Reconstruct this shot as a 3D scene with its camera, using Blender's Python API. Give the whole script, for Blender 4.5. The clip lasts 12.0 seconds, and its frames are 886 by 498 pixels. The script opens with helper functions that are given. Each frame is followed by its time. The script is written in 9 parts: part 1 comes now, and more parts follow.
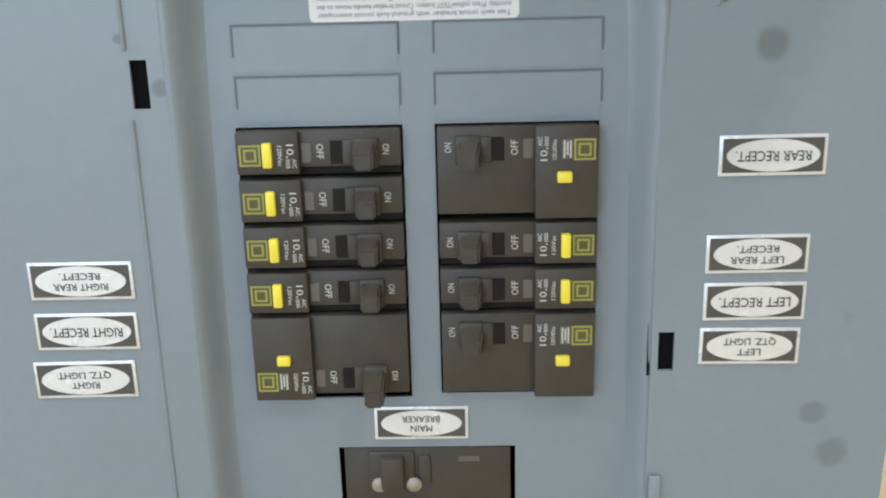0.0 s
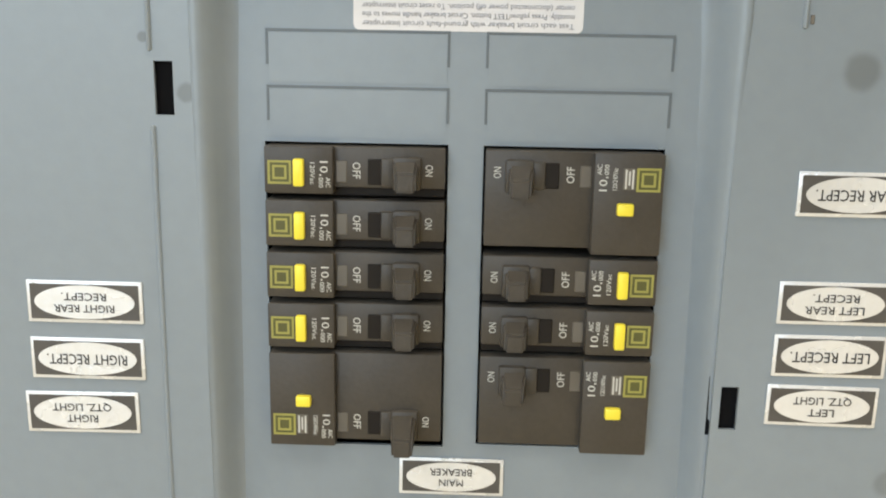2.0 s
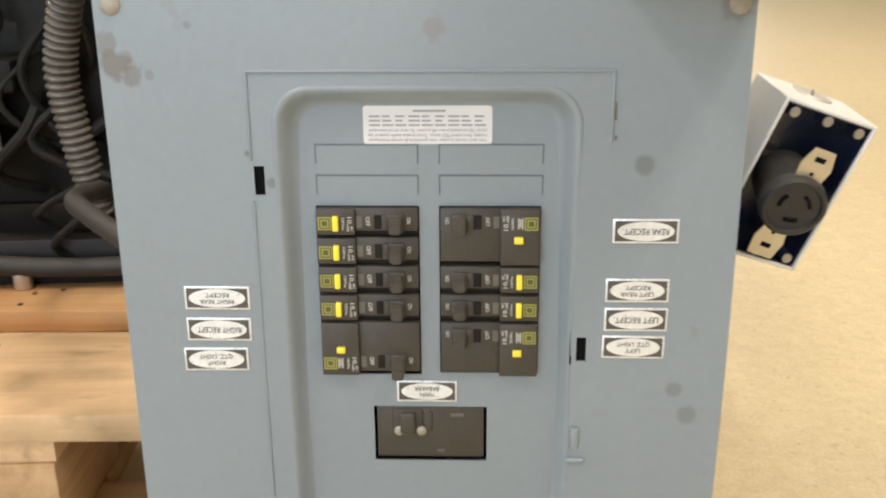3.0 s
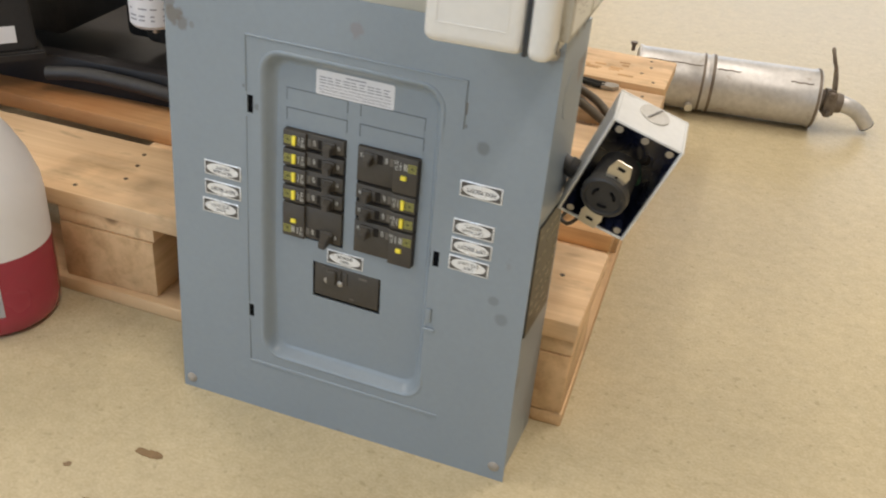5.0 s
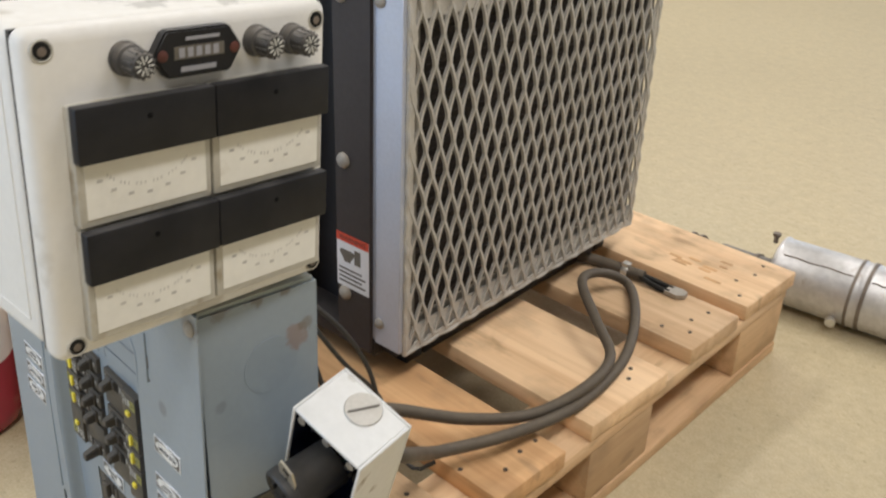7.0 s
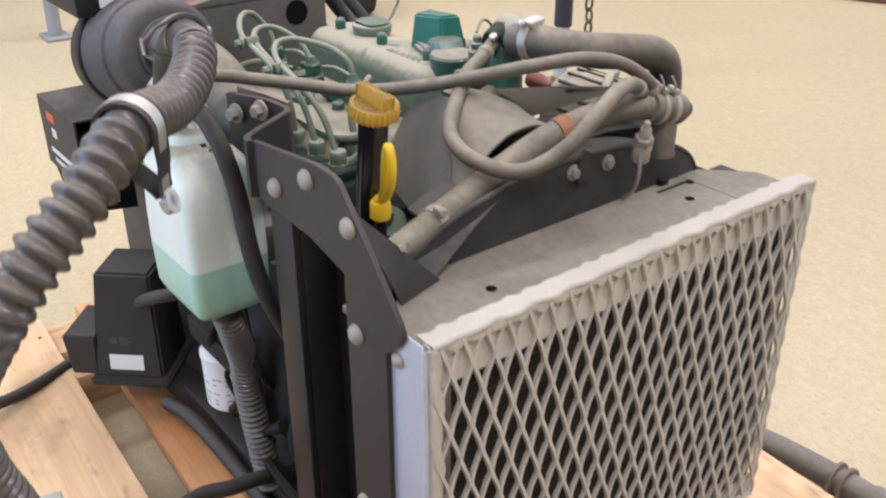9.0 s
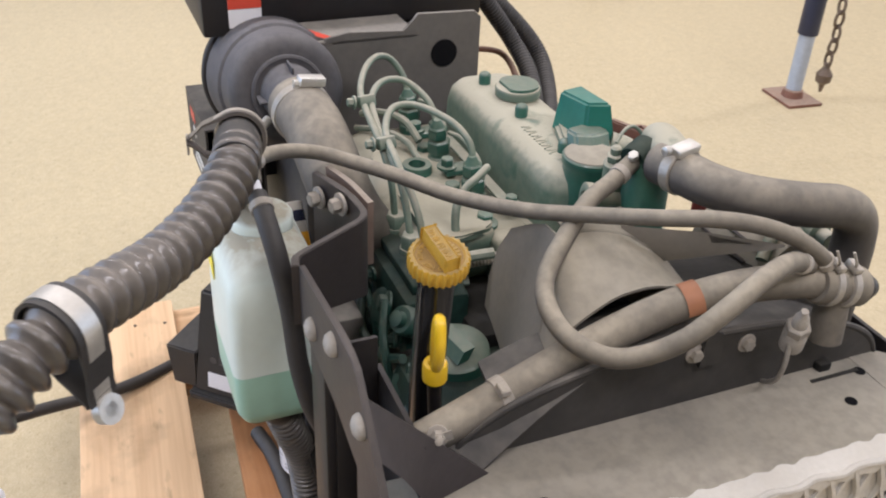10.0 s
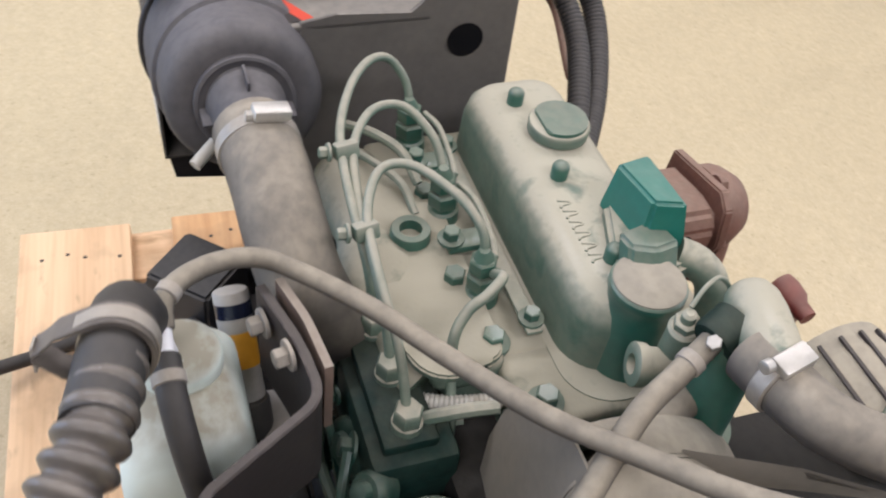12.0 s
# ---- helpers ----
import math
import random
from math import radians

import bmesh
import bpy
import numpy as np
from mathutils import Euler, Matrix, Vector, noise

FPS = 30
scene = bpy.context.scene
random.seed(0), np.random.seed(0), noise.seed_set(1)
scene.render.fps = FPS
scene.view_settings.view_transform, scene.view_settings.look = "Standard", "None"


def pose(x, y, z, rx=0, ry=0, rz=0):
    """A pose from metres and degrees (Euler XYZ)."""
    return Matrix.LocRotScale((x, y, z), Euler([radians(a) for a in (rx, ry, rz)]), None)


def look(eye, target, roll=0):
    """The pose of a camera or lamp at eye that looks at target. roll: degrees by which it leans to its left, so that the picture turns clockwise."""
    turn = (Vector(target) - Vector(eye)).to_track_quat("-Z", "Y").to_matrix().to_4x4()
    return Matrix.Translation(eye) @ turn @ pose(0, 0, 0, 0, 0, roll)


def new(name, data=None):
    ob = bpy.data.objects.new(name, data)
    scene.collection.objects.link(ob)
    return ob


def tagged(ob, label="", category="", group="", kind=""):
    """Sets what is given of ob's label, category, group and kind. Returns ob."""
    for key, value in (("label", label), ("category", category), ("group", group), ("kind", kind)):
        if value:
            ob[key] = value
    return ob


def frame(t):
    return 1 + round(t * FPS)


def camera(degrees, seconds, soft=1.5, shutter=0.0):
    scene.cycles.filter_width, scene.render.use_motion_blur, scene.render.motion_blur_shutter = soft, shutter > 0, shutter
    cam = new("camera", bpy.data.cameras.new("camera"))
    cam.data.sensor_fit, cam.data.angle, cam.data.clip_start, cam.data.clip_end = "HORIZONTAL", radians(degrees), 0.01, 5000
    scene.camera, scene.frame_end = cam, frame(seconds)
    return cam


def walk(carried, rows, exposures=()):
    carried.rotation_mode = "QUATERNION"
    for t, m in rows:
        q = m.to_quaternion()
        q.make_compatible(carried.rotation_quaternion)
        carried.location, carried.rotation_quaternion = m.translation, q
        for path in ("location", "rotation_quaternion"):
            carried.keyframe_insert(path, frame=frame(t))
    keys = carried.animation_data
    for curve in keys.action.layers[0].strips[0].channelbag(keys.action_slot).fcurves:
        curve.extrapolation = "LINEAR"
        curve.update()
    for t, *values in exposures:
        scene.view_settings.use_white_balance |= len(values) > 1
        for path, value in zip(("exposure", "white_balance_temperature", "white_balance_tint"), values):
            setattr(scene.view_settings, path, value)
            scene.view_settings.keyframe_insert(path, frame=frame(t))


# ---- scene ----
cam = camera(51.16, 12.0, 2.0, 0.25)
PATH = [
    (0, 0.2138, -0.3292, 0.4101, 71.488, 1.445, 1.168),
    (0.5, 0.2043, -0.2914, 0.3872, 73.535, -0.319, 1.877),
    (1, 0.2003, -0.2933, 0.3966, 74.717, -0.343, 1.431),
    (1.5, 0.1999, -0.2970, 0.3969, 74.629, -0.791, 1.812),
    (2, 0.1968, -0.2988, 0.3939, 74.561, -0.954, 1.861),
    (2.5, 0.2010, -0.3403, 0.4203, 74.667, -0.472, 1.748),
    (2.7, 0.2093, -0.4160, 0.4520, 73.382, 0.125, 1.720),
    (4.3, 0.3591, -0.7204, 0.7042, 60.922, -3.482, 10.896),
    (4.5, 0.3985, -0.7151, 0.6967, 60.480, -4.346, 15.129),
    (5, 0.5468, -0.6831, 0.7075, 58.901, -4.065, 22.106),
    (5.5, 0.7219, -0.6469, 0.7257, 58.522, -3.719, 29.396),
    (5.8, 0.8008, -0.6021, 0.7662, 60.036, -2.185, 32.427),
    (6, 0.8391, -0.5608, 0.7896, 61.504, -1.496, 34.916),
    (6.5, 0.8510, -0.3932, 0.7856, 60.675, -1.993, 39.483),
    (7, 0.8771, -0.2313, 0.8121, 62.532, -1.942, 46.496),
    (7.2, 0.8873, -0.1885, 0.8227, 63.316, -1.364, 48.943),
    (8.8, 0.7370, 0.0486, 0.9868, 62.751, -0.323, 56.060),
    (9, 0.6890, 0.0695, 1.0249, 62.027, 0.019, 56.909),
    (9.5, 0.5784, 0.1482, 1.0857, 60.390, -1.293, 62.682),
    (10, 0.5351, 0.2692, 1.1083, 57.832, -2.230, 73.260),
    (10.5, 0.4441, 0.3434, 1.1113, 53.914, -4.138, 76.434),
    (11, 0.3462, 0.3786, 1.1205, 50.824, -4.382, 79.872),
    (11.5, 0.2918, 0.4045, 1.1199, 48.802, -5.703, 85.499),
    (12, 0.1954, 0.3693, 1.1692, 44.198, -5.838, 77.121),
]
walk(cam, [(t, pose(*p)) for t, *p in PATH], [(0, 0.46, 6300, 10), (0.5, 0.51, 6400, 10), (1.0, 0.69, 6800, 11), (2.0, 0.65, 7000, 11), (2.5, 0.64, 7200, 13), (2.7, 0.72, 7200, 14), (4.3, 0.13, 6700, 13), (5.5, 0.09, 6700, 14), (7.2, 0.20, 5950, 13), (8.8, 0.51, 5800, 20), (10, 0.41, 5850, 20), (12, 0.40, 5800, 20)])

# ---- world and light ----
world = bpy.data.worlds.new("world")
scene.world = world
world.use_nodes = True
wn = world.node_tree
sky = wn.nodes.new("ShaderNodeTexSky")
sky.sky_type = "NISHITA"
sky.sun_disc = False
sky.sun_elevation, sky.sun_rotation = radians(38), radians(150)
wn.links.new(sky.outputs[0], wn.nodes["Background"].inputs[0])
wn.nodes["Background"].inputs[1].default_value = 0.1


def area(name, eye, target, sx, sy, watts, colour):
    la = bpy.data.lights.new(name, "AREA")
    la.shape, la.size, la.size_y, la.energy, la.color = "RECTANGLE", sx, sy, watts, colour
    ob = new(name, la)
    ob.matrix_world = look(eye, target)
    return ob


ROOM = (-6.5, 6.0, -4.0, 8.5, 4.2)   # x0, x1, y0, y1, ceiling height
LAMPS = [(-2.6, -1.2), (-2.6, 2.2), (-2.6, 5.6), (2.0, -1.2), (2.0, 2.2)]
for lx, ly in LAMPS:
    area("ceiling_lamp", (lx, ly, 4.08), (lx, ly, 0), 0.55, 2.3, 70, (1.0, 0.945, 0.86))
area("window_light", (-2.0, ROOM[2] + 0.12, 1.7), (-2.0, 0, 1.3), 4.2, 3.0, 90, (0.60, 0.79, 1.0))
area("window_light", (0.6, ROOM[3] - 0.12, 2.1), (0.6, 0, 1.2), 4.2, 2.2, 68, (0.74, 0.87, 1.0))

# ---- tools ----
V = Vector


def thing(name, label, category, M=None, group="", kind=""):
    ob = new(name)
    ob.empty_display_size = 0.05
    ob.matrix_world = M if M is not None else Matrix()
    tagged(ob, label, category, group, kind)
    THINGS.append(ob)
    return ob


THINGS = []


def part(name, bm, material, parent, label="", kind="", angle=38, data=None):
    """Link a bmesh as one mesh object under a thing or a part."""
    if data is None:
        data = bpy.data.meshes.new(name)
        bmesh.ops.recalc_face_normals(bm, faces=bm.faces)
        bm.to_mesh(data)
        bm.free()
        data.materials.append(material)
        data.shade_smooth()
        data.set_sharp_from_angle(angle=radians(angle))
    ob = new(name, data)
    ob.parent = parent
    if label or kind:
        tagged(ob, label, kind=kind)
    return ob


def solo(name, bm, material, label, category, M=None, group="", kind="", angle=38):
    """A thing that is a single mesh."""
    ob = part(name, bm, material, None, angle=angle)
    if M is not None:
        ob.matrix_world = M
    tagged(ob, label, category, group, kind)
    return ob


def B():
    return bmesh.new()


def box(bm, x0, x1, y0, y1, z0, z1, bevel=0.0, seg=2, M=None):
    r = bmesh.ops.create_cube(bm, size=1)
    vs = r["verts"]
    for v in vs:
        v.co = V(((x0 + x1) / 2 + v.co.x * (x1 - x0), (y0 + y1) / 2 + v.co.y * (y1 - y0), (z0 + z1) / 2 + v.co.z * (z1 - z0)))
        if M is not None:
            v.co = M @ v.co
    if bevel > 0:
        es = list({e for v in vs for e in v.link_edges})
        bmesh.ops.bevel(bm, geom=es, offset=bevel, offset_type="OFFSET", segments=seg, profile=0.5, affect="EDGES", clamp_overlap=True)
    return bm


def frame_of(d):
    d = V(d).normalized()
    a = V((0, 0, 1)) if abs(d.z) < 0.9 else V((1, 0, 0))
    u = d.cross(a).normalized()
    return u, d.cross(u).normalized(), d


def lathe(bm, origin, axis, profile, seg=24, close=True):
    """Turn a profile of (height, radius) pairs about an axis."""
    u, w, d = frame_of(axis)
    o = V(origin)
    rings = []
    for h, r in profile:
        rings.append([bm.verts.new(o + d * h + (u * math.cos(a) + w * math.sin(a)) * max(r, 1e-5)) for a in [2 * math.pi * i / seg for i in range(seg)]])
    for r0, r1 in zip(rings[:-1], rings[1:]):
        for i in range(seg):
            bm.faces.new((r0[i], r0[(i + 1) % seg], r1[(i + 1) % seg], r1[i]))
    if close:
        bm.faces.new(rings[0][::-1])
        bm.faces.new(rings[-1])
    return bm


def rod(bm, p0, p1, r, seg=16, bevel=0.0, r1=None):
    p0, p1 = V(p0), V(p1)
    L = (p1 - p0).length
    r1 = r if r1 is None else r1
    if bevel:
        prof = [(0, r - bevel), (bevel * 0.3, r - bevel * 0.3), (bevel, r), (L - bevel, r1), (L - bevel * 0.3, r1 - bevel * 0.3), (L, r1 - bevel)]
    else:
        prof = [(0, r), (L, r1)]
    return lathe(bm, p0, p1 - p0, prof, seg)


def hexnut(bm, p, d, r, h):
    return lathe(bm, p, d, [(0, r * 0.94), (h * 0.08, r), (h * 0.88, r), (h, r * 0.86)], 6)


def bolt(bm, p, d, r, h, washer=True):
    p, d = V(p), V(d).normalized()
    if washer:
        lathe(bm, p, d, [(0, r * 1.55), (h * 0.22, r * 1.55), (h * 0.26, r * 1.45)], 16)
    hexnut(bm, p + d * h * 0.26, d, r, h * 0.74)
    return bm


def spline(pts, n):
    """A smooth line through the points, in n even steps."""
    P = [V(p) for p in pts]
    Q = [P[0] * 2 - P[1]] + P + [P[-1] * 2 - P[-2]]
    fine = []
    for i in range(1, len(Q) - 2):
        a, b, c, d = Q[i - 1], Q[i], Q[i + 1], Q[i + 2]
        for k in range(16):
            t = k / 16
            fine.append(0.5 * (2 * b + (c - a) * t + (2 * a - 5 * b + 4 * c - d) * t * t + (3 * b - a - 3 * c + d) * t ** 3))
    fine.append(P[-1])
    acc = [0.0]
    for a, b in zip(fine[:-1], fine[1:]):
        acc.append(acc[-1] + (b - a).length)
    out, j = [], 0
    for k in range(n + 1):
        s = acc[-1] * k / n
        while j < len(acc) - 2 and acc[j + 1] < s:
            j += 1
        f = (s - acc[j]) / max(acc[j + 1] - acc[j], 1e-9)
        out.append(fine[j].lerp(fine[j + 1], min(max(f, 0), 1)))
    return out, acc[-1]


def tube(bm, pts, r, n=40, seg=12, caps=True, flat=1.0):
    """Sweep a ring along a smooth line; r is a number or a function of the distance run."""
    line, L = spline(pts, n)
    T = [(line[min(i + 1, n)] - line[max(i - 1, 0)]).normalized() for i in range(n + 1)]
    u, w, _ = frame_of(T[0])
    rings = []
    for i, p in enumerate(line):
        u = (u - T[i] * u.dot(T[i])).normalized()
        w = T[i].cross(u)
        rr = r(L * i / n, L) if callable(r) else r
        rings.append([bm.verts.new(p + (u * math.cos(a) + w * math.sin(a) * flat) * rr) for a in [2 * math.pi * k / seg for k in range(seg)]])
    for r0, r1 in zip(rings[:-1], rings[1:]):
        for i in range(seg):
            bm.faces.new((r0[i], r0[(i + 1) % seg], r1[(i + 1) % seg], r1[i]))
    if caps:
        bm.faces.new(rings[0][::-1])
        bm.faces.new(rings[-1])
    return bm


def ribbed(r, pitch, depth):
    """Radius along a corrugated hose."""
    return lambda s, L: r - depth * (0.5 + 0.5 * math.cos(2 * math.pi * s / pitch)) ** 1.5


def slab(bm, outline, thick):
    """A flat plate: a closed outline of 3D points, made solid along the vector thick."""
    a = [bm.verts.new(V(p)) for p in outline]
    b = [bm.verts.new(V(p) + V(thick)) for p in outline]
    n = len(a)
    bm.faces.new(a)
    bm.faces.new(b[::-1])
    for i in range(n):
        bm.faces.new((a[i], b[i], b[(i + 1) % n], a[(i + 1) % n]))
    return bm


def bent(bm, plan, z0, z1, thick):
    """A strip of sheet bent along a plan line of (x, y), standing from z0 to z1 (numbers or one per point)."""
    n = len(plan)
    zs0 = z0 if isinstance(z0, (list, tuple)) else [z0] * n
    zs1 = z1 if isinstance(z1, (list, tuple)) else [z1] * n
    side = []
    for i in range(n):
        a, b = V(plan[max(i - 1, 0)]), V(plan[min(i + 1, n - 1)])
        t = (b - a).normalized()
        side.append(V((-t.y, t.x)) * thick)
    rows = []
    for i in range(n):
        p = V(plan[i])
        q = p + side[i]
        rows.append([bm.verts.new((p.x, p.y, zs0[i])), bm.verts.new((p.x, p.y, zs1[i])), bm.verts.new((q.x, q.y, zs1[i])), bm.verts.new((q.x, q.y, zs0[i]))])
    for r0, r1 in zip(rows[:-1], rows[1:]):
        for i in range(4):
            bm.faces.new((r0[i], r0[(i + 1) % 4], r1[(i + 1) % 4], r1[i]))
    bm.faces.new(rows[0][::-1])
    bm.faces.new(rows[-1])
    return bm


def sheet(bm, rows, thick):
    """A curved sheet through a grid of points, made solid along the vector thick."""
    t = V(thick)
    A = [[bm.verts.new(V(p)) for p in r] for r in rows]
    C = [[bm.verts.new(V(p) + t) for p in r] for r in rows]
    R, N = len(A), len(A[0])
    for i in range(R - 1):
        for j in range(N - 1):
            bm.faces.new((A[i][j], A[i][j + 1], A[i + 1][j + 1], A[i + 1][j]))
            bm.faces.new((C[i][j], C[i + 1][j], C[i + 1][j + 1], C[i][j + 1]))
    rim = [(0, j) for j in range(N)] + [(i, N - 1) for i in range(1, R)] + [(R - 1, j) for j in range(N - 2, -1, -1)] + [(i, 0) for i in range(R - 2, 0, -1)]
    for (i, j), (k, l) in zip(rim, rim[1:] + rim[:1]):
        bm.faces.new((A[i][j], C[i][j], C[k][l], A[k][l]))
    return bm


def words(name, text, size, M, material, parent, depth=0.0002, fit=0.0, label="", align="CENTER"):
    """Lettering in the built-in font as a mesh; the text lies in M's x-y plane."""
    cu = bpy.data.curves.new(name, "FONT")
    cu.body, cu.size, cu.extrude, cu.resolution_u = text, size, depth, 2
    cu.align_x, cu.align_y = align, "CENTER"
    tmp = bpy.data.objects.new(name, cu)
    scene.collection.objects.link(tmp)
    me = bpy.data.meshes.new_from_object(tmp.evaluated_get(bpy.context.evaluated_depsgraph_get()))
    bpy.data.objects.remove(tmp)
    bpy.data.curves.remove(cu)
    xs = [v.co.x for v in me.vertices]
    s = fit / (max(xs) - min(xs)) if fit and xs else 1.0
    me.transform(M @ Matrix.Diagonal((s, 1, 1, 1)))
    me.materials.append(material)
    ob = new(name, me)
    ob.parent = parent
    if label:
        tagged(ob, label)
    return ob


def moved(bm, M):
    bmesh.ops.transform(bm, matrix=M, verts=bm.verts)
    return bm


def at_base(ob):
    """Put a thing's empty at the middle of its foot, leaving its parts where they are."""
    kids = [c for c in ob.children if c.type == "MESH"]
    if not kids:
        return
    pts = [V(c) for k in kids for c in k.bound_box]
    lo = [min(p[i] for p in pts) for i in range(3)]
    hi = [max(p[i] for p in pts) for i in range(3)]
    base = V(((lo[0] + hi[0]) / 2, (lo[1] + hi[1]) / 2, lo[2]))
    ob.matrix_world = ob.matrix_world @ Matrix.Translation(base)
    for k in kids:
        k.matrix_basis = Matrix.Translation(-base) @ k.matrix_basis

# ---- materials ----
DUST = (0.40, 0.345, 0.265)


def surf(name, col, rough=0.5, metal=0.0, var=0.12, s1=6.0, s2=90.0, bump=0.15, dust=0.0, dust_col=DUST, coat=0.0, spots=None, spot_scale=14.0, spot_amount=0.0, alpha=None, rvar=0.12, stretch=(1, 1, 1), trans=0.0, each=0.0, lo=0.15, hi=0.85, spec=0.5, patchy=0.0, patch_scale=16.0, film=0.15, patch=(0.34, 0.64)):
    """A painted, moulded or cast surface: colour varied at two scales, fine relief, loose dust on what faces up, stains."""
    m = bpy.data.materials.new(name)
    m.use_nodes = True
    nt = m.node_tree
    N, L = nt.nodes, nt.links
    bs = N["Principled BSDF"]
    tc = N.new("ShaderNodeTexCoord")
    mp = N.new("ShaderNodeMapping")
    mp.inputs["Scale"].default_value = stretch
    L.new(tc.outputs["Object"], mp.inputs[0])
    src = mp.outputs[0]
    info = N.new("ShaderNodeObjectInfo")
    off = N.new("ShaderNodeVectorMath")
    off.operation = "MULTIPLY_ADD"
    L.new(info.outputs["Random"], off.inputs[0])
    off.inputs[1].default_value = (3.1, 5.7, 9.3)
    L.new(src, off.inputs[2])
    src = off.outputs[0]
    big, fine = N.new("ShaderNodeTexNoise"), N.new("ShaderNodeTexNoise")
    for n, s, d in ((big, s1, 4), (fine, s2, 3)):
        n.inputs["Scale"].default_value, n.inputs["Detail"].default_value = s, d
        L.new(src, n.inputs["Vector"])
    mix = N.new("ShaderNodeMix")
    mix.data_type = "FLOAT"
    mix.inputs[0].default_value = 0.4
    L.new(big.outputs[0], mix.inputs[2])
    L.new(fine.outputs[0], mix.inputs[3])
    ramp = N.new("ShaderNodeValToRGB")
    ramp.color_ramp.elements[0].position, ramp.color_ramp.elements[1].position = 0.3, 0.7
    ramp.color_ramp.elements[0].color = (*[c * (1 - var) for c in col], 1)
    ramp.color_ramp.elements[1].color = (*[min(c * (1 + var), 1) for c in col], 1)
    L.new(mix.outputs[0], ramp.inputs[0])
    colour = ramp.outputs[0]
    rr = N.new("ShaderNodeMapRange")
    rr.inputs["To Min"].default_value, rr.inputs["To Max"].default_value = max(rough - rvar, 0.03), min(rough + rvar, 1)
    L.new(big.outputs[0], rr.inputs[0])
    roughness = rr.outputs[0]
    if each:
        hs = N.new("ShaderNodeHueSaturation")
        er = N.new("ShaderNodeMapRange")
        er.inputs["To Min"].default_value, er.inputs["To Max"].default_value = 1 - each, 1 + each
        L.new(info.outputs["Random"], er.inputs[0])
        L.new(er.outputs[0], hs.inputs["Value"])
        L.new(colour, hs.inputs["Color"])
        colour = hs.outputs[0]
    if spots:
        sn = N.new("ShaderNodeTexNoise")
        sn.inputs["Scale"].default_value, sn.inputs["Detail"].default_value = spot_scale, 5
        L.new(src, sn.inputs["Vector"])
        sr = N.new("ShaderNodeMapRange")
        sr.inputs["From Min"].default_value, sr.inputs["From Max"].default_value = 0.62 - spot_amount * 0.25, 0.72 - spot_amount * 0.2
        L.new(sn.outputs[0], sr.inputs[0])
        mx = N.new("ShaderNodeMix")
        mx.data_type = "RGBA"
        L.new(sr.outputs[0], mx.inputs[0])
        L.new(colour, mx.inputs[6])
        mx.inputs[7].default_value = (*spots, 1)
        colour = mx.outputs[2]
    if dust:
        ge = N.new("ShaderNodeNewGeometry")
        sx = N.new("ShaderNodeSeparateXYZ")
        L.new(ge.outputs["Normal"], sx.inputs[0])
        up = N.new("ShaderNodeMapRange")
        up.inputs["From Min"].default_value, up.inputs["From Max"].default_value = lo, hi
        up.inputs["To Min"].default_value = film
        L.new(sx.outputs["Z"], up.inputs[0])
        dn = N.new("ShaderNodeTexNoise")
        dn.inputs["Scale"].default_value, dn.inputs["Detail"].default_value = 110, 8
        L.new(src, dn.inputs["Vector"])
        dm = N.new("ShaderNodeMapRange")
        dm.inputs["From Min"].default_value, dm.inputs["From Max"].default_value = 0.34, 0.60
        dm.inputs["To Min"].default_value = 0.74
        L.new(dn.outputs[0], dm.inputs[0])
        mu = N.new("ShaderNodeMath")
        mu.operation = "MULTIPLY"
        L.new(up.outputs[0], mu.inputs[0])
        L.new(dm.outputs[0], mu.inputs[1])
        wiped = mu.outputs[0]
        if patchy:
            pn = N.new("ShaderNodeTexNoise")
            pn.inputs["Scale"].default_value, pn.inputs["Detail"].default_value = patch_scale, 6
            pn.inputs["Distortion"].default_value = 0.6
            L.new(src, pn.inputs["Vector"])
            pr = N.new("ShaderNodeMapRange")
            pr.inputs["From Min"].default_value, pr.inputs["From Max"].default_value = patch
            pr.inputs["To Min"].default_value, pr.inputs["To Max"].default_value = 1 - patchy, 1.1
            L.new(pn.outputs[0], pr.inputs[0])
            pm = N.new("ShaderNodeMath")
            pm.operation = "MULTIPLY"
            L.new(wiped, pm.inputs[0])
            L.new(pr.outputs[0], pm.inputs[1])
            wiped = pm.outputs[0]
        m2 = N.new("ShaderNodeMath")
        m2.operation = "MULTIPLY"
        m2.inputs[1].default_value = dust
        m2.use_clamp = True
        L.new(wiped, m2.inputs[0])
        mx = N.new("ShaderNodeMix")
        mx.data_type = "RGBA"
        L.new(m2.outputs[0], mx.inputs[0])
        L.new(colour, mx.inputs[6])
        mx.inputs[7].default_value = (*dust_col, 1)
        colour = mx.outputs[2]
        rm = N.new("ShaderNodeMix")
        rm.data_type = "FLOAT"
        L.new(m2.outputs[0], rm.inputs[0])
        L.new(roughness, rm.inputs[2])
        rm.inputs[3].default_value = 0.95
        roughness = rm.outputs[0]
        if metal:
            mm = N.new("ShaderNodeMix")
            mm.data_type = "FLOAT"
            L.new(m2.outputs[0], mm.inputs[0])
            mm.inputs[2].default_value = metal
            mm.inputs[3].default_value = 0
            L.new(mm.outputs[0], bs.inputs["Metallic"])
    L.new(colour, bs.inputs["Base Color"])
    L.new(roughness, bs.inputs["Roughness"])
    if not (dust and metal):
        bs.inputs["Metallic"].default_value = metal
    if coat:
        bs.inputs["Coat Weight"].default_value = coat
        bs.inputs["Coat Roughness"].default_value = 0.15
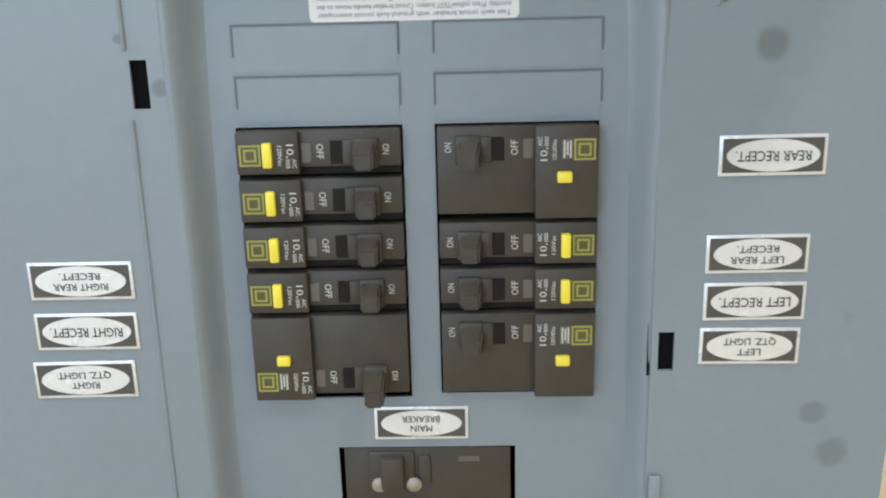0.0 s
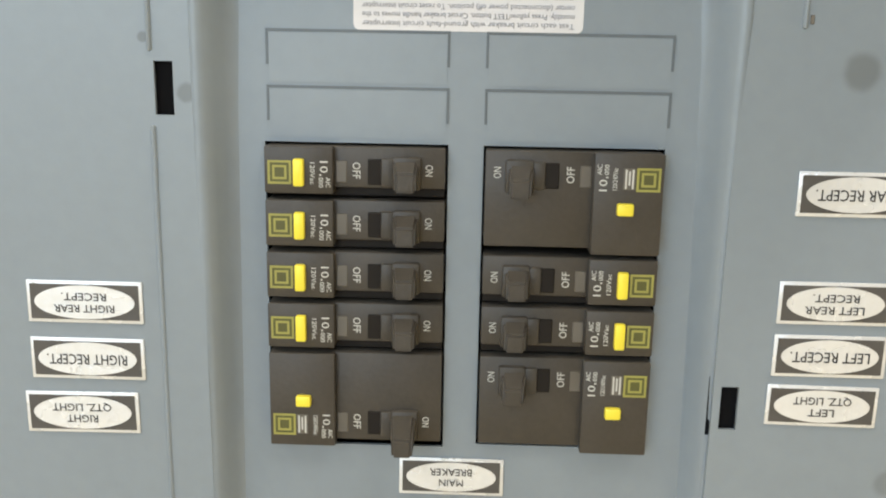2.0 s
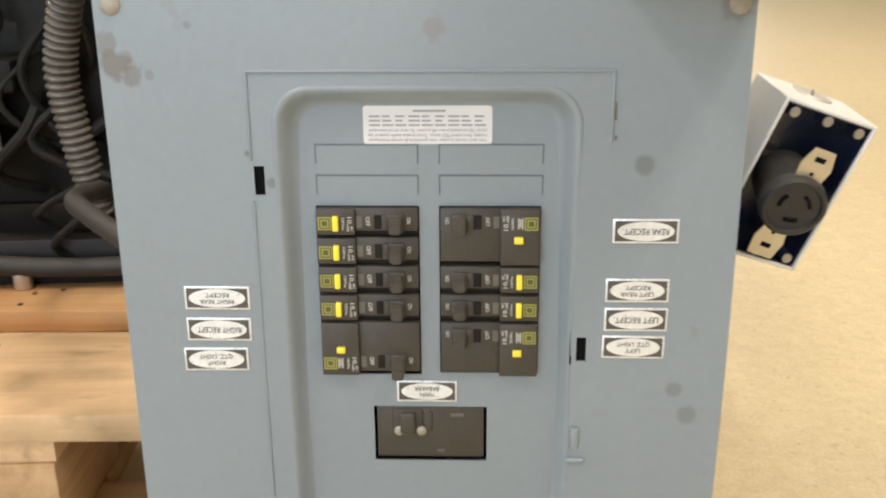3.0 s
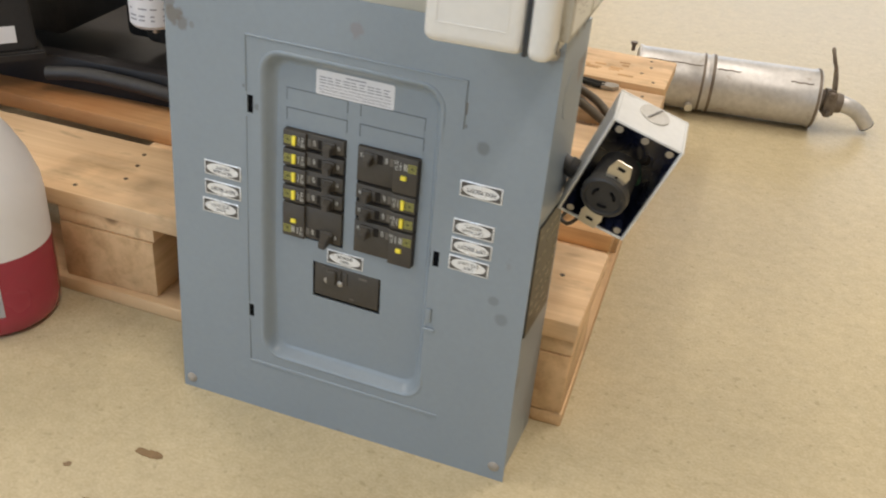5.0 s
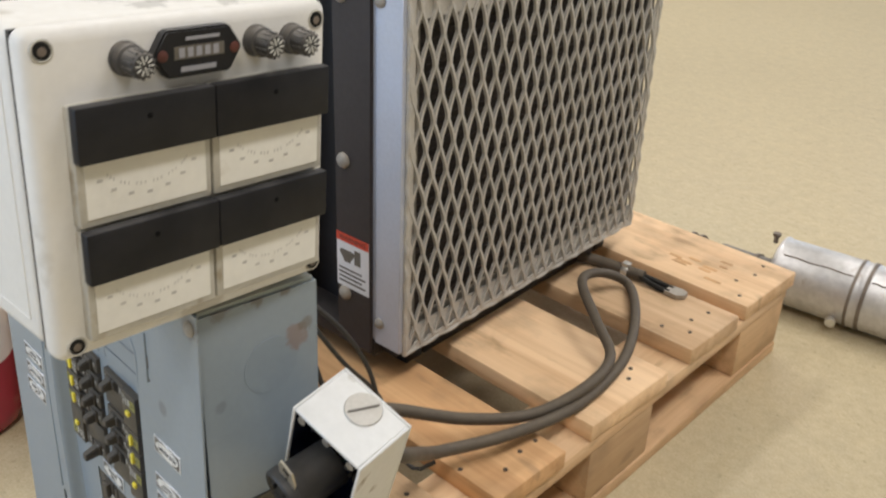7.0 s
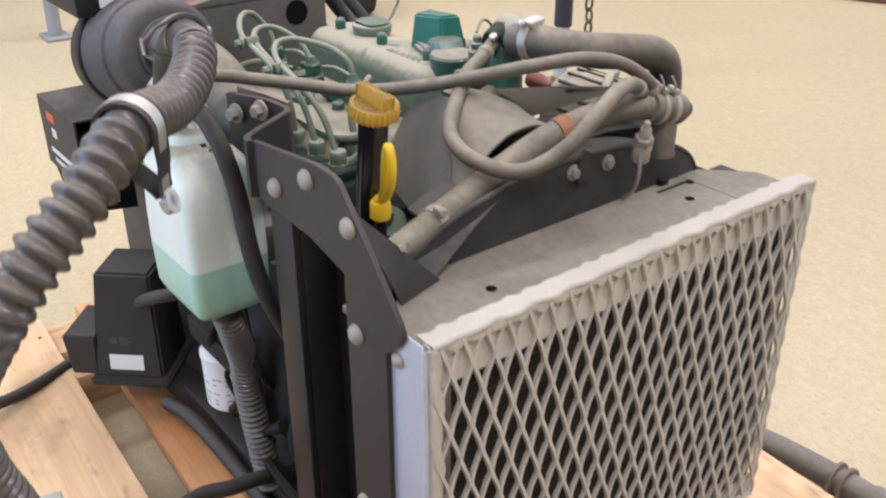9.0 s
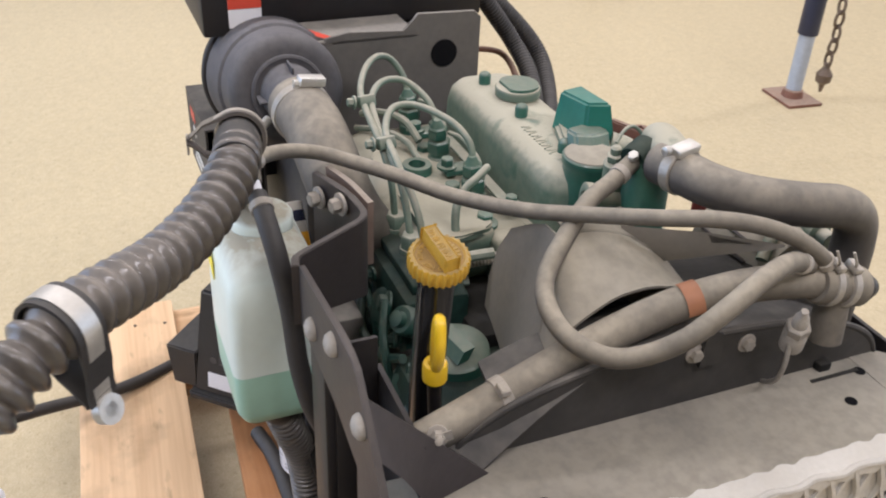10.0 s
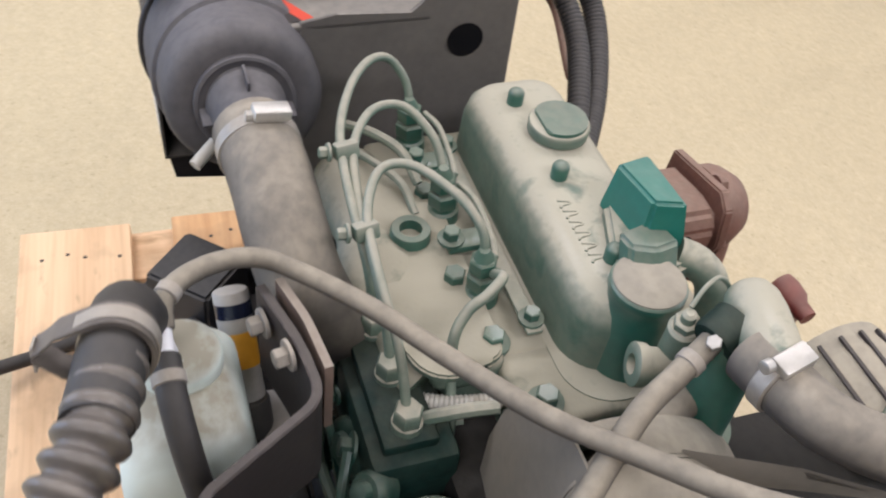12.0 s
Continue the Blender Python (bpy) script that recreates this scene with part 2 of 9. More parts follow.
    bs.inputs["Specular IOR Level"].default_value = spec
    if trans:
        bs.inputs["Transmission Weight"].default_value = trans
    if alpha is not None:
        bs.inputs["Alpha"].default_value = alpha
    if bump:
        bp = N.new("ShaderNodeBump")
        bp.inputs["Strength"].default_value = bump
        bp.inputs["Distance"].default_value = 0.002
        L.new(fine.outputs[0], bp.inputs["Height"])
        L.new(bp.outputs[0], bs.inputs["Normal"])
    return m


def wood(name, light, dark, each=0.18, oil=None):
    """Sawn softwood: grain along x, knots, soiling; every board differs."""
    m = bpy.data.materials.new(name)
    m.use_nodes = True
    nt = m.node_tree
    N, L = nt.nodes, nt.links
    bs = N["Principled BSDF"]
    tc, info = N.new("ShaderNodeTexCoord"), N.new("ShaderNodeObjectInfo")
    off = N.new("ShaderNodeVectorMath")
    off.operation = "MULTIPLY_ADD"
    L.new(info.outputs["Random"], off.inputs[0])
    off.inputs[1].default_value = (7.3, 3.9, 5.1)
    L.new(tc.outputs["Object"], off.inputs[2])
    mp = N.new("ShaderNodeMapping")
    mp.inputs["Scale"].default_value = (1.6, 26, 26)
    L.new(off.outputs[0], mp.inputs[0])
    grain = N.new("ShaderNodeTexNoise")
    grain.inputs["Scale"].default_value, grain.inputs["Detail"].default_value, grain.inputs["Distortion"].default_value = 1.4, 7, 0.6
    L.new(mp.outputs[0], grain.inputs["Vector"])
    fib = N.new("ShaderNodeTexNoise")
    mp2 = N.new("ShaderNodeMapping")
    mp2.inputs["Scale"].default_value = (8, 240, 240)
    L.new(off.outputs[0], mp2.inputs[0])
    L.new(mp2.outputs[0], fib.inputs["Vector"])
    fib.inputs["Scale"].default_value = 1.0
    mix = N.new("ShaderNodeMix")
    mix.data_type = "FLOAT"
    mix.inputs[0].default_value = 0.22
    L.new(grain.outputs[0], mix.inputs[2])
    L.new(fib.outputs[0], mix.inputs[3])
    ramp = N.new("ShaderNodeValToRGB")
    e = ramp.color_ramp.elements
    e[0].position, e[0].color = 0.26, (*dark, 1)
    e[1].position, e[1].color = 0.60, (*light, 1)
    L.new(mix.outputs[0], ramp.inputs[0])
    knot = N.new("ShaderNodeTexVoronoi")
    mp3 = N.new("ShaderNodeMapping")
    mp3.inputs["Scale"].default_value = (4.5, 9, 9)
    L.new(off.outputs[0], mp3.inputs[0])
    L.new(mp3.outputs[0], knot.inputs["Vector"])
    knot.inputs["Scale"].default_value = 1.0
    kr = N.new("ShaderNodeMapRange")
    kr.inputs["From Min"].default_value, kr.inputs["From Max"].default_value = 0.05, 0.11
    kr.inputs["To Min"].default_value, kr.inputs["To Max"].default_value = 0.75, 0.0
    L.new(knot.outputs["Distance"], kr.inputs[0])
    km = N.new("ShaderNodeMix")
    km.data_type = "RGBA"
    L.new(kr.outputs[0], km.inputs[0])
    L.new(ramp.outputs[0], km.inputs[6])
    km.inputs[7].default_value = (dark[0] * 0.35, dark[1] * 0.3, dark[2] * 0.25, 1)
    soil = N.new("ShaderNodeTexNoise")
    soil.inputs["Scale"].default_value, soil.inputs["Detail"].default_value = 9, 6
    L.new(off.outputs[0], soil.inputs["Vector"])
    so = N.new("ShaderNodeMapRange")
    so.inputs["From Min"].default_value, so.inputs["From Max"].default_value = 0.50, 0.74
    so.inputs["To Max"].default_value = 0.62
    L.new(soil.outputs[0], so.inputs[0])
    sm = N.new("ShaderNodeMix")
    sm.data_type = "RGBA"
    L.new(so.outputs[0], sm.inputs[0])
    L.new(km.outputs[2], sm.inputs[6])
    sm.inputs[7].default_value = (0.22, 0.14, 0.075, 1)
    scuff = N.new("ShaderNodeTexNoise")
    mp4 = N.new("ShaderNodeMapping")
    mp4.inputs["Scale"].default_value = (14, 38, 38)
    L.new(off.outputs[0], mp4.inputs[0])
    L.new(mp4.outputs[0], scuff.inputs["Vector"])
    scuff.inputs["Scale"].default_value, scuff.inputs["Detail"].default_value = 1.0, 7
    sc_ = N.new("ShaderNodeMapRange")
    sc_.inputs["From Min"].default_value, sc_.inputs["From Max"].default_value = 0.60, 0.72
    sc_.inputs["To Max"].default_value = 0.5
    L.new(scuff.outputs[0], sc_.inputs[0])
    s2 = N.new("ShaderNodeMix")
    s2.data_type = "RGBA"
    L.new(sc_.outputs[0], s2.inputs[0])
    L.new(sm.outputs[2], s2.inputs[6])
    s2.inputs[7].default_value = (0.30, 0.185, 0.09, 1)
    sm = s2
    hs = N.new("ShaderNodeHueSaturation")
    er = N.new("ShaderNodeMapRange")
    er.inputs["To Min"].default_value, er.inputs["To Max"].default_value = 1 - each, 1 + each * 0.6
    L.new(info.outputs["Random"], er.inputs[0])
    L.new(er.outputs[0], hs.inputs["Value"])
    L.new(sm.outputs[2], hs.inputs["Color"])
    colour = hs.outputs[0]
    if oil:
        di = N.new("ShaderNodeVectorMath")
        di.operation = "DISTANCE"
        L.new(tc.outputs["Object"], di.inputs[0])
        di.inputs[1].default_value = oil
        oi = N.new("ShaderNodeMath")
        oi.operation = "MULTIPLY_ADD"
        L.new(soil.outputs[0], oi.inputs[0])
        oi.inputs[1].default_value = 0.35
        L.new(di.outputs["Value"], oi.inputs[2])
        om = N.new("ShaderNodeMapRange")
        om.inputs["From Min"].default_value, om.inputs["From Max"].default_value = 0.22, 0.55
        om.inputs["To Min"].default_value, om.inputs["To Max"].default_value = 0.85, 0.0
        L.new(di.outputs["Value"], om.inputs[0])
        L.new(oi.outputs[0], om.inputs[0])
        ox = N.new("ShaderNodeMix")
        ox.data_type, ox.blend_type = "RGBA", "MULTIPLY"
        L.new(om.outputs[0], ox.inputs[0])
        L.new(colour, ox.inputs[6])
        ox.inputs[7].default_value = (0.62, 0.42, 0.26, 1)
        colour = ox.outputs[2]
    L.new(colour, bs.inputs["Base Color"])
    bs.inputs["Roughness"].default_value = 0.72
    bp = N.new("ShaderNodeBump")
    bp.inputs["Strength"].default_value, bp.inputs["Distance"].default_value = 0.35, 0.0015
    L.new(mix.outputs[0], bp.inputs["Height"])
    L.new(bp.outputs[0], bs.inputs["Normal"])
    return m


def floor_material():
    """Worn, sealed, speckled floor: fine mineral specks, cloudy traffic wear, soft shine."""
    m = bpy.data.materials.new("speckled_floor")
    m.use_nodes = True
    nt = m.node_tree
    N, L = nt.nodes, nt.links
    bs = N["Principled BSDF"]
    tc = N.new("ShaderNodeTexCoord")

    def noise_(scale, detail=4):
        n = N.new("ShaderNodeTexNoise")
        n.inputs["Scale"].default_value, n.inputs["Detail"].default_value = scale, detail
        L.new(tc.outputs["Object"], n.inputs["Vector"])
        return n

    cloud, mid, fine = noise_(0.9, 5), noise_(70, 9), noise_(300, 4)
    mid.inputs["Roughness"].default_value = 0.72
    ramp = N.new("ShaderNodeValToRGB")
    e = ramp.color_ramp.elements
    e[0].position, e[0].color = 0.41, (0.485, 0.402, 0.246, 1)
    e[1].position, e[1].color = 0.60, (0.578, 0.492, 0.326, 1)
    mx = N.new("ShaderNodeMix")
    mx.data_type = "FLOAT"
    mx.inputs[0].default_value = 0.45
    L.new(mid.outputs[0], mx.inputs[2])
    L.new(fine.outputs[0], mx.inputs[3])
    L.new(mx.outputs[0], ramp.inputs[0])
    vor = N.new("ShaderNodeTexVoronoi")
    vor.inputs["Scale"].default_value = 210
    L.new(tc.outputs["Object"], vor.inputs["Vector"])
    vr = N.new("ShaderNodeMapRange")
    vr.inputs["From Min"].default_value, vr.inputs["From Max"].default_value = 0.10, 0.22
    vr.inputs["To Min"].default_value, vr.inputs["To Max"].default_value = 0.10, 0.0
    L.new(vor.outputs["Distance"], vr.inputs[0])
    sp = N.new("ShaderNodeMix")
    sp.data_type = "RGBA"
    L.new(vr.outputs[0], sp.inputs[0])
    L.new(ramp.outputs[0], sp.inputs[6])
    sp.inputs[7].default_value = (0.60, 0.54, 0.41, 1)
    flk = noise_(85, 4)
    fr_ = N.new("ShaderNodeMapRange")
    fr_.inputs["From Min"].default_value, fr_.inputs["From Max"].default_value = 0.62, 0.70
    fr_.inputs["To Max"].default_value = 0.34
    L.new(flk.outputs[0], fr_.inputs[0])
    fm = N.new("ShaderNodeMix")
    fm.data_type = "RGBA"
    L.new(fr_.outputs[0], fm.inputs[0])
    L.new(sp.outputs[2], fm.inputs[6])
    fm.inputs[7].default_value = (0.27, 0.205, 0.105, 1)
    cm = N.new("ShaderNodeMapRange")
    cm.inputs["From Min"].default_value, cm.inputs["From Max"].default_value = 0.3, 0.7
    cm.inputs["To Min"].default_value, cm.inputs["To Max"].default_value = 0.95, 1.04
    L.new(cloud.outputs[0], cm.inputs[0])
    hs = N.new("ShaderNodeHueSaturation")
    L.new(cm.outputs[0], hs.inputs["Value"])
    L.new(fm.outputs[2], hs.inputs["Color"])
    mott = noise_(27, 6)
    mo = N.new("ShaderNodeMapRange")
    mo.inputs["From Min"].default_value, mo.inputs["From Max"].default_value = 0.32, 0.68
    mo.inputs["To Min"].default_value, mo.inputs["To Max"].default_value = 0.95, 1.035
    L.new(mott.outputs[0], mo.inputs[0])
    cmo = N.new("ShaderNodeMath")
    cmo.operation = "MULTIPLY"
    L.new(cm.outputs[0], cmo.inputs[0])
    L.new(mo.outputs[0], cmo.inputs[1])
    L.new(cmo.outputs[0], hs.inputs["Value"])
    blot = noise_(7.5, 6)
    br = N.new("ShaderNodeMapRange")
    br.inputs["From Min"].default_value, br.inputs["From Max"].default_value = 0.76, 0.79
    br.inputs["To Max"].default_value = 0.55
    L.new(blot.outputs[0], br.inputs[0])
    bm_ = N.new("ShaderNodeMix")
    bm_.data_type = "RGBA"
    L.new(br.outputs[0], bm_.inputs[0])
    L.new(hs.outputs[0], bm_.inputs[6])
    bm_.inputs[7].default_value = (0.17, 0.115, 0.055, 1)
    L.new(bm_.outputs[2], bs.inputs["Base Color"])
    bs.inputs["Specular IOR Level"].default_value = 0.26
    rr = N.new("ShaderNodeMapRange")
    rr.inputs["To Min"].default_value, rr.inputs["To Max"].default_value = 0.33, 0.46
    L.new(cloud.outputs[0], rr.inputs[0])
    L.new(rr.outputs[0], bs.inputs["Roughness"])
    bp = N.new("ShaderNodeBump")
    bp.inputs["Strength"].default_value, bp.inputs["Distance"].default_value = 0.03, 0.0008
    L.new(mx.outputs[0], bp.inputs["Height"])
    L.new(bp.outputs[0], bs.inputs["Normal"])
    return m


def stained(name, base_args, base_kw, stains):
    """A surface with soft-edged stains: (centre, radius, colour, amount, grain) in the object's own metres."""
    m = surf(name, *base_args, **base_kw)
    nt = m.node_tree
    N, L = nt.nodes, nt.links
    bs = N["Principled BSDF"]
    colour = bs.inputs["Base Color"].links[0].from_socket
    tc = N.new("ShaderNodeTexCoord")
    ns = N.new("ShaderNodeTexNoise")
    ns.inputs["Scale"].default_value, ns.inputs["Detail"].default_value = 130, 5
    L.new(tc.outputs["Object"], ns.inputs["Vector"])
    for centre, radius, col, amount, grain in stains:
        di = N.new("ShaderNodeVectorMath")
        di.operation = "DISTANCE"
        L.new(tc.outputs["Object"], di.inputs[0])
        di.inputs[1].default_value = centre
        wob = N.new("ShaderNodeMath")
        wob.operation = "MULTIPLY_ADD"
        L.new(ns.outputs[0], wob.inputs[0])
        wob.inputs[1].default_value = radius * grain
        L.new(di.outputs["Value"], wob.inputs[2])
        mr = N.new("ShaderNodeMapRange")
        mr.interpolation_type = "SMOOTHSTEP"
        mr.inputs["From Min"].default_value, mr.inputs["From Max"].default_value = radius * (0.55 + grain * 0.5), radius * (1.05 + grain * 0.5)
        mr.inputs["To Min"].default_value, mr.inputs["To Max"].default_value = amount, 0.0
        L.new(wob.outputs[0], mr.inputs[0])
        mx = N.new("ShaderNodeMix")
        mx.data_type = "RGBA"
        L.new(mr.outputs[0], mx.inputs[0])
        L.new(colour, mx.inputs[6])
        mx.inputs[7].default_value = (*col, 1)
        colour = mx.outputs[2]
    L.new(colour, bs.inputs["Base Color"])
    return m


M_FLOOR = floor_material()
M_WALL = surf("wall_paint", (0.42, 0.40, 0.36), 0.7, var=0.05, s1=1.5, s2=60)
M_CEIL = surf("ceiling_paint", (0.80, 0.79, 0.75), 0.8, var=0.04, s1=1.2, s2=40)
M_GLASS = surf("window_glass", (0.9, 0.95, 1.0), 0.05, var=0.01, bump=0, trans=1.0, rvar=0.01)
M_PANEL = surf("grey_enamel", (0.252, 0.298, 0.338), 0.33, var=0.05, s1=5, s2=160, bump=0.05, spots=(0.20, 0.20, 0.185), spot_scale=17, spot_amount=-0.35, rvar=0.06)
KNOCK, BROWN, ORANGE = (0.16, 0.18, 0.19), (0.15, 0.125, 0.10), (0.22, 0.10, 0.05)
M_COVER = stained("stained_grey_enamel", ((0.252, 0.298, 0.338), 0.33), dict(var=0.05, s1=5, s2=160, bump=0.05, spots=(0.20, 0.20, 0.185), spot_scale=17, spot_amount=-0.35, rvar=0.06), [
    ((0.326, 0, 0.3715), 0.0075, KNOCK, 0.75, 0.3), ((0.353, 0, 0.2235), 0.0065, KNOCK, 0.6, 0.4), ((0.3625, 0, 0.205), 0.008, KNOCK, 0.6, 0.4),
    ((0.0995, 0, 0.3605), 0.004, KNOCK, 0.8, 0.8), ((0.0855, 0, 0.3785), 0.0022, KNOCK, 0.9, 0.8), ((0.326, 0, 0.078), 0.005, KNOCK, 0.6, 0.5), ((0.055, 0, 0.455), 0.003, KNOCK, 0.6, 0.8),
    ((0.010, 0, 0.432), 0.011, BROWN, 0.75, 1.5), ((0.019, 0, 0.426), 0.008, BROWN, 0.6, 1.6), ((0.006, 0, 0.444), 0.008, BROWN, 0.5, 1.8), ((0.030, 0, 0.426), 0.004, BROWN, 0.4, 1.6), ((0.200, 0, 0.452), 0.008, ORANGE, 0.25, 1.8), ((0.375, 0, 0.466), 0.012, BROWN, 0.5, 1.5)])
M_SIDE = stained("rust_marked_grey_enamel", ((0.252, 0.298, 0.338), 0.33), dict(var=0.05, s1=5, s2=160, bump=0.05, spots=(0.20, 0.20, 0.185), spot_scale=17, spot_amount=-0.35, rvar=0.06), [
    ((0.381, 0.086, 0.432), 0.012, ORANGE, 0.5, 2.0), ((0.381, 0.094, 0.440), 0.008, BROWN, 0.6, 1.8), ((0.381, 0.05, 0.474), 0.008, BROWN, 0.7, 1.6), ((0.381, 0.02, 0.475), 0.009, BROWN, 0.6, 1.6), ((0.381, 0.075, 0.474), 0.006, BROWN, 0.7, 1.8), ((0.381, 0.018, 0.395), 0.006, KNOCK, 0.5, 1.2), ((0.381, 0.03, 0.12), 0.010, BROWN, 0.35, 1.8)])
# panel grey darkened for the shade in the shear gaps
M_SHEARGAP = surf("shear_gap_grey", (0.13, 0.155, 0.175), 0.45, var=0.15, s1=40)
M_PANEL_TOP = surf("scuffed_grey_enamel", (0.32, 0.36, 0.35), 0.45, var=0.10, s1=14, s2=120, bump=0.08, dust=0.55, dust_col=(0.45, 0.43, 0.36))
M_BREAKER = surf("brown_phenolic", (0.058, 0.051, 0.043), 0.42, spec=0.4, var=0.16, s1=60, s2=500, bump=0.10, dust=0.25, dust_col=(0.16, 0.14, 0.11))
# near-black stands in for the darkness inside holes and openings
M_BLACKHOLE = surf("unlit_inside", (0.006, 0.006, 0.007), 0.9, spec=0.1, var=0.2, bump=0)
# case brown darkened to stand in for shade in slots and gaps
M_SLOT = surf("shaded_slot_brown", (0.016, 0.013, 0.011), 0.6, spec=0.2, var=0.2, s1=80)
M_YELLOW = surf("yellow_button", (0.95, 0.80, 0.07), 0.4, var=0.06, s1=80)
M_YGREEN = surf("mustard_print", (0.34, 0.325, 0.085), 0.5, var=0.08, s1=90)
M_OLIVE = surf("dark_olive_print", (0.095, 0.095, 0.025), 0.5, var=0.1, s1=90)
M_PRINT = surf("white_print", (0.62, 0.62, 0.58), 0.6, var=0.06, s1=200)
M_GREYWIN = surf("grey_plastic_insert", (0.13, 0.118, 0.10), 0.4, var=0.08, s1=90)
M_LABELSILVER = surf("brushed_label", (0.80, 0.82, 0.84), 0.28, metal=0.3, var=0.05, s1=40, s2=400)
M_LABELDARK = surf("label_ground", (0.085, 0.08, 0.075), 0.5, var=0.12, s1=90)
M_INK = surf("black_ink", (0.02, 0.02, 0.022), 0.5, var=0.1)
M_PAPER = surf("white_sticker", (0.76, 0.76, 0.78), 0.5, var=0.03, s1=20)
M_GREYINK = surf("grey_ink", (0.33, 0.33, 0.36), 0.6, var=0.08)
M_FADEDINK = surf("faded_scale_ink", (0.50, 0.48, 0.44), 0.6, var=0.2, s1=60)
M_RED = surf("red_sticker", (0.62, 0.07, 0.035), 0.45, var=0.08)
M_ZINC = surf("zinc", (0.62, 0.61, 0.58), 0.34, metal=0.85, var=0.12, s1=40, s2=300, dust=0.3)
M_STEEL = surf("dull_steel", (0.40, 0.38, 0.35), 0.45, metal=0.8, var=0.2, s1=24, s2=240, dust=0.5)
M_BOLT = surf("dusty_bolt", (0.36, 0.335, 0.30), 0.6, metal=0.35, var=0.2, s1=80, s2=400, dust=0.5)
M_WHITEBOX = stained("ivory_polyester", ((0.78, 0.765, 0.725), 0.46), dict(var=0.05, s1=9, s2=160, bump=0.06, spots=(0.36, 0.31, 0.23), spot_scale=11, spot_amount=-0.15, dust=0.3, dust_col=(0.50, 0.45, 0.36)), [
    ((-0.060, 0.120, 0.191), 0.018, (0.26, 0.25, 0.23), 0.55, 1.8), ((-0.045, 0.100, 0.191), 0.014, (0.30, 0.29, 0.26), 0.5, 1.8), ((-0.075, 0.085, 0.191), 0.016, (0.30, 0.29, 0.26), 0.45, 1.8), ((-0.035, 0.150, 0.191), 0.010, (0.25, 0.24, 0.22), 0.5, 1.8), ((-0.085, 0.150, 0.191), 0.012, (0.34, 0.32, 0.28), 0.4, 1.8), ((0.0, 0.10, 0.004), 0.02, (0.30, 0.25, 0.18), 0.4, 1.8)])
M_IVORY = surf("yellowed_bezel", (0.50, 0.48, 0.42), 0.5, var=0.10, s1=30, s2=200, spots=(0.28, 0.22, 0.13), spot_scale=28, spot_amount=0.1)
M_DIAL = surf("meter_dial", (0.78, 0.76, 0.69), 0.55, var=0.06, s1=18, s2=140, spots=(0.6, 0.55, 0.45), spot_scale=22, spot_amount=0.0)
M_BLACKPL = surf("black_plastic", (0.013, 0.014, 0.017), 0.42, var=0.2, s1=30, s2=200, bump=0.1, dust=0.3, dust_col=(0.20, 0.18, 0.15))
M_COVERBLK = surf("dusty_black_cover", (0.009, 0.0095, 0.012), 0.42, spec=0.22, patchy=0.8, patch_scale=20, var=0.3, s1=18, s2=90, bump=0.06, dust=0.34, dust_col=(0.22, 0.21, 0.20))
M_KNOB = surf("grey_fuse_holder", (0.045, 0.045, 0.048), 0.5, var=0.2, s1=90, dust=0.3)
M_WOOD = wood("pallet_pine", (0.86, 0.60, 0.355), (0.64, 0.395, 0.205))
M_WOODOLD = wood("oily_pine", (0.70, 0.42, 0.20), (0.50, 0.26, 0.105), 0.08, (-0.25, 0.0, 0.012))
M_WOODEND = wood("block_pine", (0.68, 0.455, 0.25), (0.46, 0.275, 0.135))
M_NAIL = surf("nail_head", (0.10, 0.075, 0.055), 0.6, metal=0.4)
M_GUARD = surf("dusty_aluminium_mesh", (0.53, 0.51, 0.47), 0.50, metal=0.35, var=0.16, s1=20, s2=250, bump=0.2, dust=0.72, dust_col=(0.50, 0.465, 0.40), patchy=0.35, patch_scale=30)
# bluish base carries the skylight that bare aluminium would reflect
M_ALU = surf("sky_tinted_aluminium", (0.56, 0.60, 0.71), 0.40, metal=0.35, var=0.08, s1=12, s2=220, bump=0.05)
M_CORE = surf("radiator_core", (0.020, 0.014, 0.011), 0.7, var=0.4, s1=24, s2=220, bump=0.4)
M_FRAMEBLK = surf("black_frame_paint", (0.026, 0.025, 0.025), 0.52, spec=0.35, patchy=0.75, patch_scale=14, var=0.2, s1=12, s2=140, bump=0.12, dust=0.55, dust_col=(0.22, 0.20, 0.17), film=0.32)
M_FRAMECLEAN = surf("black_frame_side", (0.012, 0.011, 0.012), 0.45, spec=0.35, var=0.2, s1=12, s2=140, bump=0.12, dust=0.16, dust_col=(0.20, 0.17, 0.15))
M_TAN = surf("dust_laden_sheet", (0.150, 0.138, 0.120), 0.75, patchy=0.28, patch_scale=10, var=0.10, s1=9, s2=160, bump=0.15, dust=0.92, dust_col=(0.385, 0.345, 0.265), film=0.25)
M_TANK = surf("dusty_top_plate", (0.105, 0.098, 0.088), 0.7, patchy=0.35, patch_scale=8, var=0.14, s1=9, s2=150, bump=0.15, dust=0.80, dust_col=(0.365, 0.33, 0.262), film=0.2, spots=(0.05, 0.048, 0.045), spot_scale=18, spot_amount=-0.2)
M_DUSTPLATE = surf("dusty_black_sheet", (0.075, 0.070, 0.066), 0.6, patchy=0.3, patch_scale=10, var=0.12, s1=11, s2=160, bump=0.1, dust=0.75, dust_col=(0.30, 0.275, 0.235), film=0.3)
M_BROWNPL = surf("dark_bracket_paint", (0.030, 0.025, 0.026), 0.45, spec=0.35, var=0.2, s1=14, s2=160, bump=0.12, dust=0.3, dust_col=(0.22, 0.19, 0.16))
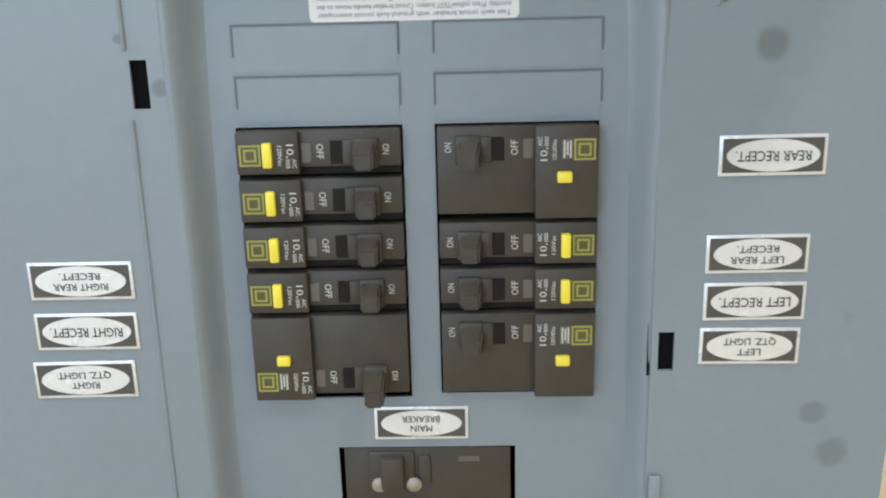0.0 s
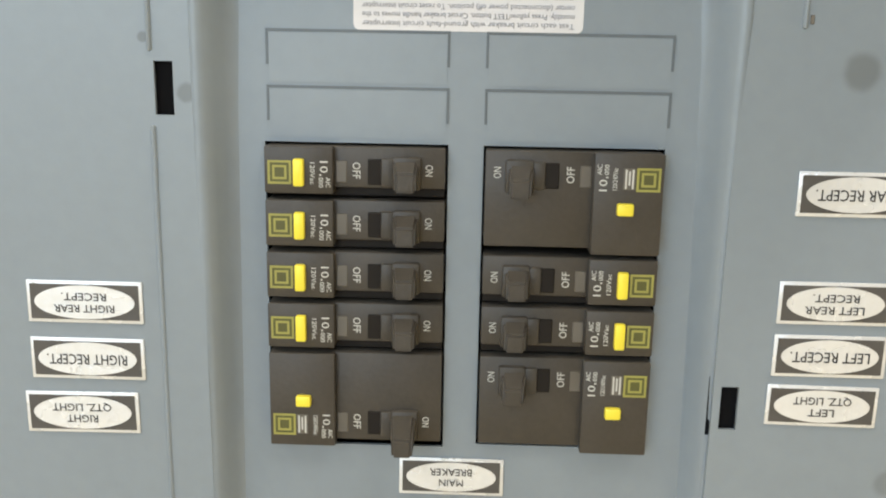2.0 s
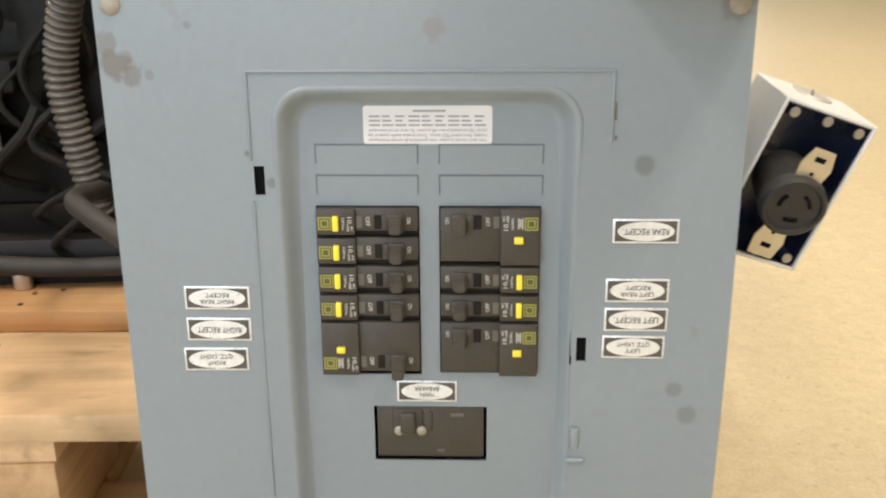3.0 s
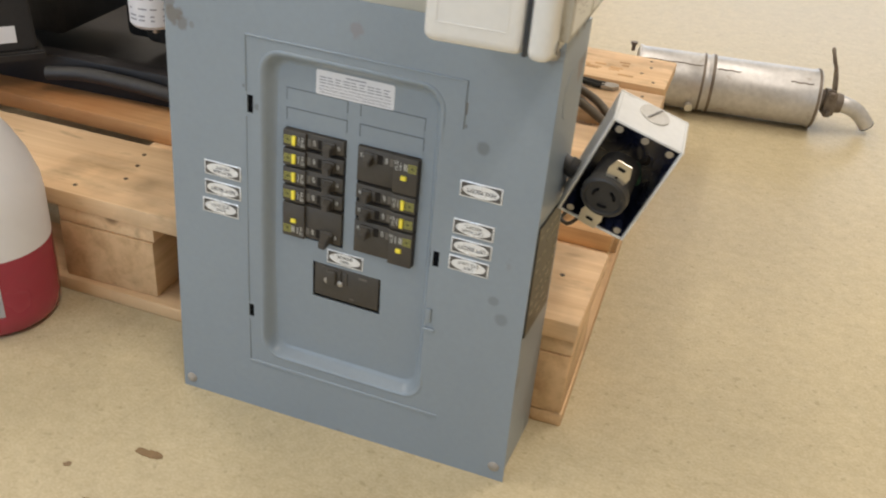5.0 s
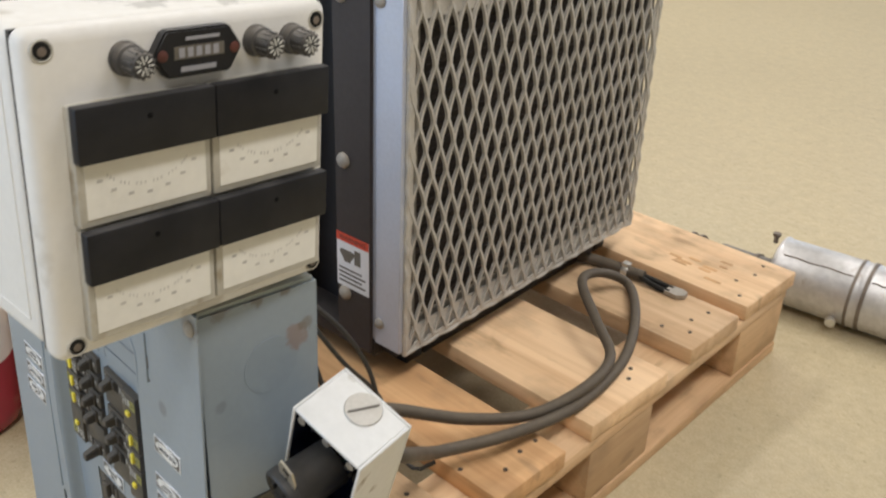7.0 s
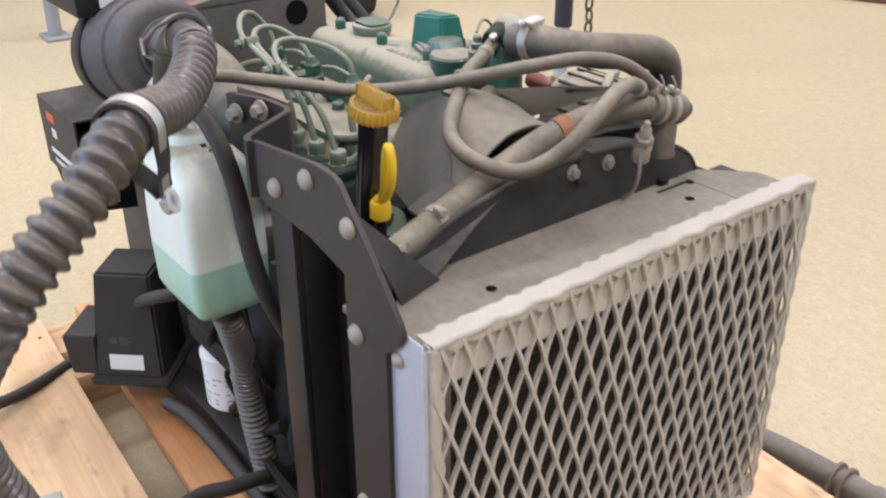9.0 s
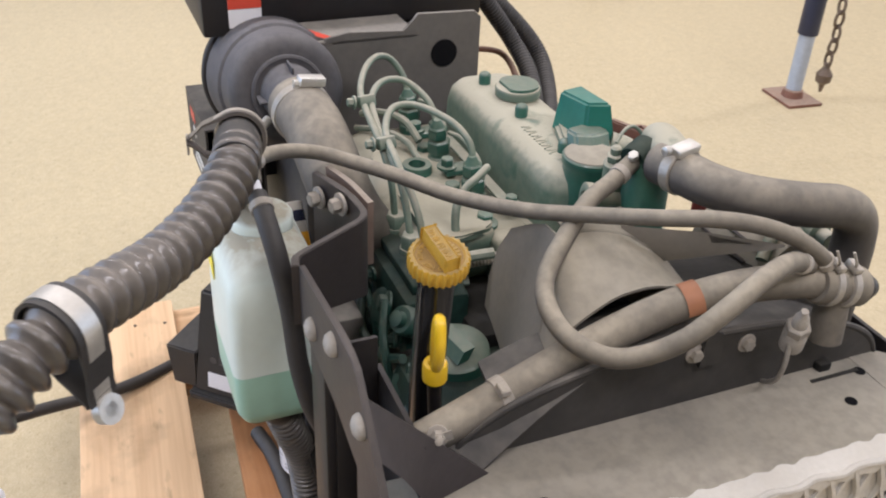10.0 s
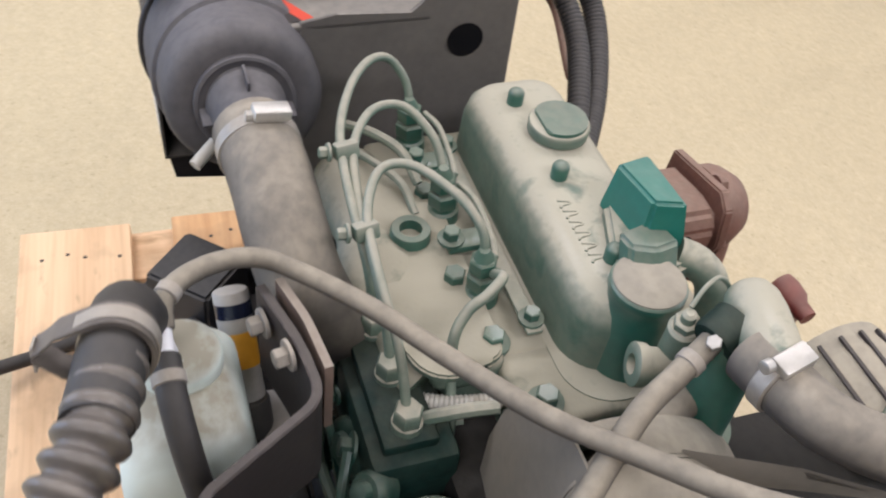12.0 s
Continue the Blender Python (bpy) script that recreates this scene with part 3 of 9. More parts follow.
M_TABRUST = surf("red_oxide_tab", (0.13, 0.075, 0.055), 0.7, var=0.25, s1=30, s2=180, bump=0.2, dust=0.8, dust_col=(0.34, 0.30, 0.245), lo=0.0, hi=0.9, film=0.35)
M_RUST = surf("rusty_steel", (0.20, 0.075, 0.045), 0.75, var=0.3, s1=30, s2=200, bump=0.3, dust=0.55)
M_RUSTDARK = surf("dark_rusty_screw", (0.10, 0.03, 0.022), 0.6, var=0.3, s1=80)
M_RUSTCAST = surf("rusty_casting", (0.15, 0.06, 0.042), 0.7, var=0.28, s1=26, s2=170, bump=0.35, dust=0.35)
M_GREEN = surf("green_engine_enamel", (0.008, 0.080, 0.056), 0.40, var=0.3, s1=26, s2=180, bump=0.12, dust=1.12, dust_col=(0.42, 0.395, 0.305), coat=0.1, lo=0.18, hi=0.86, patchy=0.62, patch_scale=24, film=0.24, patch=(0.30, 0.42))
M_TEAL = surf("wiped_teal_enamel", (0.012, 0.150, 0.112), 0.42, var=0.14, s1=30, s2=170, bump=0.06, dust=0.30, dust_col=(0.30, 0.36, 0.30), lo=0.3, hi=1.0, patchy=0.5, patch_scale=40, film=0.1)
M_GREENDUST = surf("dust_caked_green_casting", (0.020, 0.085, 0.062), 0.55, var=0.3, s1=26, s2=180, bump=0.2, dust=1.2, dust_col=(0.37, 0.345, 0.262), lo=0.0, hi=0.85, patchy=0.5, patch_scale=22, patch=(0.28, 0.42), film=0.2)
M_SLEEVE = surf("dusty_striped_sleeve", (0.40, 0.39, 0.37), 0.5, var=0.15, s1=40, s2=200, dust=0.5)
M_GREENC = surf("wiped_green_enamel", (0.008, 0.095, 0.068), 0.32, var=0.2, s1=22, s2=150, bump=0.08, dust=0.42, coat=0.25)
# engine green darkened to imitate the shade deep in the engine bay
M_GREEND = surf("shaded_engine_green", (0.004, 0.022, 0.0175), 0.62, spec=0.25, var=0.5, s1=26, s2=150, bump=0.35, dust=0.30, dust_col=(0.14, 0.135, 0.10), patchy=0.8, patch_scale=34)
# engine green at about half strength for the pump's small parts
M_GREENM = surf("mid_dark_green_enamel", (0.005, 0.040, 0.030), 0.42, var=0.4, s1=40, s2=200, bump=0.2, dust=0.30, dust_col=(0.22, 0.21, 0.16), patchy=0.7, patch_scale=40)
M_LINE = surf("green_steel_line", (0.10, 0.17, 0.13), 0.45, var=0.25, s1=40, s2=300, dust=0.8, dust_col=(0.42, 0.38, 0.30))
# near-black for the oily block; also stands in for shaded gaps
M_DARKENG = surf("oily_shaded_black", (0.011, 0.011, 0.011), 0.6, spec=0.2, var=0.5, s1=20, s2=110, bump=0.4, dust=0.2, dust_col=(0.10, 0.09, 0.07))
M_RUBBER = surf("dusty_rubber_hose", (0.062, 0.055, 0.048), 0.7, patchy=0.35, patch_scale=24, var=0.12, s1=22, s2=220, bump=0.1, dust=0.9, dust_col=(0.345, 0.305, 0.235), lo=-0.05, hi=0.85, film=0.26)
M_RUBBERD = surf("black_rubber", (0.022, 0.021, 0.022), 0.55, var=0.2, s1=22, s2=200, bump=0.1, dust=0.22, dust_col=(0.2, 0.18, 0.15))
M_ELBOW = surf("dusty_intake_hose", (0.034, 0.032, 0.033), 0.58, patchy=0.5, patch_scale=15, var=0.2, s1=14, s2=160, bump=0.08, dust=1.05, dust_col=(0.34, 0.30, 0.235), lo=-0.15, hi=0.95, film=0.07)
M_CONDUIT = surf("dusty_conduit", (0.056, 0.049, 0.044), 0.34, patchy=0.5, patch_scale=26, var=0.25, s1=30, s2=260, bump=0.10, dust=0.62, dust_col=(0.285, 0.25, 0.21), coat=0.4)
M_CANISTER = surf("air_cleaner_black", (0.024, 0.0235, 0.028), 0.5, spec=0.4, patchy=0.25, patch_scale=9, var=0.14, s1=9, s2=170, bump=0.06, dust=0.75, dust_col=(0.175, 0.165, 0.165), lo=-0.1, hi=0.9, film=0.3)
M_JUGPL = surf("cloudy_bottle", (0.68, 0.77, 0.72), 0.4, var=0.05, s1=12, s2=90, bump=0.06, dust=1.35, dust_col=(0.34, 0.32, 0.25), lo=0.35, hi=0.95, patchy=0.5, patch_scale=26, film=0.0)
M_COOLANT = surf("bottle_with_coolant", (0.36, 0.60, 0.49), 0.38, var=0.06, s1=10, s2=80, bump=0.05)
M_CAPY = surf("dusty_yellow_cap", (0.58, 0.35, 0.025), 0.5, var=0.2, s1=60, s2=300, bump=0.12, dust=0.8, dust_col=(0.27, 0.20, 0.10))
M_CAPDARK = surf("grimy_cap_recess", (0.30, 0.175, 0.03), 0.7, var=0.3, s1=90, s2=400, bump=0.15, dust=0.5, dust_col=(0.20, 0.14, 0.07))
M_YELLOWB = surf("bright_yellow_plastic", (0.80, 0.52, 0.012), 0.36, var=0.08, s1=40)
M_STICKB = surf("brown_tag", (0.32, 0.14, 0.07), 0.6, var=0.15, s1=50)
M_JUG = surf("milky_jug", (0.78, 0.76, 0.77), 0.36, var=0.03, s1=8, s2=70, bump=0.04)
M_REDLIQ = surf("red_wash_in_jug", (0.34, 0.035, 0.060), 0.25, var=0.08, s1=6, s2=40, bump=0.02)
M_MUFFLER = surf("aluminised_muffler", (0.60, 0.585, 0.575), 0.44, metal=0.45, var=0.22, s1=14, s2=90, bump=0.15, spots=(0.34, 0.28, 0.23), spot_scale=22, spot_amount=-0.15)
M_MUFRUST = surf("muffler_seam", (0.20, 0.165, 0.135), 0.6, metal=0.4, var=0.35, s1=40, bump=0.25)
M_NAVY = surf("navy_box_inside", (0.010, 0.014, 0.035), 0.25, var=0.2, s1=30, coat=0.3)
M_BOXWHITE = surf("white_enamel_box", (0.76, 0.76, 0.74), 0.42, var=0.06, s1=16, s2=140, spots=(0.3, 0.26, 0.2), spot_scale=30, spot_amount=-0.1)
M_CABLE = surf("grey_cable_jacket", (0.064, 0.052, 0.040), 0.55, var=0.15, s1=30, s2=220, dust=0.4, dust_col=(0.24, 0.19, 0.13))
M_BRASS = surf("receptacle_strap", (0.60, 0.55, 0.45), 0.35, metal=0.8, var=0.1, s1=60)
M_PLATEPRINT = surf("etched_print", (0.30, 0.285, 0.21), 0.5, var=0.2, s1=90)
M_PLATE = surf("etched_plate", (0.075, 0.071, 0.058), 0.38, metal=0.55, var=0.25, s1=20, s2=140)
M_BLUEPOST = surf("navy_post_paint", (0.014, 0.020, 0.050), 0.4, var=0.2, s1=12)
M_GREYPOST = surf("worn_post", (0.38, 0.42, 0.48), 0.45, var=0.15, s1=20)
M_CHAIN = surf("rusty_chain", (0.15, 0.11, 0.08), 0.6, metal=0.5, var=0.2, s1=60)
M_FARGREY = surf("grey_leg_paint", (0.26, 0.27, 0.28), 0.5, var=0.1, s1=10)
M_TYRE = surf("dark_rubber_tyre", (0.02, 0.02, 0.022), 0.8, var=0.2, s1=12, bump=0.3)
M_STAIN = surf("oily_drip", (0.21, 0.125, 0.05), 0.35, var=0.2, s1=60)

# ---- the hall ----
X0, X1, Y0, Y1, H = ROOM
fl = B()
box(fl, X0 - 0.2, X1 + 0.2, Y0 - 0.2, Y1 + 0.2, -0.25, 0)
floor = part("floor", fl, M_FLOOR, None)
tagged(floor, "sealed beige speckled shop floor with scuffs and drips", "floor", kind="structure")
ce = B()
box(ce, X0 - 0.2, X1 + 0.2, Y0 - 0.2, Y1 + 0.2, H, H + 0.2)
tagged(part("ceiling", ce, M_CEIL, None), "plain pale workshop ceiling", "ceiling", kind="structure")


def wall_with_window(name, y, t, wx0, wx1, wz0, wz1):
    b = B()
    box(b, X0, wx0, y, y + t, 0, H)
    box(b, wx1, X1, y, y + t, 0, H)
    box(b, wx0, wx1, y, y + t, 0, wz0)
    box(b, wx0, wx1, y, y + t, wz1, H)
    w = part(name, b, M_WALL, None)
    tagged(w, "plain pale painted workshop wall with a wide window", "wall", kind="structure")
    return w


wall_with_window("wall_south", Y0 - 0.2, 0.2, -4.1, 0.1, 0.2, 3.2)
wall_with_window("wall_north", Y1, 0.2, -1.5, 2.7, 1.0, 3.2)
for nm, xa in (("wall_west", X0 - 0.2), ("wall_east", X1)):
    b = B()
    box(b, xa, xa + 0.2, Y0 - 0.2, Y1 + 0.2, 0, H)
    tagged(part(nm, b, M_WALL, None), "plain pale painted workshop wall", "wall", kind="structure")
for nm, yc, xa, wz in (("window_1", Y0 - 0.1, -4.1, 0.2), ("window_2", Y1 + 0.1, -1.5, 1.0)):
    win = thing(nm, "wide workshop window with a white frame", "window", kind="structure")
    for k in range(3):
        a, c = xa + 1.4 * k, xa + 1.4 * (k + 1)
        b = B()
        box(b, a, c, yc - 0.03, yc + 0.03, wz, wz + 0.06)
        box(b, a, c, yc - 0.03, yc + 0.03, 3.14, 3.2)
        box(b, a, a + 0.05, yc - 0.03, yc + 0.03, wz + 0.06, 3.14)
        box(b, c - 0.05, c, yc - 0.03, yc + 0.03, wz + 0.06, 3.14)
        part("window_frame", b, M_CEIL, win)
        b = B()
        box(b, a + 0.05, c - 0.05, yc - 0.004, yc + 0.004, wz + 0.06, 3.14)
        pane = part("pane", b, M_GLASS, win)
        pane.visible_shadow = False
for lx, ly in LAMPS:
    b = B()
    box(b, lx - 0.32, lx + 0.32, ly - 1.2, ly + 1.2, 4.10, H, 0.01)
    solo("ceiling_light", b, M_CEIL, "white batten light fixed to the ceiling", "light", group="ceiling lights")

# small drips on the floor
rnd = random.Random(5)
for sx, sy, sr in ((0.035, -0.112, 0.0088), (0.083, -0.225, 0.0075), (0.070, -0.222, 0.005), (0.19, -0.17, 0.0025), (0.02, -0.19, 0.0030), (0.27, -0.10, 0.0025), (0.10, -0.30, 0.0035), (-0.03, -0.16, 0.0035), (0.33, -0.26, 0.0025)):
    b = B()
    n = 18
    ring = []
    for i in range(n):
        a = 2 * math.pi * i / n
        rr = sr * (1 + 0.35 * math.sin(2 * a + sx * 40) + 0.2 * rnd.uniform(-1, 1))
        ring.append((sx + rr * math.cos(a) * 1.3, sy + rr * math.sin(a) * 0.8, 0.0002))
    slab(b, ring, (0, 0, 0.0006))
    ob = part("drip_stain", b, M_STAIN, None)
    tagged(ob, "small dried brown oil drip on the floor", "stain", "drips on the floor", "structure")

# ---- pallet ----
PX, PY = 0.421, 0.120
PM = Matrix.Translation((PX, PY, 0)) @ pose(0, 0, 0, 0, 0, 2.0)
pallet = thing("pallet", "pale pine shipping pallet, worn and oil-stained, under the engine set", "pallet", PM)
PT = 0.146


def right_end(v):
    return -0.028 * v


def plank(name, x0, x1, y0, y1, z0, z1, material, yaw=0.0, label="", bev=0.0025, flare=(0.0, 0.0)):
    """A board with worn edges; its own middle is its origin so that the grain runs along x."""
    b = B()
    lx, ly, lz = (x1 - x0) / 2, (y1 - y0) / 2, (z1 - z0) / 2
    box(b, -lx, lx, -ly, ly, -lz, lz, bev, 2)
    for v in b.verts:
        if v.co.x < 0:
            v.co.y += flare[0] if v.co.y < 0 else flare[1]
    ob = part(name, b, material, pallet, label)
    ob.matrix_basis = pose((x0 + x1) / 2, (y0 + y1) / 2, (z0 + z1) / 2, 0, 0, yaw)
    return ob


deck = [(0.0, 0.163, M_WOOD, 0.0, (0.0, -0.008)), (0.204, 0.318, M_WOODOLD, 0.2, (0.014, 0.0)), (0.379, 0.539, M_WOOD, -0.2, (0, 0)), (0.600, 0.727, M_WOOD, 0.2, (0, 0)), (0.760, 0.914, M_WOOD, 0.0, (0, 0))]
for a, c, mt, yw, fl in deck:
    plank("deck_board", -1.285 + right_end((a + c) / 2), right_end((a + c) / 2), a, c, PT - 0.024, PT, mt, yw, "oil-soaked board" if mt is M_WOODOLD else "", flare=fl)


def upright(name, x0, x1, y0, y1, z0, z1, material, skew=0.0):
    """A board or block whose grain runs along y; skew turns it with the pallet's edge."""
    b = B()
    lx, ly, lz = (y1 - y0) / 2, (x1 - x0) / 2, (z1 - z0) / 2
    box(b, -lx, lx, -ly, ly, -lz, lz, 0.0025, 2)
    ob = part(name, b, material, pallet)
    ob.matrix_basis = pose((x0 + x1) / 2, (y0 + y1) / 2, (z0 + z1) / 2, 0, 0, 90 + skew)
    return ob


SKEW = math.degrees(math.atan(0.028))
for k, (xa, xb) in enumerate(((-0.098, -0.004), (-0.672, -0.534), (-1.285, -1.187))):
    sh = right_end(0.456)
    upright("stringer_board", xa + sh, xb + sh, 0.004, 0.908, PT - 0.046, PT - 0.0245, M_WOOD, SKEW)
    upright("bottom_board", xa + sh, xb + sh, 0.004 if k == 0 else 0.107, 0.908 if k == 0 else 0.80, 0.0, 0.019, M_WOODEND, SKEW)
    for ya, yb in ((0.003, 0.148), (0.385, 0.525), (0.765, 0.909)):
        s2 = right_end((ya + yb) / 2)
        upright("block", xa + s2, xb + s2 - 0.002, ya, yb, 0.0195, PT - 0.0465, M_WOODEND, SKEW)
for ya, xe in ((-0.006, -0.106), (0.803, -0.145)):
    plank("bottom_lead_board", -1.29, xe, ya, ya + 0.108, 0.0, 0.019, M_WOODEND)
rnd = random.Random(3)
b = B()
rod(b, (0, 0, -0.002), (0, 0, 0.0006), 0.0030, 8)
nail = part("nail_head", b, M_NAIL, pallet)
first = True
for a, c, mt, yw, fl in deck:
    for xc in (-0.05, -0.64, -1.235):
        for k in range(4):
            nx, ny = xc + right_end(a) + rnd.uniform(-0.03, 0.03), a + (c - a) * (0.15 + 0.23 * k) + rnd.uniform(-0.01, 0.01)
            ob = nail if first else part("nail_head", None, M_NAIL, pallet, data=nail.data)
            first = False
            ob.location = (nx, ny, PT)
# splintered scars on the farthest deck board
b = B()
for k in range(9):
    cx, cy = -0.13 + rnd.uniform(-0.07, 0.06), 0.82 + rnd.uniform(-0.03, 0.04)
    box(b, cx - rnd.uniform(0.006, 0.018), cx + rnd.uniform(0.006, 0.018), cy - 0.003, cy + 0.003, PT - 0.003, PT + 0.0008, 0.0006, 1, None)
part("splinter_scar", b, M_WOODOLD, pallet, "dark gouged splinters in the board")

# galvanised conduit nipple standing on the deck
b = B()
lathe(b, (0, 0, 0), (0, 0, 1), [(0, 0.009), (0.002, 0.0102), (0.024, 0.0102), (0.026, 0.009), (0.026, 0.007), (0.010, 0.007)], 20)
solo("conduit_nipple", b, M_ZINC, "short galvanised nipple standing on the pallet", "pipe fitting", Matrix.Translation((-0.255, 0.369, PT)))

# cable end with a clamp and two lugs, lying on the deck
tb = thing("cable_end", "dark cable end with a bright clamp lying on the pallet", "cable end", Matrix.Translation((0.201, 0.818, PT + 0.0092)) @ pose(0, 0, 0, 0, 0, 6))
b = B()
tube(b, [(-0.075, -0.012, 0.001), (-0.045, -0.003, 0), (0.0, 0, 0), (0.030, 0.002, 0)], 0.0088, 30, 14)
part("jacket", b, M_CABLE, tb)
b = B()
lathe(b, (-0.005, 0, 0), (1, 0, 0), [(0, 0.0088), (0.0006, 0.0092), (0.0098, 0.0092), (0.0104, 0.0088)], 20)
box(b, -0.006, 0.006, -0.006, 0.006, 0.0085, 0.0135, 0.001)
part("clamp", b, M_ZINC, tb)
for y in (-0.006, 0.006):
    b = B()
    tube(b, [(0.026, y * 0.5, 0.001), (0.045, y, -0.002), (0.062, y * 1.2, -0.004), (0.076, y, -0.0045)], 0.0042, 20, 10)
    part("core", b, M_DARKENG, tb)
b = B()
slab(b, [(0.070, -0.011, -0.0075), (0.090, -0.012, -0.0075), (0.100, -0.004, -0.0075), (0.099, 0.007, -0.0075), (0.088, 0.012, -0.0075), (0.070, 0.010, -0.0075)], (0, 0, 0.006))
part("lug", b, M_STEEL, tb, "dull grey lug")

# ---- breaker panel ----
LEAN = 2.617
PANELM = pose(0, 0, 0, -LEAN, 0, 0)
PW, PH, PD = 0.385, 0.478, 0.103
panel = thing("breaker_panel", "grey enamelled breaker panel standing upside down against the pallet", "breaker panel", PANELM)
# box behind the cover
W0 = 0.0016
body = None
for nm, q in (("side_plate", (PW - 0.004 - W0, PW - 0.004, 0.0020, PD - W0, 0.004, PH - 0.004)), ("back_plate", (0.004, PW - 0.004, PD - W0, PD, 0.004, PH - 0.004)), ("side_plate", (0.004, 0.004 + W0, 0.0020, PD - W0, 0.004, PH - 0.004)), ("bottom_plate", (0.004 + W0, PW - 0.004 - W0, 0.0020, PD - W0, 0.004, 0.004 + W0)), ("inner_top", (0.004 + W0, PW - 0.004 - W0, 0.0020, PD - W0, PH - 0.006, PH - 0.0046))):
    b = B()
    box(b, *q)
    ob = part(nm, b, M_SIDE, panel)
    body = body or ob
b = B()
box(b, 0.006, PW - 0.006, 0.004, PD - 0.002, PH - 0.0045, PH - 0.0005, 0.0008)
part("top_plate", b, M_PANEL_TOP, body, "dust-stained top of the enclosure")
RX0, RX1, RZ0, RZ1, RR = 0.1035, 0.2864, 0.078, 0.417, 0.022


def grid_plate(bm, xs, zs, y, holes, thick=0.0015):
    """A sheet with rectangular holes that run through it, with their edges."""
    def inside(x, z):
        return any(h[0] < x < h[1] and h[2] < z < h[3] for h in holes)
    cell = {}
    for i in range(len(xs) - 1):
        for j in range(len(zs) - 1):
            if not inside((xs[i] + xs[i + 1]) / 2, (zs[j] + zs[j + 1]) / 2):
                cell[i, j] = 1
    vert = {}

    def vt(i, j, k):
        if (i, j, k) not in vert:
            vert[i, j, k] = bm.verts.new((xs[i], y + k * thick, zs[j]))
        return vert[i, j, k]
    for i, j in cell:
        bm.faces.new((vt(i, j, 0), vt(i + 1, j, 0), vt(i + 1, j + 1, 0), vt(i, j + 1, 0)))
        bm.faces.new((vt(i, j, 1), vt(i, j + 1, 1), vt(i + 1, j + 1, 1), vt(i + 1, j, 1)))
        for di, dj, a, c in ((-1, 0, (0, 0), (0, 1)), (1, 0, (1, 0), (1, 1)), (0, -1, (0, 0), (1, 0)), (0, 1, (0, 1), (1, 1))):
            if (i + di, j + dj) not in cell:
                bm.faces.new((vt(i + a[0], j + a[1], 0), vt(i + c[0], j + c[1], 0), vt(i + c[0], j + c[1], 1), vt(i + a[0], j + a[1], 1)))


SLOTS = [(0.0887, 0.0952, 0.3525, 0.3707), (0.0870, 0.0930, 0.1215, 0.1370), (0.2892, 0.2955, 0.2430, 0.2595)]
b = B()
holes = SLOTS + [(RX0, RX1, RZ0, RZ1)]
grid_plate(b, sorted({0, PW, *[v for h in holes for v in h[:2]]}), sorted({0, PH, *[v for h in holes for v in h[2:]]}), 0.0, holes, 0.0016)
for cx, cz, sx, sz in ((RX0, RZ0, 1, 1), (RX1, RZ0, -1, 1), (RX0, RZ1, 1, -1), (RX1, RZ1, -1, -1)):
    arc = [(cx + sx * RR * (1 - math.cos(a)), 0.0, cz + sz * RR * (1 - math.sin(a))) for a in [math.pi / 2 * i / 10 for i in range(11)]]
    slab(b, [(cx, 0, cz)] + arc, (0, 0.0016, 0))
bmesh.ops.remove_doubles(b, verts=b.verts, dist=0.00001)
cover = part("cover", b, M_COVER, panel, angle=30)
# pressed wall of the recess
b = B()


def round_rect(x0, x1, z0, z1, r, y, n=10):
    out = []
    for cx, cz, a0 in ((x1 - r, z1 - r, 0), (x0 + r, z1 - r, 90), (x0 + r, z0 + r, 180), (x1 - r, z0 + r, 270)):
        for i in range(n + 1):
            a = radians(a0 + 90 * i / n)
            out.append((cx + r * math.cos(a), y, cz + r * math.sin(a)))
    return out


loops = []
for ins, y in ((-0.0026, 0.0006), (-0.0022, -0.0002), (-0.0010, -0.0007), (0.0006, -0.0006), (0.0022, 0.0006), (0.0044, 0.0040), (0.0066, 0.0080), (0.0086, 0.0103), (0.0107, 0.0117), (0.0120, 0.0120)):
    loops.append([b.verts.new(p) for p in round_rect(RX0 + ins, RX1 - ins, RZ0 + ins, RZ1 - ins, RR - ins * 0.7, y)])
for l0, l1 in zip(loops[:-1], loops[1:]):
    for i in range(len(l0)):
        b.faces.new((l0[i], l0[(i + 1) % len(l0)], l1[(i + 1) % len(l0)], l1[i]))
part("recess_rim", b, M_PANEL, cover, angle=60)
# dead front with its openings
OPEN_L = (0.1235, 0.1890, 0.2275, 0.3430)
OPEN_R = (0.2015, 0.2655, 0.2290, 0.3430)
OPEN_M = (0.1565, 0.2325, 0.1625, 0.2040)
b = B()
hs = [OPEN_L, OPEN_R, OPEN_M]
grid_plate(b, sorted({RX0, RX1, *[v for h in hs for v in h[:2]]}), sorted({RZ0, RZ1, *[v for h in hs for v in h[2:]]}), 0.0120, hs, 0.0016)
part("dead_front", b, M_PANEL, panel)
# unbroken twist-outs above the breakers: shallow pressed tiles
for xa, xb in ((0.1255, 0.1880), (0.2025, 0.2655)):
    for za, zb in ((0.3445, 0.3618), (0.3640, 0.3812)):
        b = B()
        box(b, xa, xb, 0.01178, 0.0135, za, zb)
        part("twist_out", b, M_PANEL, panel)
        # thin dark strips stand in for the shaded shear gap round the tile
        b = B()
        box(b, xa - 0.001, xb + 0.001, 0.01165, 0.0124, zb + 0.0001, zb + 0.0011)
        box(b, xa - 0.001, xa - 0.0001, 0.01165, 0.0124, za + 0.006, zb)
        box(b, xb + 0.0001, xb + 0.001, 0.01165, 0.0124, za + 0.006, zb)
        part("shear_line", b, M_SHEARGAP, panel)
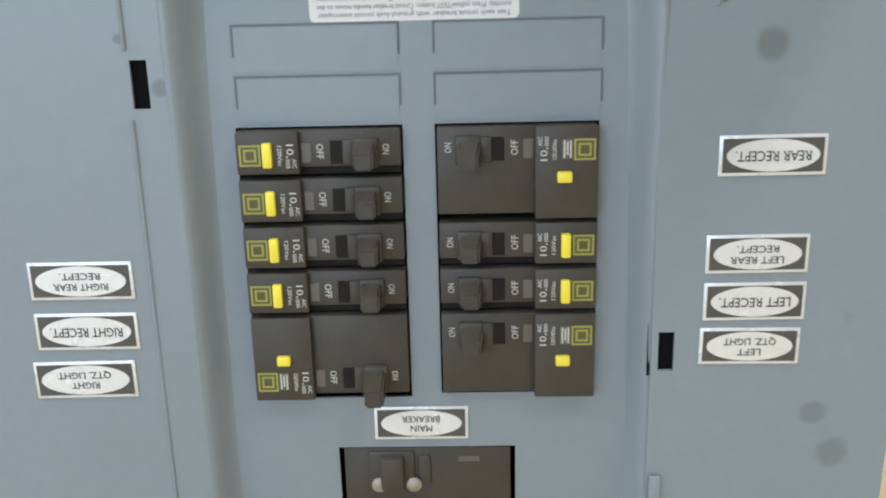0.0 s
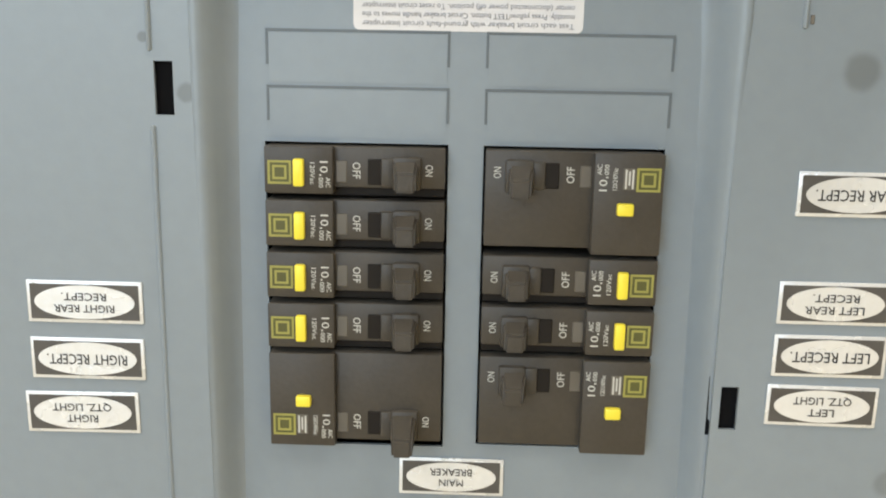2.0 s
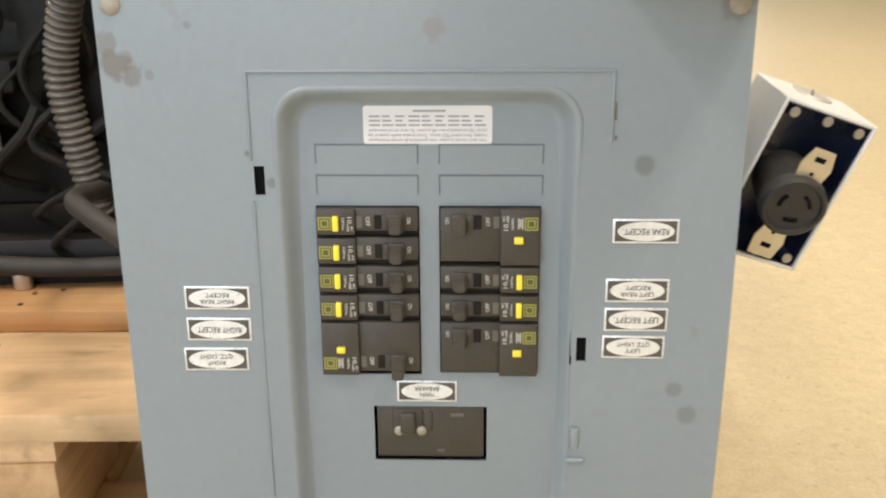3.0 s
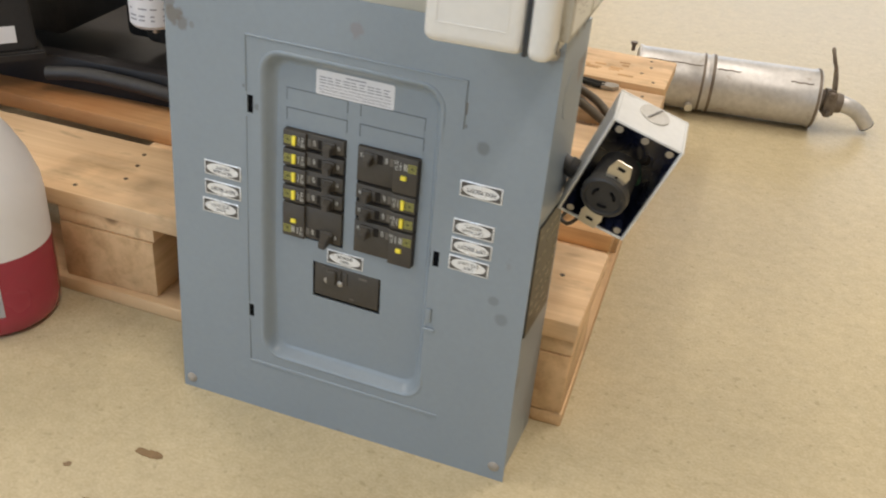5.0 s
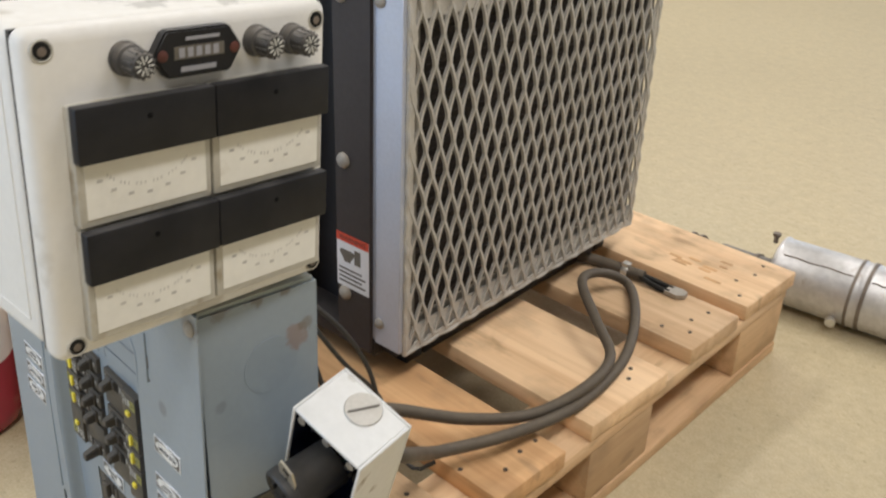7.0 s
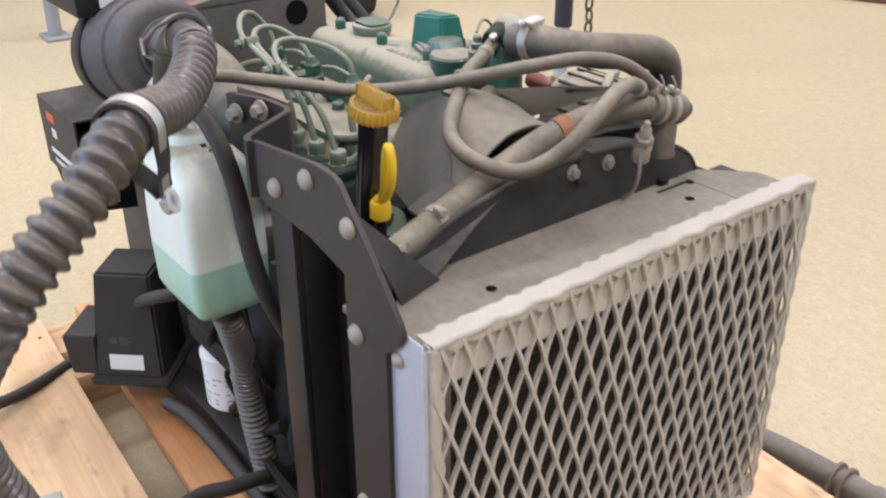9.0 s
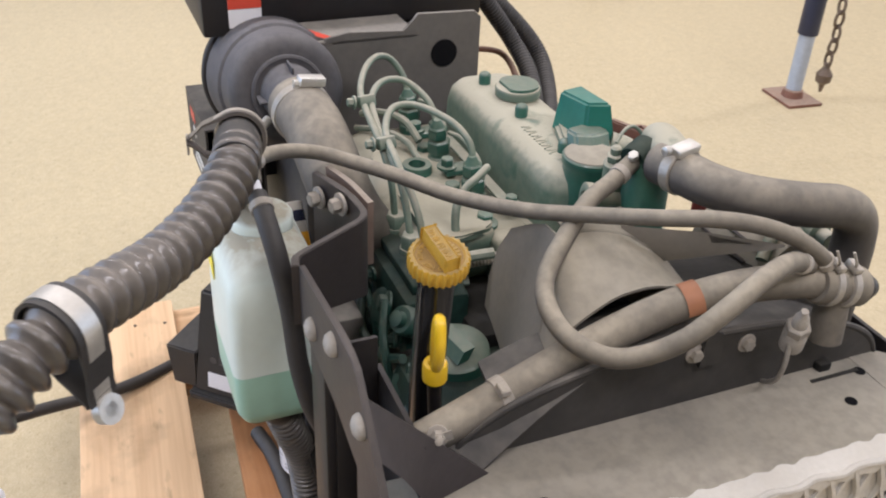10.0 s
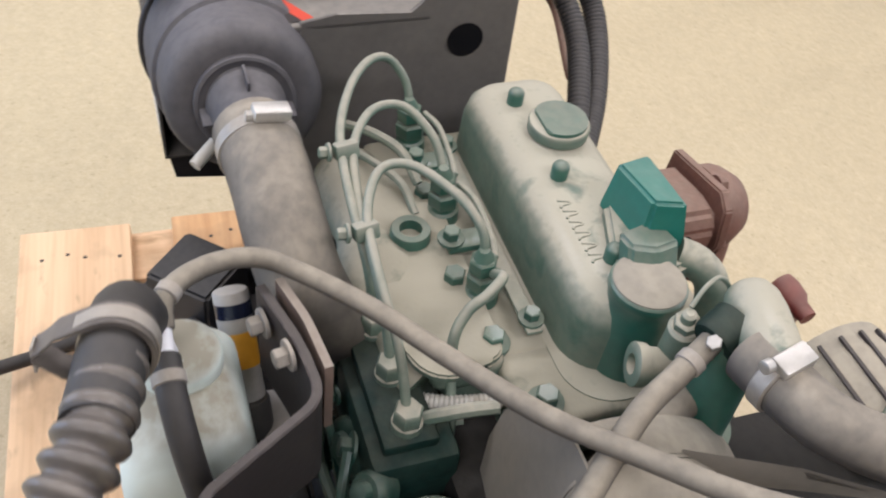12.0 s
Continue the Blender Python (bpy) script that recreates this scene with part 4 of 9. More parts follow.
# raised ridge round the recess
b = B()
EX0, EX1, EZ0, EZ1 = 0.0868, 0.3065, 0.0625, 0.4290
for x0, x1, z0, z1 in ((EX0, EX1, EZ1 - 0.0022, EZ1), (EX0, EX1, EZ0 - 0.001, EZ0 + 0.0036), (EX0, EX0 + 0.0016, EZ0, 0.118), (EX0, EX0 + 0.0016, 0.141, 0.349), (EX0, EX0 + 0.0016, 0.374, EZ1), (EX1 - 0.0016, EX1, 0.385, EZ1)):
    box(b, x0, x1, -0.0012, 0.0008, z0, z1, 0.0010, 3)
part("ridge", b, M_PANEL, cover)
b = B()
box(b, 0.2845, 0.2975, -0.0018, 0.0008, 0.1690, 0.1725, 0.0012, 3)
box(b, 0.2875, 0.2925, -0.0012, 0.0008, 0.1790, 0.1955, 0.0009, 2)
part("latch_boss", b, M_PANEL, cover, "pressed latch boss", kind="stuff")
# black sheets stand in for the unlit inside behind slots and breakers
for s in SLOTS:
    b = B()
    box(b, s[0] - 0.004, s[1] + 0.003, 0.0022, 0.0024, s[2] - 0.003, s[3] + 0.003)
    part("slot_backing", b, M_BLACKHOLE, panel)
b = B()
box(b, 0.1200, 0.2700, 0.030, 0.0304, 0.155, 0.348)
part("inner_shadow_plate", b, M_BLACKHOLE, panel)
for bx, bz in ((0.0105, 0.0130), (PW - 0.0115, 0.0190), (0.0105, PH - 0.0115), (PW - 0.0100, PH - 0.0125)):
    b = B()
    lathe(b, (bx, 0.0005, bz), (0, -1, 0), [(0, 0.0062), (0.0012, 0.0062), (0.0028, 0.0045), (0.0034, 0.002)], 18)
    part("cover_screw", b, M_BOLT, panel)
# stains and knocks on the enamel
b = B()
for sx, sz, l in ((0.3075, 0.404, 0.011), (0.308, 0.388, 0.003)):
    box(b, sx - 0.0007, sx + 0.0007, -0.0003, 0.0002, sz - l / 2, sz + l / 2, 0.0002, 1)
part("scratch", b, surf("brown_scuff", (0.17, 0.155, 0.135), 0.6, var=0.25, s1=150), panel, "dark scratch")
# rust and paint loss on the side
b = B()
rod(b, (PW - 0.0045, 0.062, 0.415), (PW - 0.0036, 0.062, 0.415), 0.0235, 36)
part("knockout", b, M_SIDE, body)
# etched rating plate on the side
b = B()
box(b, PW - 0.0042, PW - 0.0022, 0.020, 0.0985, 0.178, 0.298, 0.0004, 1)
pl = part("rating_plate", b, M_PLATE, panel, "tarnished metal rating plate")
b = B()
rnd = random.Random(11)
for k in range(9):
    y = 0.026
    while y < 0.088:
        w = rnd.uniform(0.005, 0.016)
        if rnd.random() < 0.72:
            box(b, PW - 0.0024, PW - 0.0019, y, min(y + w, 0.093), 0.2840 - 0.0118 * k, 0.2862 - 0.0118 * k)
        y += w + rnd.uniform(0.002, 0.008)
part("plate_print", b, M_PLATEPRINT, pl, kind="stuff")
# connector and stub on top
b = B()
lathe(b, (0.088, 0.060, PH - 0.001), (0, 0, 1), [(0, 0.019), (0.002, 0.0195), (0.012, 0.0195), (0.014, 0.016), (0.022, 0.016)], 20)
hexnut(b, (0.088, 0.060, PH), (0, 0, 1), 0.0235, 0.010)
part("hub", b, M_ZINC, panel, "zinc conduit hub")

TXT = pose(0, 0, 0, 90, 0, 0)
for c in panel.children_recursive:
    for v in c.data.vertices:
        v.co.y += 0.015 * v.co.x / PW * max(0.0, 1 - v.co.z / 0.20)


def on_panel(x, y, z, turn):
    """A frame for lettering on the front: turned in the plane of the panel."""
    return Matrix.Translation((x, y, z)) @ TXT @ pose(0, 0, 0, 0, 0, turn)


def sign(x0, z1, w, h, lines, tilt=0.0, y=0.0, worn=False):
    """An engraved oval circuit label, upside down like the panel."""
    ob = thing("circuit_label", "dark-bordered silver oval circuit label lettered upside down on the panel", "label", PANELM, "circuit labels")
    cx, cz = x0 + w / 2, z1 - h / 2
    R = Matrix.Translation((cx, y, cz)) @ pose(0, 0, 0, 0, tilt, 0)
    b = B()
    box(b, -w / 2, w / 2, -0.0007, 0.0, -h / 2, h / 2, 0.0006, 2, R)
    part("edge", b, M_LABELSILVER, ob)
    b = B()
    box(b, -w / 2 + 0.0013, w / 2 - 0.0013, -0.00085, -0.0005, -h / 2 + 0.0013, h / 2 - 0.0013, 0, 1, R)
    part("ground", b, M_LABELDARK, ob)
    b = B()
    n = 40
    slab(b, [R @ V(((w / 2 - 0.0028) * math.cos(2 * math.pi * i / n), -0.0011, (h / 2 - 0.0016) * math.sin(2 * math.pi * i / n))) for i in range(n)], R.to_3x3() @ V((0, 0.0003, 0)))
    part("oval", b, M_LABELSILVER, ob)
    for k, tx in enumerate(lines):
        zz = 0 if len(lines) == 1 else (-0.0022 if k == 0 else 0.0022)
        size = 0.0056 if len(lines) == 1 else 0.0041
        fit = {1: w * 0.70}.get(len(lines), min(0.0023 * len(tx), w * 0.52))
        words("lettering", tx, size, R @ Matrix.Translation((0, -0.0012, zz)) @ TXT @ pose(0, 0, 0, 0, 0, 180), M_INK, ob, 0.0001, fit)
    return ob


sign(0.0387, 0.2930, 0.0420, 0.0157, ["RIGHT REAR", "RECEPT."])
sign(0.0385, 0.2716, 0.0418, 0.0157, ["RIGHT RECEPT."])
sign(0.0352, 0.2508, 0.0420, 0.0160, ["RIGHT", "QTZ. LIGHT"], -0.6)
sign(0.3088, 0.3381, 0.0404, 0.0156, ["REAR RECEPT."])
sign(0.3060, 0.2994, 0.0396, 0.0155, ["LEFT REAR", "RECEPT."])
sign(0.3060, 0.2800, 0.0398, 0.0156, ["LEFT RECEPT."])
sign(0.3053, 0.2611, 0.0396, 0.0154, ["LEFT", "QTZ. LIGHT"], 0.6)
sign(0.1725, 0.2231, 0.0400, 0.0152, ["MAIN", "BREAKER"], 0.0, 0.0119)

# instruction sticker, upside down
st = thing("instruction_sticker", "white printed test instruction sticker stuck upside down", "sticker", PANELM)
b = B()
slab(b, round_rect(0.1553, 0.2345, 0.3822, 0.4058, 0.0022, 0.0117, 4), (0, 0.0005, 0))
part("paper", b, M_PAPER, st)
lines = ["Test each circuit breaker with ground-fault circuit interrupter", "monthly. Press yellow/TEST button. Circuit breaker handle moves to the", "center (disconnected power off) position. To reset circuit interrupter", "move handle to OFF, then ON."]
for k, tx in enumerate(lines[:3]):
    words("printed_line", tx, 0.0027, on_panel(0.1949, 0.01155, 0.3846 + 0.0030 * k, 180), M_GREYINK, st, 0.00008, 0.073)
b = B()
for k in range(3):
    for j in range(9):
        box(b, 0.159 + 0.0081 * j, 0.159 + 0.0081 * j + 0.0068 - 0.0012 * ((j * k) % 3), 0.01150, 0.0119, 0.3934 + 0.0027 * k, 0.3944 + 0.0027 * k)
box(b, 0.186, 0.206, 0.01150, 0.0119, 0.4020, 0.4032)
part("small_print", b, M_GREYINK, st, kind="stuff")


def breaker(x_out, x_in, z_top, rows, group="circuit breakers"):
    """A moulded breaker lying on its side; x_out is its label end, x_in its handle end by the middle rail."""
    s = 1 if x_in > x_out else -1
    p = 0.0191
    h = p * rows - 0.0024
    z1, z0 = z_top - 0.0008, z_top - 0.0008 - h
    kind = "two-pole" if rows == 2 else "single-pole"
    ob = thing("circuit_breaker", "dark brown " + kind + " circuit breaker with a yellow test button", "circuit breaker", PANELM, group)

    def X(u):
        return x_out + s * u
    W = abs(x_in - x_out)

    def bx(b, u0, u1, y0, y1, za, zb, bev=0.0006, seg=2):
        box(b, min(X(u0), X(u1)), max(X(u0), X(u1)), y0, y1, za, zb, bev, seg)
    face, high = 0.0085, 0.0058
    foot = 0.0 if rows == 1 else 0.0006
    b = B()
    bx(b, 0.0008, 0.0252, high, 0.029, z0 - foot, z1)
    bx(b, 0.0246, W - 0.0008, face, 0.029, z0 + (0.0012 if rows == 2 else 0.0022), z1)
    bd = part("case", b, M_BREAKER, ob)
    # solid black strip takes the place of the shaded gap under the case
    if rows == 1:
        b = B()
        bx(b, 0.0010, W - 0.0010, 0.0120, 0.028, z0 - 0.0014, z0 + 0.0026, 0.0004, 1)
        part("case_step", b, M_SLOT, ob, "black strip standing in for the shaded gap below the case")
    # the pole that carries handle and label: the upper one, but the lower on the left two-pole breaker
    za, zb = z1 - p + 0.0024, z1 - 0.0016
    if rows == 2 and s > 0:
        za, zb = z0 + 0.0006, z0 + p - 0.004
    zc = (za + zb) / 2
    # raised dark rectangle stands in for the shade of the handle recess
    b = B()
    bx(b, 0.0372, 0.0470, face - 0.0006, face + 0.0002, zc - 0.0042, zc + 0.0050, 0.0003, 1)
    part("handle_slot", b, M_SLOT, ob)
    b = B()
    bx(b, 0.0420, 0.0468, face - 0.0016, face + 0.004, zc - 0.0046, zc + 0.0054, 0.0008)
    bx(b, 0.0462, 0.0562, face - 0.0024, face + 0.004, zc - 0.0058, zc + 0.0060, 0.0010)
    part("handle_cradle", b, M_BREAKER, ob)
    b = B()
    u0, u1, yt = 0.0458, 0.0552, face - ((0.0150 if rows == 2 else 0.0110) if s > 0 else 0.0095)
    zl, zh = (zc - 0.0052, zc + 0.0052)
    drop = -0.0030 if rows == 2 else -0.0014
    pts = [(X(u0), face, zl), (X(u1), face, zl), (X(u1), face, zh), (X(u0), face, zh), (X(u0 + 0.0016), yt, zl + 0.0012 + drop), (X(u1 - 0.0004), yt, zl + 0.0012 + drop), (X(u1 - 0.0004), yt, zh - 0.0022 + drop), (X(u0 + 0.0016), yt, zh - 0.0022 + drop)]
    vs = [b.verts.new(q) for q in pts]
    for f in ((0, 1, 2, 3), (4, 5, 6, 7), (0, 1, 5, 4), (1, 2, 6, 5), (2, 3, 7, 6), (3, 0, 4, 7)):
        b.faces.new([vs[i] for i in f])
    bmesh.ops.bevel(b, geom=b.edges[:], offset=0.0009, segments=2, affect="EDGES")
    part("handle", b, M_BREAKER, ob)
    b = B()
    bx(b, 0.0258, 0.0298, face - 0.0003, face + 0.0005, zc - 0.0036, zc + 0.0042, 0.0003, 1)
    part("indicator_window", b, M_GREYWIN, ob)
    turn = -90 if s > 0 else 90
    yl = high - 0.0001
    words("off_mark", "OFF", 0.0040, on_panel(X(0.0330), face - 0.0001, zc + 0.0008, turn), M_PRINT, ob, 0.0001, 0.0058)
    words("on_mark", "ON", 0.0038, on_panel(X(0.0588), face - 0.0001, zc + 0.0012, turn), M_PRINT, ob, 0.0001, 0.0040)
    one = rows == 1
    words("rating_mark", "10,", 0.0040, on_panel(X(0.0218), yl, zc + (0.0020 * s if one else 0.002 * s), turn), M_PRINT, ob, 0.0001, 0.0052)
    sg = -s
    words("rating_unit", "AIC", 0.0024, on_panel(X(0.0233), yl, zc + sg * 0.0034, turn), M_PRINT, ob, 0.0001, 0.0036)
    words("rating_unit", "000", 0.0024, on_panel(X(0.0208), yl, zc + sg * 0.0034, turn), M_PRINT, ob, 0.0001, 0.0036)
    words("voltage_mark", "120Vac" if one else "120/240Vac", 0.0024, on_panel(X(0.0178), yl, zc, turn), M_PRINT, ob, 0.0001, 0.0078)
    if not one:
        b = B()
        bx(b, 0.0108, 0.0150, yl - 0.0001, yl + 0.0002, zc - 0.0036, zc + 0.0040, 0, 1)
        part("approval_box", b, M_GREYWIN, ob)
        b = B()
        bx(b, 0.0114, 0.0120, yl - 0.0002, yl, zc - 0.0032, zc + 0.0036, 0, 1)
        bx(b, 0.0126, 0.0132, yl - 0.0002, yl, zc - 0.0020, zc + 0.0030, 0, 1)
        bx(b, 0.0138, 0.0144, yl - 0.0002, yl, zc - 0.0032, zc + 0.0036, 0, 1)
        part("approval_print", b, M_PRINT, ob, kind="stuff")
    b = B()
    if one:
        bx(b, 0.0112, 0.0150, high - 0.0022, high + 0.001, zc - 0.0048, zc + 0.0050, 0.0007, 2)
    elif s > 0:
        bx(b, 0.0108, 0.0164, high - 0.0022, high + 0.001, zb + 0.0004, zb + 0.0046, 0.0007, 2)
    else:
        bx(b, 0.0110, 0.0168, high - 0.0022, high + 0.001, za - 0.0052, za - 0.0008, 0.0007, 2)
    part("test_button", b, M_YELLOW, ob)
    # plain square emblem
    b = B()
    uc, r = (0.0062, 0.0042)
    for q, t in ((r, 0.0008), (r * 0.60, 0.0008)):
        for u0, u1, a, c in ((uc - q, uc + q, -q, -q + t), (uc - q, uc + q, q - t, q), (uc - q, uc - q + t, -q + t, q - t), (uc + q - t, uc + q, -q + t, q - t)):
            bx(b, u0, u1, yl - 0.0001, yl + 0.0002, zc + a, zc + c, 0, 1)
    part("emblem", b, M_YGREEN, ob, kind="stuff")
    b = B()
    bx(b, uc - r, uc + r, yl + 0.00005, yl + 0.0003, zc - r, zc + r, 0, 1)
    part("emblem_ground", b, M_OLIVE, ob)
    return ob


for k in range(4):
    breaker(OPEN_L[0], OPEN_L[1], 0.3428 - 0.0191 * k, 1)
breaker(OPEN_L[0], OPEN_L[1], 0.3428 - 0.0191 * 4, 2)
breaker(OPEN_R[1], OPEN_R[0], 0.3428, 2)
breaker(OPEN_R[1], OPEN_R[0], 0.3428 - 0.0191 * 2, 1)
breaker(OPEN_R[1], OPEN_R[0], 0.3428 - 0.0191 * 3, 1)
breaker(OPEN_R[1], OPEN_R[0], 0.3428 - 0.0191 * 4, 2)

# main breaker
mb = thing("main_breaker", "dark brown main breaker set in its own opening", "circuit breaker", PANELM)
b = B()
box(b, OPEN_M[0] + 0.002, OPEN_M[1] - 0.002, 0.0125, 0.029, OPEN_M[2] + 0.0036, OPEN_M[3] - 0.0006, 0.0008)
part("case", b, M_BREAKER, mb)
b = B()
box(b, 0.1745, 0.1845, 0.0065, 0.0135, 0.1855, 0.2005, 0.0014)
box(b, 0.1690, 0.1890, 0.0108, 0.0135, 0.1830, 0.2022, 0.0010)
box(b, 0.1905, 0.1960, 0.0112, 0.0135, 0.1855, 0.2000, 0.0010)
part("handle", b, M_BREAKER, mb)
b = B()
for x in (0.1735, 0.1885):
    lathe(b, (x, 0.0112, 0.1865), (0, -1, 0), [(0, 0.0034), (0.001, 0.0034), (0.0016, 0.0022)], 14)
part("handle_screw", b, M_STEEL, mb)
b = B()
box(b, 0.2080, 0.2170, 0.0122, 0.0127, 0.1965, 0.1990)
box(b, 0.1990, 0.2040, 0.0122, 0.0127, 0.1700, 0.1718)
part("small_print", b, M_GREYWIN, mb, kind="stuff")

# ---- gauge box on the panel ----
GW, GH, GD, GB0 = 0.2055, 0.193, 0.097, -0.0055
# x runs out of the dial face, y along it, z up
GBM = Matrix.Translation((0.398, -0.0755, 0.494)) @ pose(0, 0, 0, -3.3, 0, 4)
gb = thing("gauge_box", "ivory plastic meter box with four panel meters on the panel", "meter box", GBM)
b = B()
box(b, -GD, -0.0215, 0.002, GW - 0.002, GB0 + 0.002, GH - 0.002, 0.008, 4)
part("housing", b, M_WHITEBOX, gb)
b = B()
box(b, -0.0195, 0.0, 0.0, GW, GB0, GH, 0.008, 4)
lid = part("lid", b, M_WHITEBOX, gb)
b = B()
box(b, -0.0222, -0.0188, 0.0028, GW - 0.0028, GB0 + 0.0028, GH - 0.0028)
part("gasket", b, M_BLACKPL, gb)
b = B()
for (za, zb) in ((0.012, 0.0127), (GH - 0.0127, GH - 0.012)):
    box(b, -GD + 0.010, -0.034, 0.0014, 0.003, za, zb)
for xa in (-GD + 0.010, -0.0347):
    box(b, xa, xa + 0.0007, 0.0014, 0.003, 0.0127, GH - 0.0127)
part("side_groove", b, M_WHITEBOX, gb)
b = B()
box(b, -GD + 0.006, -0.034, GW - 0.0225, GW - 0.0213, GH - 0.0024, GH - 0.0016, 0.0003, 1)
part("scribed_line", b, M_GREYWIN, gb, "dark scribed line on the top")
for y, z in ((0.0125, 0.0045), (GW - 0.0105, 0.0045), (0.0105, GH - 0.0105), (GW - 0.0105, GH - 0.0120)):
    b = B()
    lathe(b, (-0.0005, y, z), (1, 0, 0), [(0, 0.0066), (0.0009, 0.0064), (0.0013, 0.0056), (0.0006, 0.0050)], 24)
    part("screw_seat", b, M_IVORY, lid, "yellowed rim round the screw hole")
    # flat dark disc stands in for the shade in the screw hole
    b = B()
    lathe(b, (0.0001, y, z), (1, 0, 0), [(0, 0.0049), (0.0004, 0.0049), (0.0005, 0.0046)], 20)
    sw = part("lid_screw", b, M_DARKENG, lid, "dark disc standing in for the shaded screw hole")
    b = B()
    lathe(b, (0.0004, y, z - 0.0004), (1, 0, 0), [(0, 0.0028), (0.0004, 0.0024)], 14)
    part("screw_head", b, M_MUFRUST, sw, "rusty screw head")
MW, MH = 0.0876, 0.0712
for r in range(2):
    for c in range(2):
        y0, z0 = 0.0185 + c * (MW + 0.0014), 0.0078 + r * (MH + 0.0022)
        g = B()
        box(g, -0.001, 0.0075, y0, y0 + MW, z0, z0 + MH, 0.0015, 2)
        gm = part("meter", g, M_IVORY, gb, "yellowed panel meter")
        g = B()
        box(g, 0.0060, 0.0140, y0 - 0.0005, y0 + MW + 0.0005, z0 + MH * 0.555, z0 + MH + 0.0012, 0.0014, 2)
        part("dark_cover", g, M_COVERBLK, gm, "black snap-on meter cover")
        g = B()
        box(g, 0.0074, 0.0082, y0 + 0.0045, y0 + MW - 0.0045, z0 + 0.0052, z0 + MH * 0.56)
        part("dial", g, M_DIAL, gm, "cream meter dial with a faded scale")
        g = B()
        lathe(g, (0.0134, y0 + MW * 0.5, z0 + MH * 0.865), (1, 0, 0), [(0, 0.0017), (0.0009, 0.0017)], 10)
        part("zero_screw", g, M_BLACKHOLE, gm)
        g = B()
        for k in range(7):
            a = radians(-58 + 19.5 * k)
            yy, zz = y0 + MW * 0.5 + 0.036 * math.sin(a), z0 + 0.042 - 0.028 * math.cos(a)
            box(g, 0.0081, 0.00835, yy - 0.0017, yy + 0.0017, zz - 0.0009, zz + 0.0009)
            for q in range(1, 4):
                a2 = a + radians(19.5 * q / 4)
                y2, z2 = y0 + MW * 0.5 + 0.032 * math.sin(a2), z0 + 0.044 - 0.024 * math.cos(a2)
                if k < 6 and z2 < z0 + MH * 0.54:
                    box(g, 0.0081, 0.0083, y2 - 0.0003, y2 + 0.0003, z2 - 0.0011, z2 + 0.0011)
        part("scale_print", g, M_FADEDINK, gm, kind="stuff")
for y, z in ((0.0570, 0.1730), (0.1465, 0.1730), (0.1740, 0.1712)):
    g = B()
    lathe(g, (-0.001, y, z), (1, 0, 0), [(0, 0.0100), (0.003, 0.0100), (0.004, 0.0092), (0.009, 0.0092), (0.0098, 0.0078), (0.0200, 0.0072), (0.0213, 0.0062), (0.0213, 0.0050), (0.0206, 0.0046)], 28)
    kn = part("fuse_holder", g, M_KNOB, gb, "grey screw-cap fuse holder")
    g = B()
    for k in range(14):
        a = 2 * math.pi * k / 14
        box(g, 0.010, 0.0195, -0.0005, 0.0005, 0.0069, 0.0081, 0, 1, Matrix.Translation((0, y, z)) @ Matrix.Rotation(a, 4, "X"))
    part("grip_rib", g, M_KNOB, kn, kind="stuff")
    g = B()
    for k in range(10):
        a = math.pi * k / 5
        box(g, 0.0203, 0.0210, -0.0004, 0.0004, 0.0026 if k % 5 else 0.0008, 0.0056, 0, 1, Matrix.Translation((0, y, z)) @ Matrix.Rotation(a + 0.3, 4, "X"))
    part("cap_print", g, M_PRINT, kn, kind="stuff")
# hour meter with pointed ends
yc, zc = 0.1010, 0.1728
g = B()
slab(g, [(-0.001, yc + dy, zc + dz) for dy, dz in ((-0.0305, 0), (-0.0215, -0.0138), (0.0215, -0.0138), (0.0305, 0), (0.0215, 0.0138), (-0.0215, 0.0138))], (0.008, 0, 0))
bmesh.ops.bevel(g, geom=g.edges[:], offset=0.0012, segments=2, affect="EDGES")
hm = part("hour_meter", g, M_COVERBLK, gb, "black hour meter")
g = B()
box(g, 0.0066, 0.0074, yc - 0.017, yc + 0.017, zc - 0.003, zc + 0.0045)
part("counter_window", g, M_GREYWIN, hm)
g = B()
for k in range(5):
    box(g, 0.0073, 0.0077, yc - 0.014 + 0.0058 * k, yc - 0.0103 + 0.0058 * k, zc - 0.002, zc + 0.0035)
box(g, 0.0069, 0.0073, yc - 0.013, yc + 0.011, zc - 0.0105, zc - 0.0075)
box(g, 0.0069, 0.0073, yc - 0.009, yc + 0.014, zc + 0.0075, zc + 0.0095)
part("counter_print", g, M_GREYINK, hm, kind="stuff")
for s in (-1, 1):
    g = B()
    lathe(g, (0.0065, yc + 0.0245 * s, zc), (1, 0, 0), [(0, 0.0034), (0.001, 0.0034), (0.0018, 0.0015)], 14)
    part("hour_meter_screw", g, M_RUSTDARK, hm, "dark rusty screw")

# ---- receptacle box on the panel's side ----
U = V((0.063, 0.010, -0.023)).normalized()
Lg = V((-0.038, 0.011, -0.105)).normalized()
Wd = U.cross(Lg).normalized()
if Wd.y < 0:
    Wd = -Wd
RBM = Matrix(((U.x, Wd.x, -Lg.x, 0.424), (U.y, Wd.y, -Lg.y, 0.069), (U.z, Wd.z, -Lg.z, 0.403), (0, 0, 0, 1)))
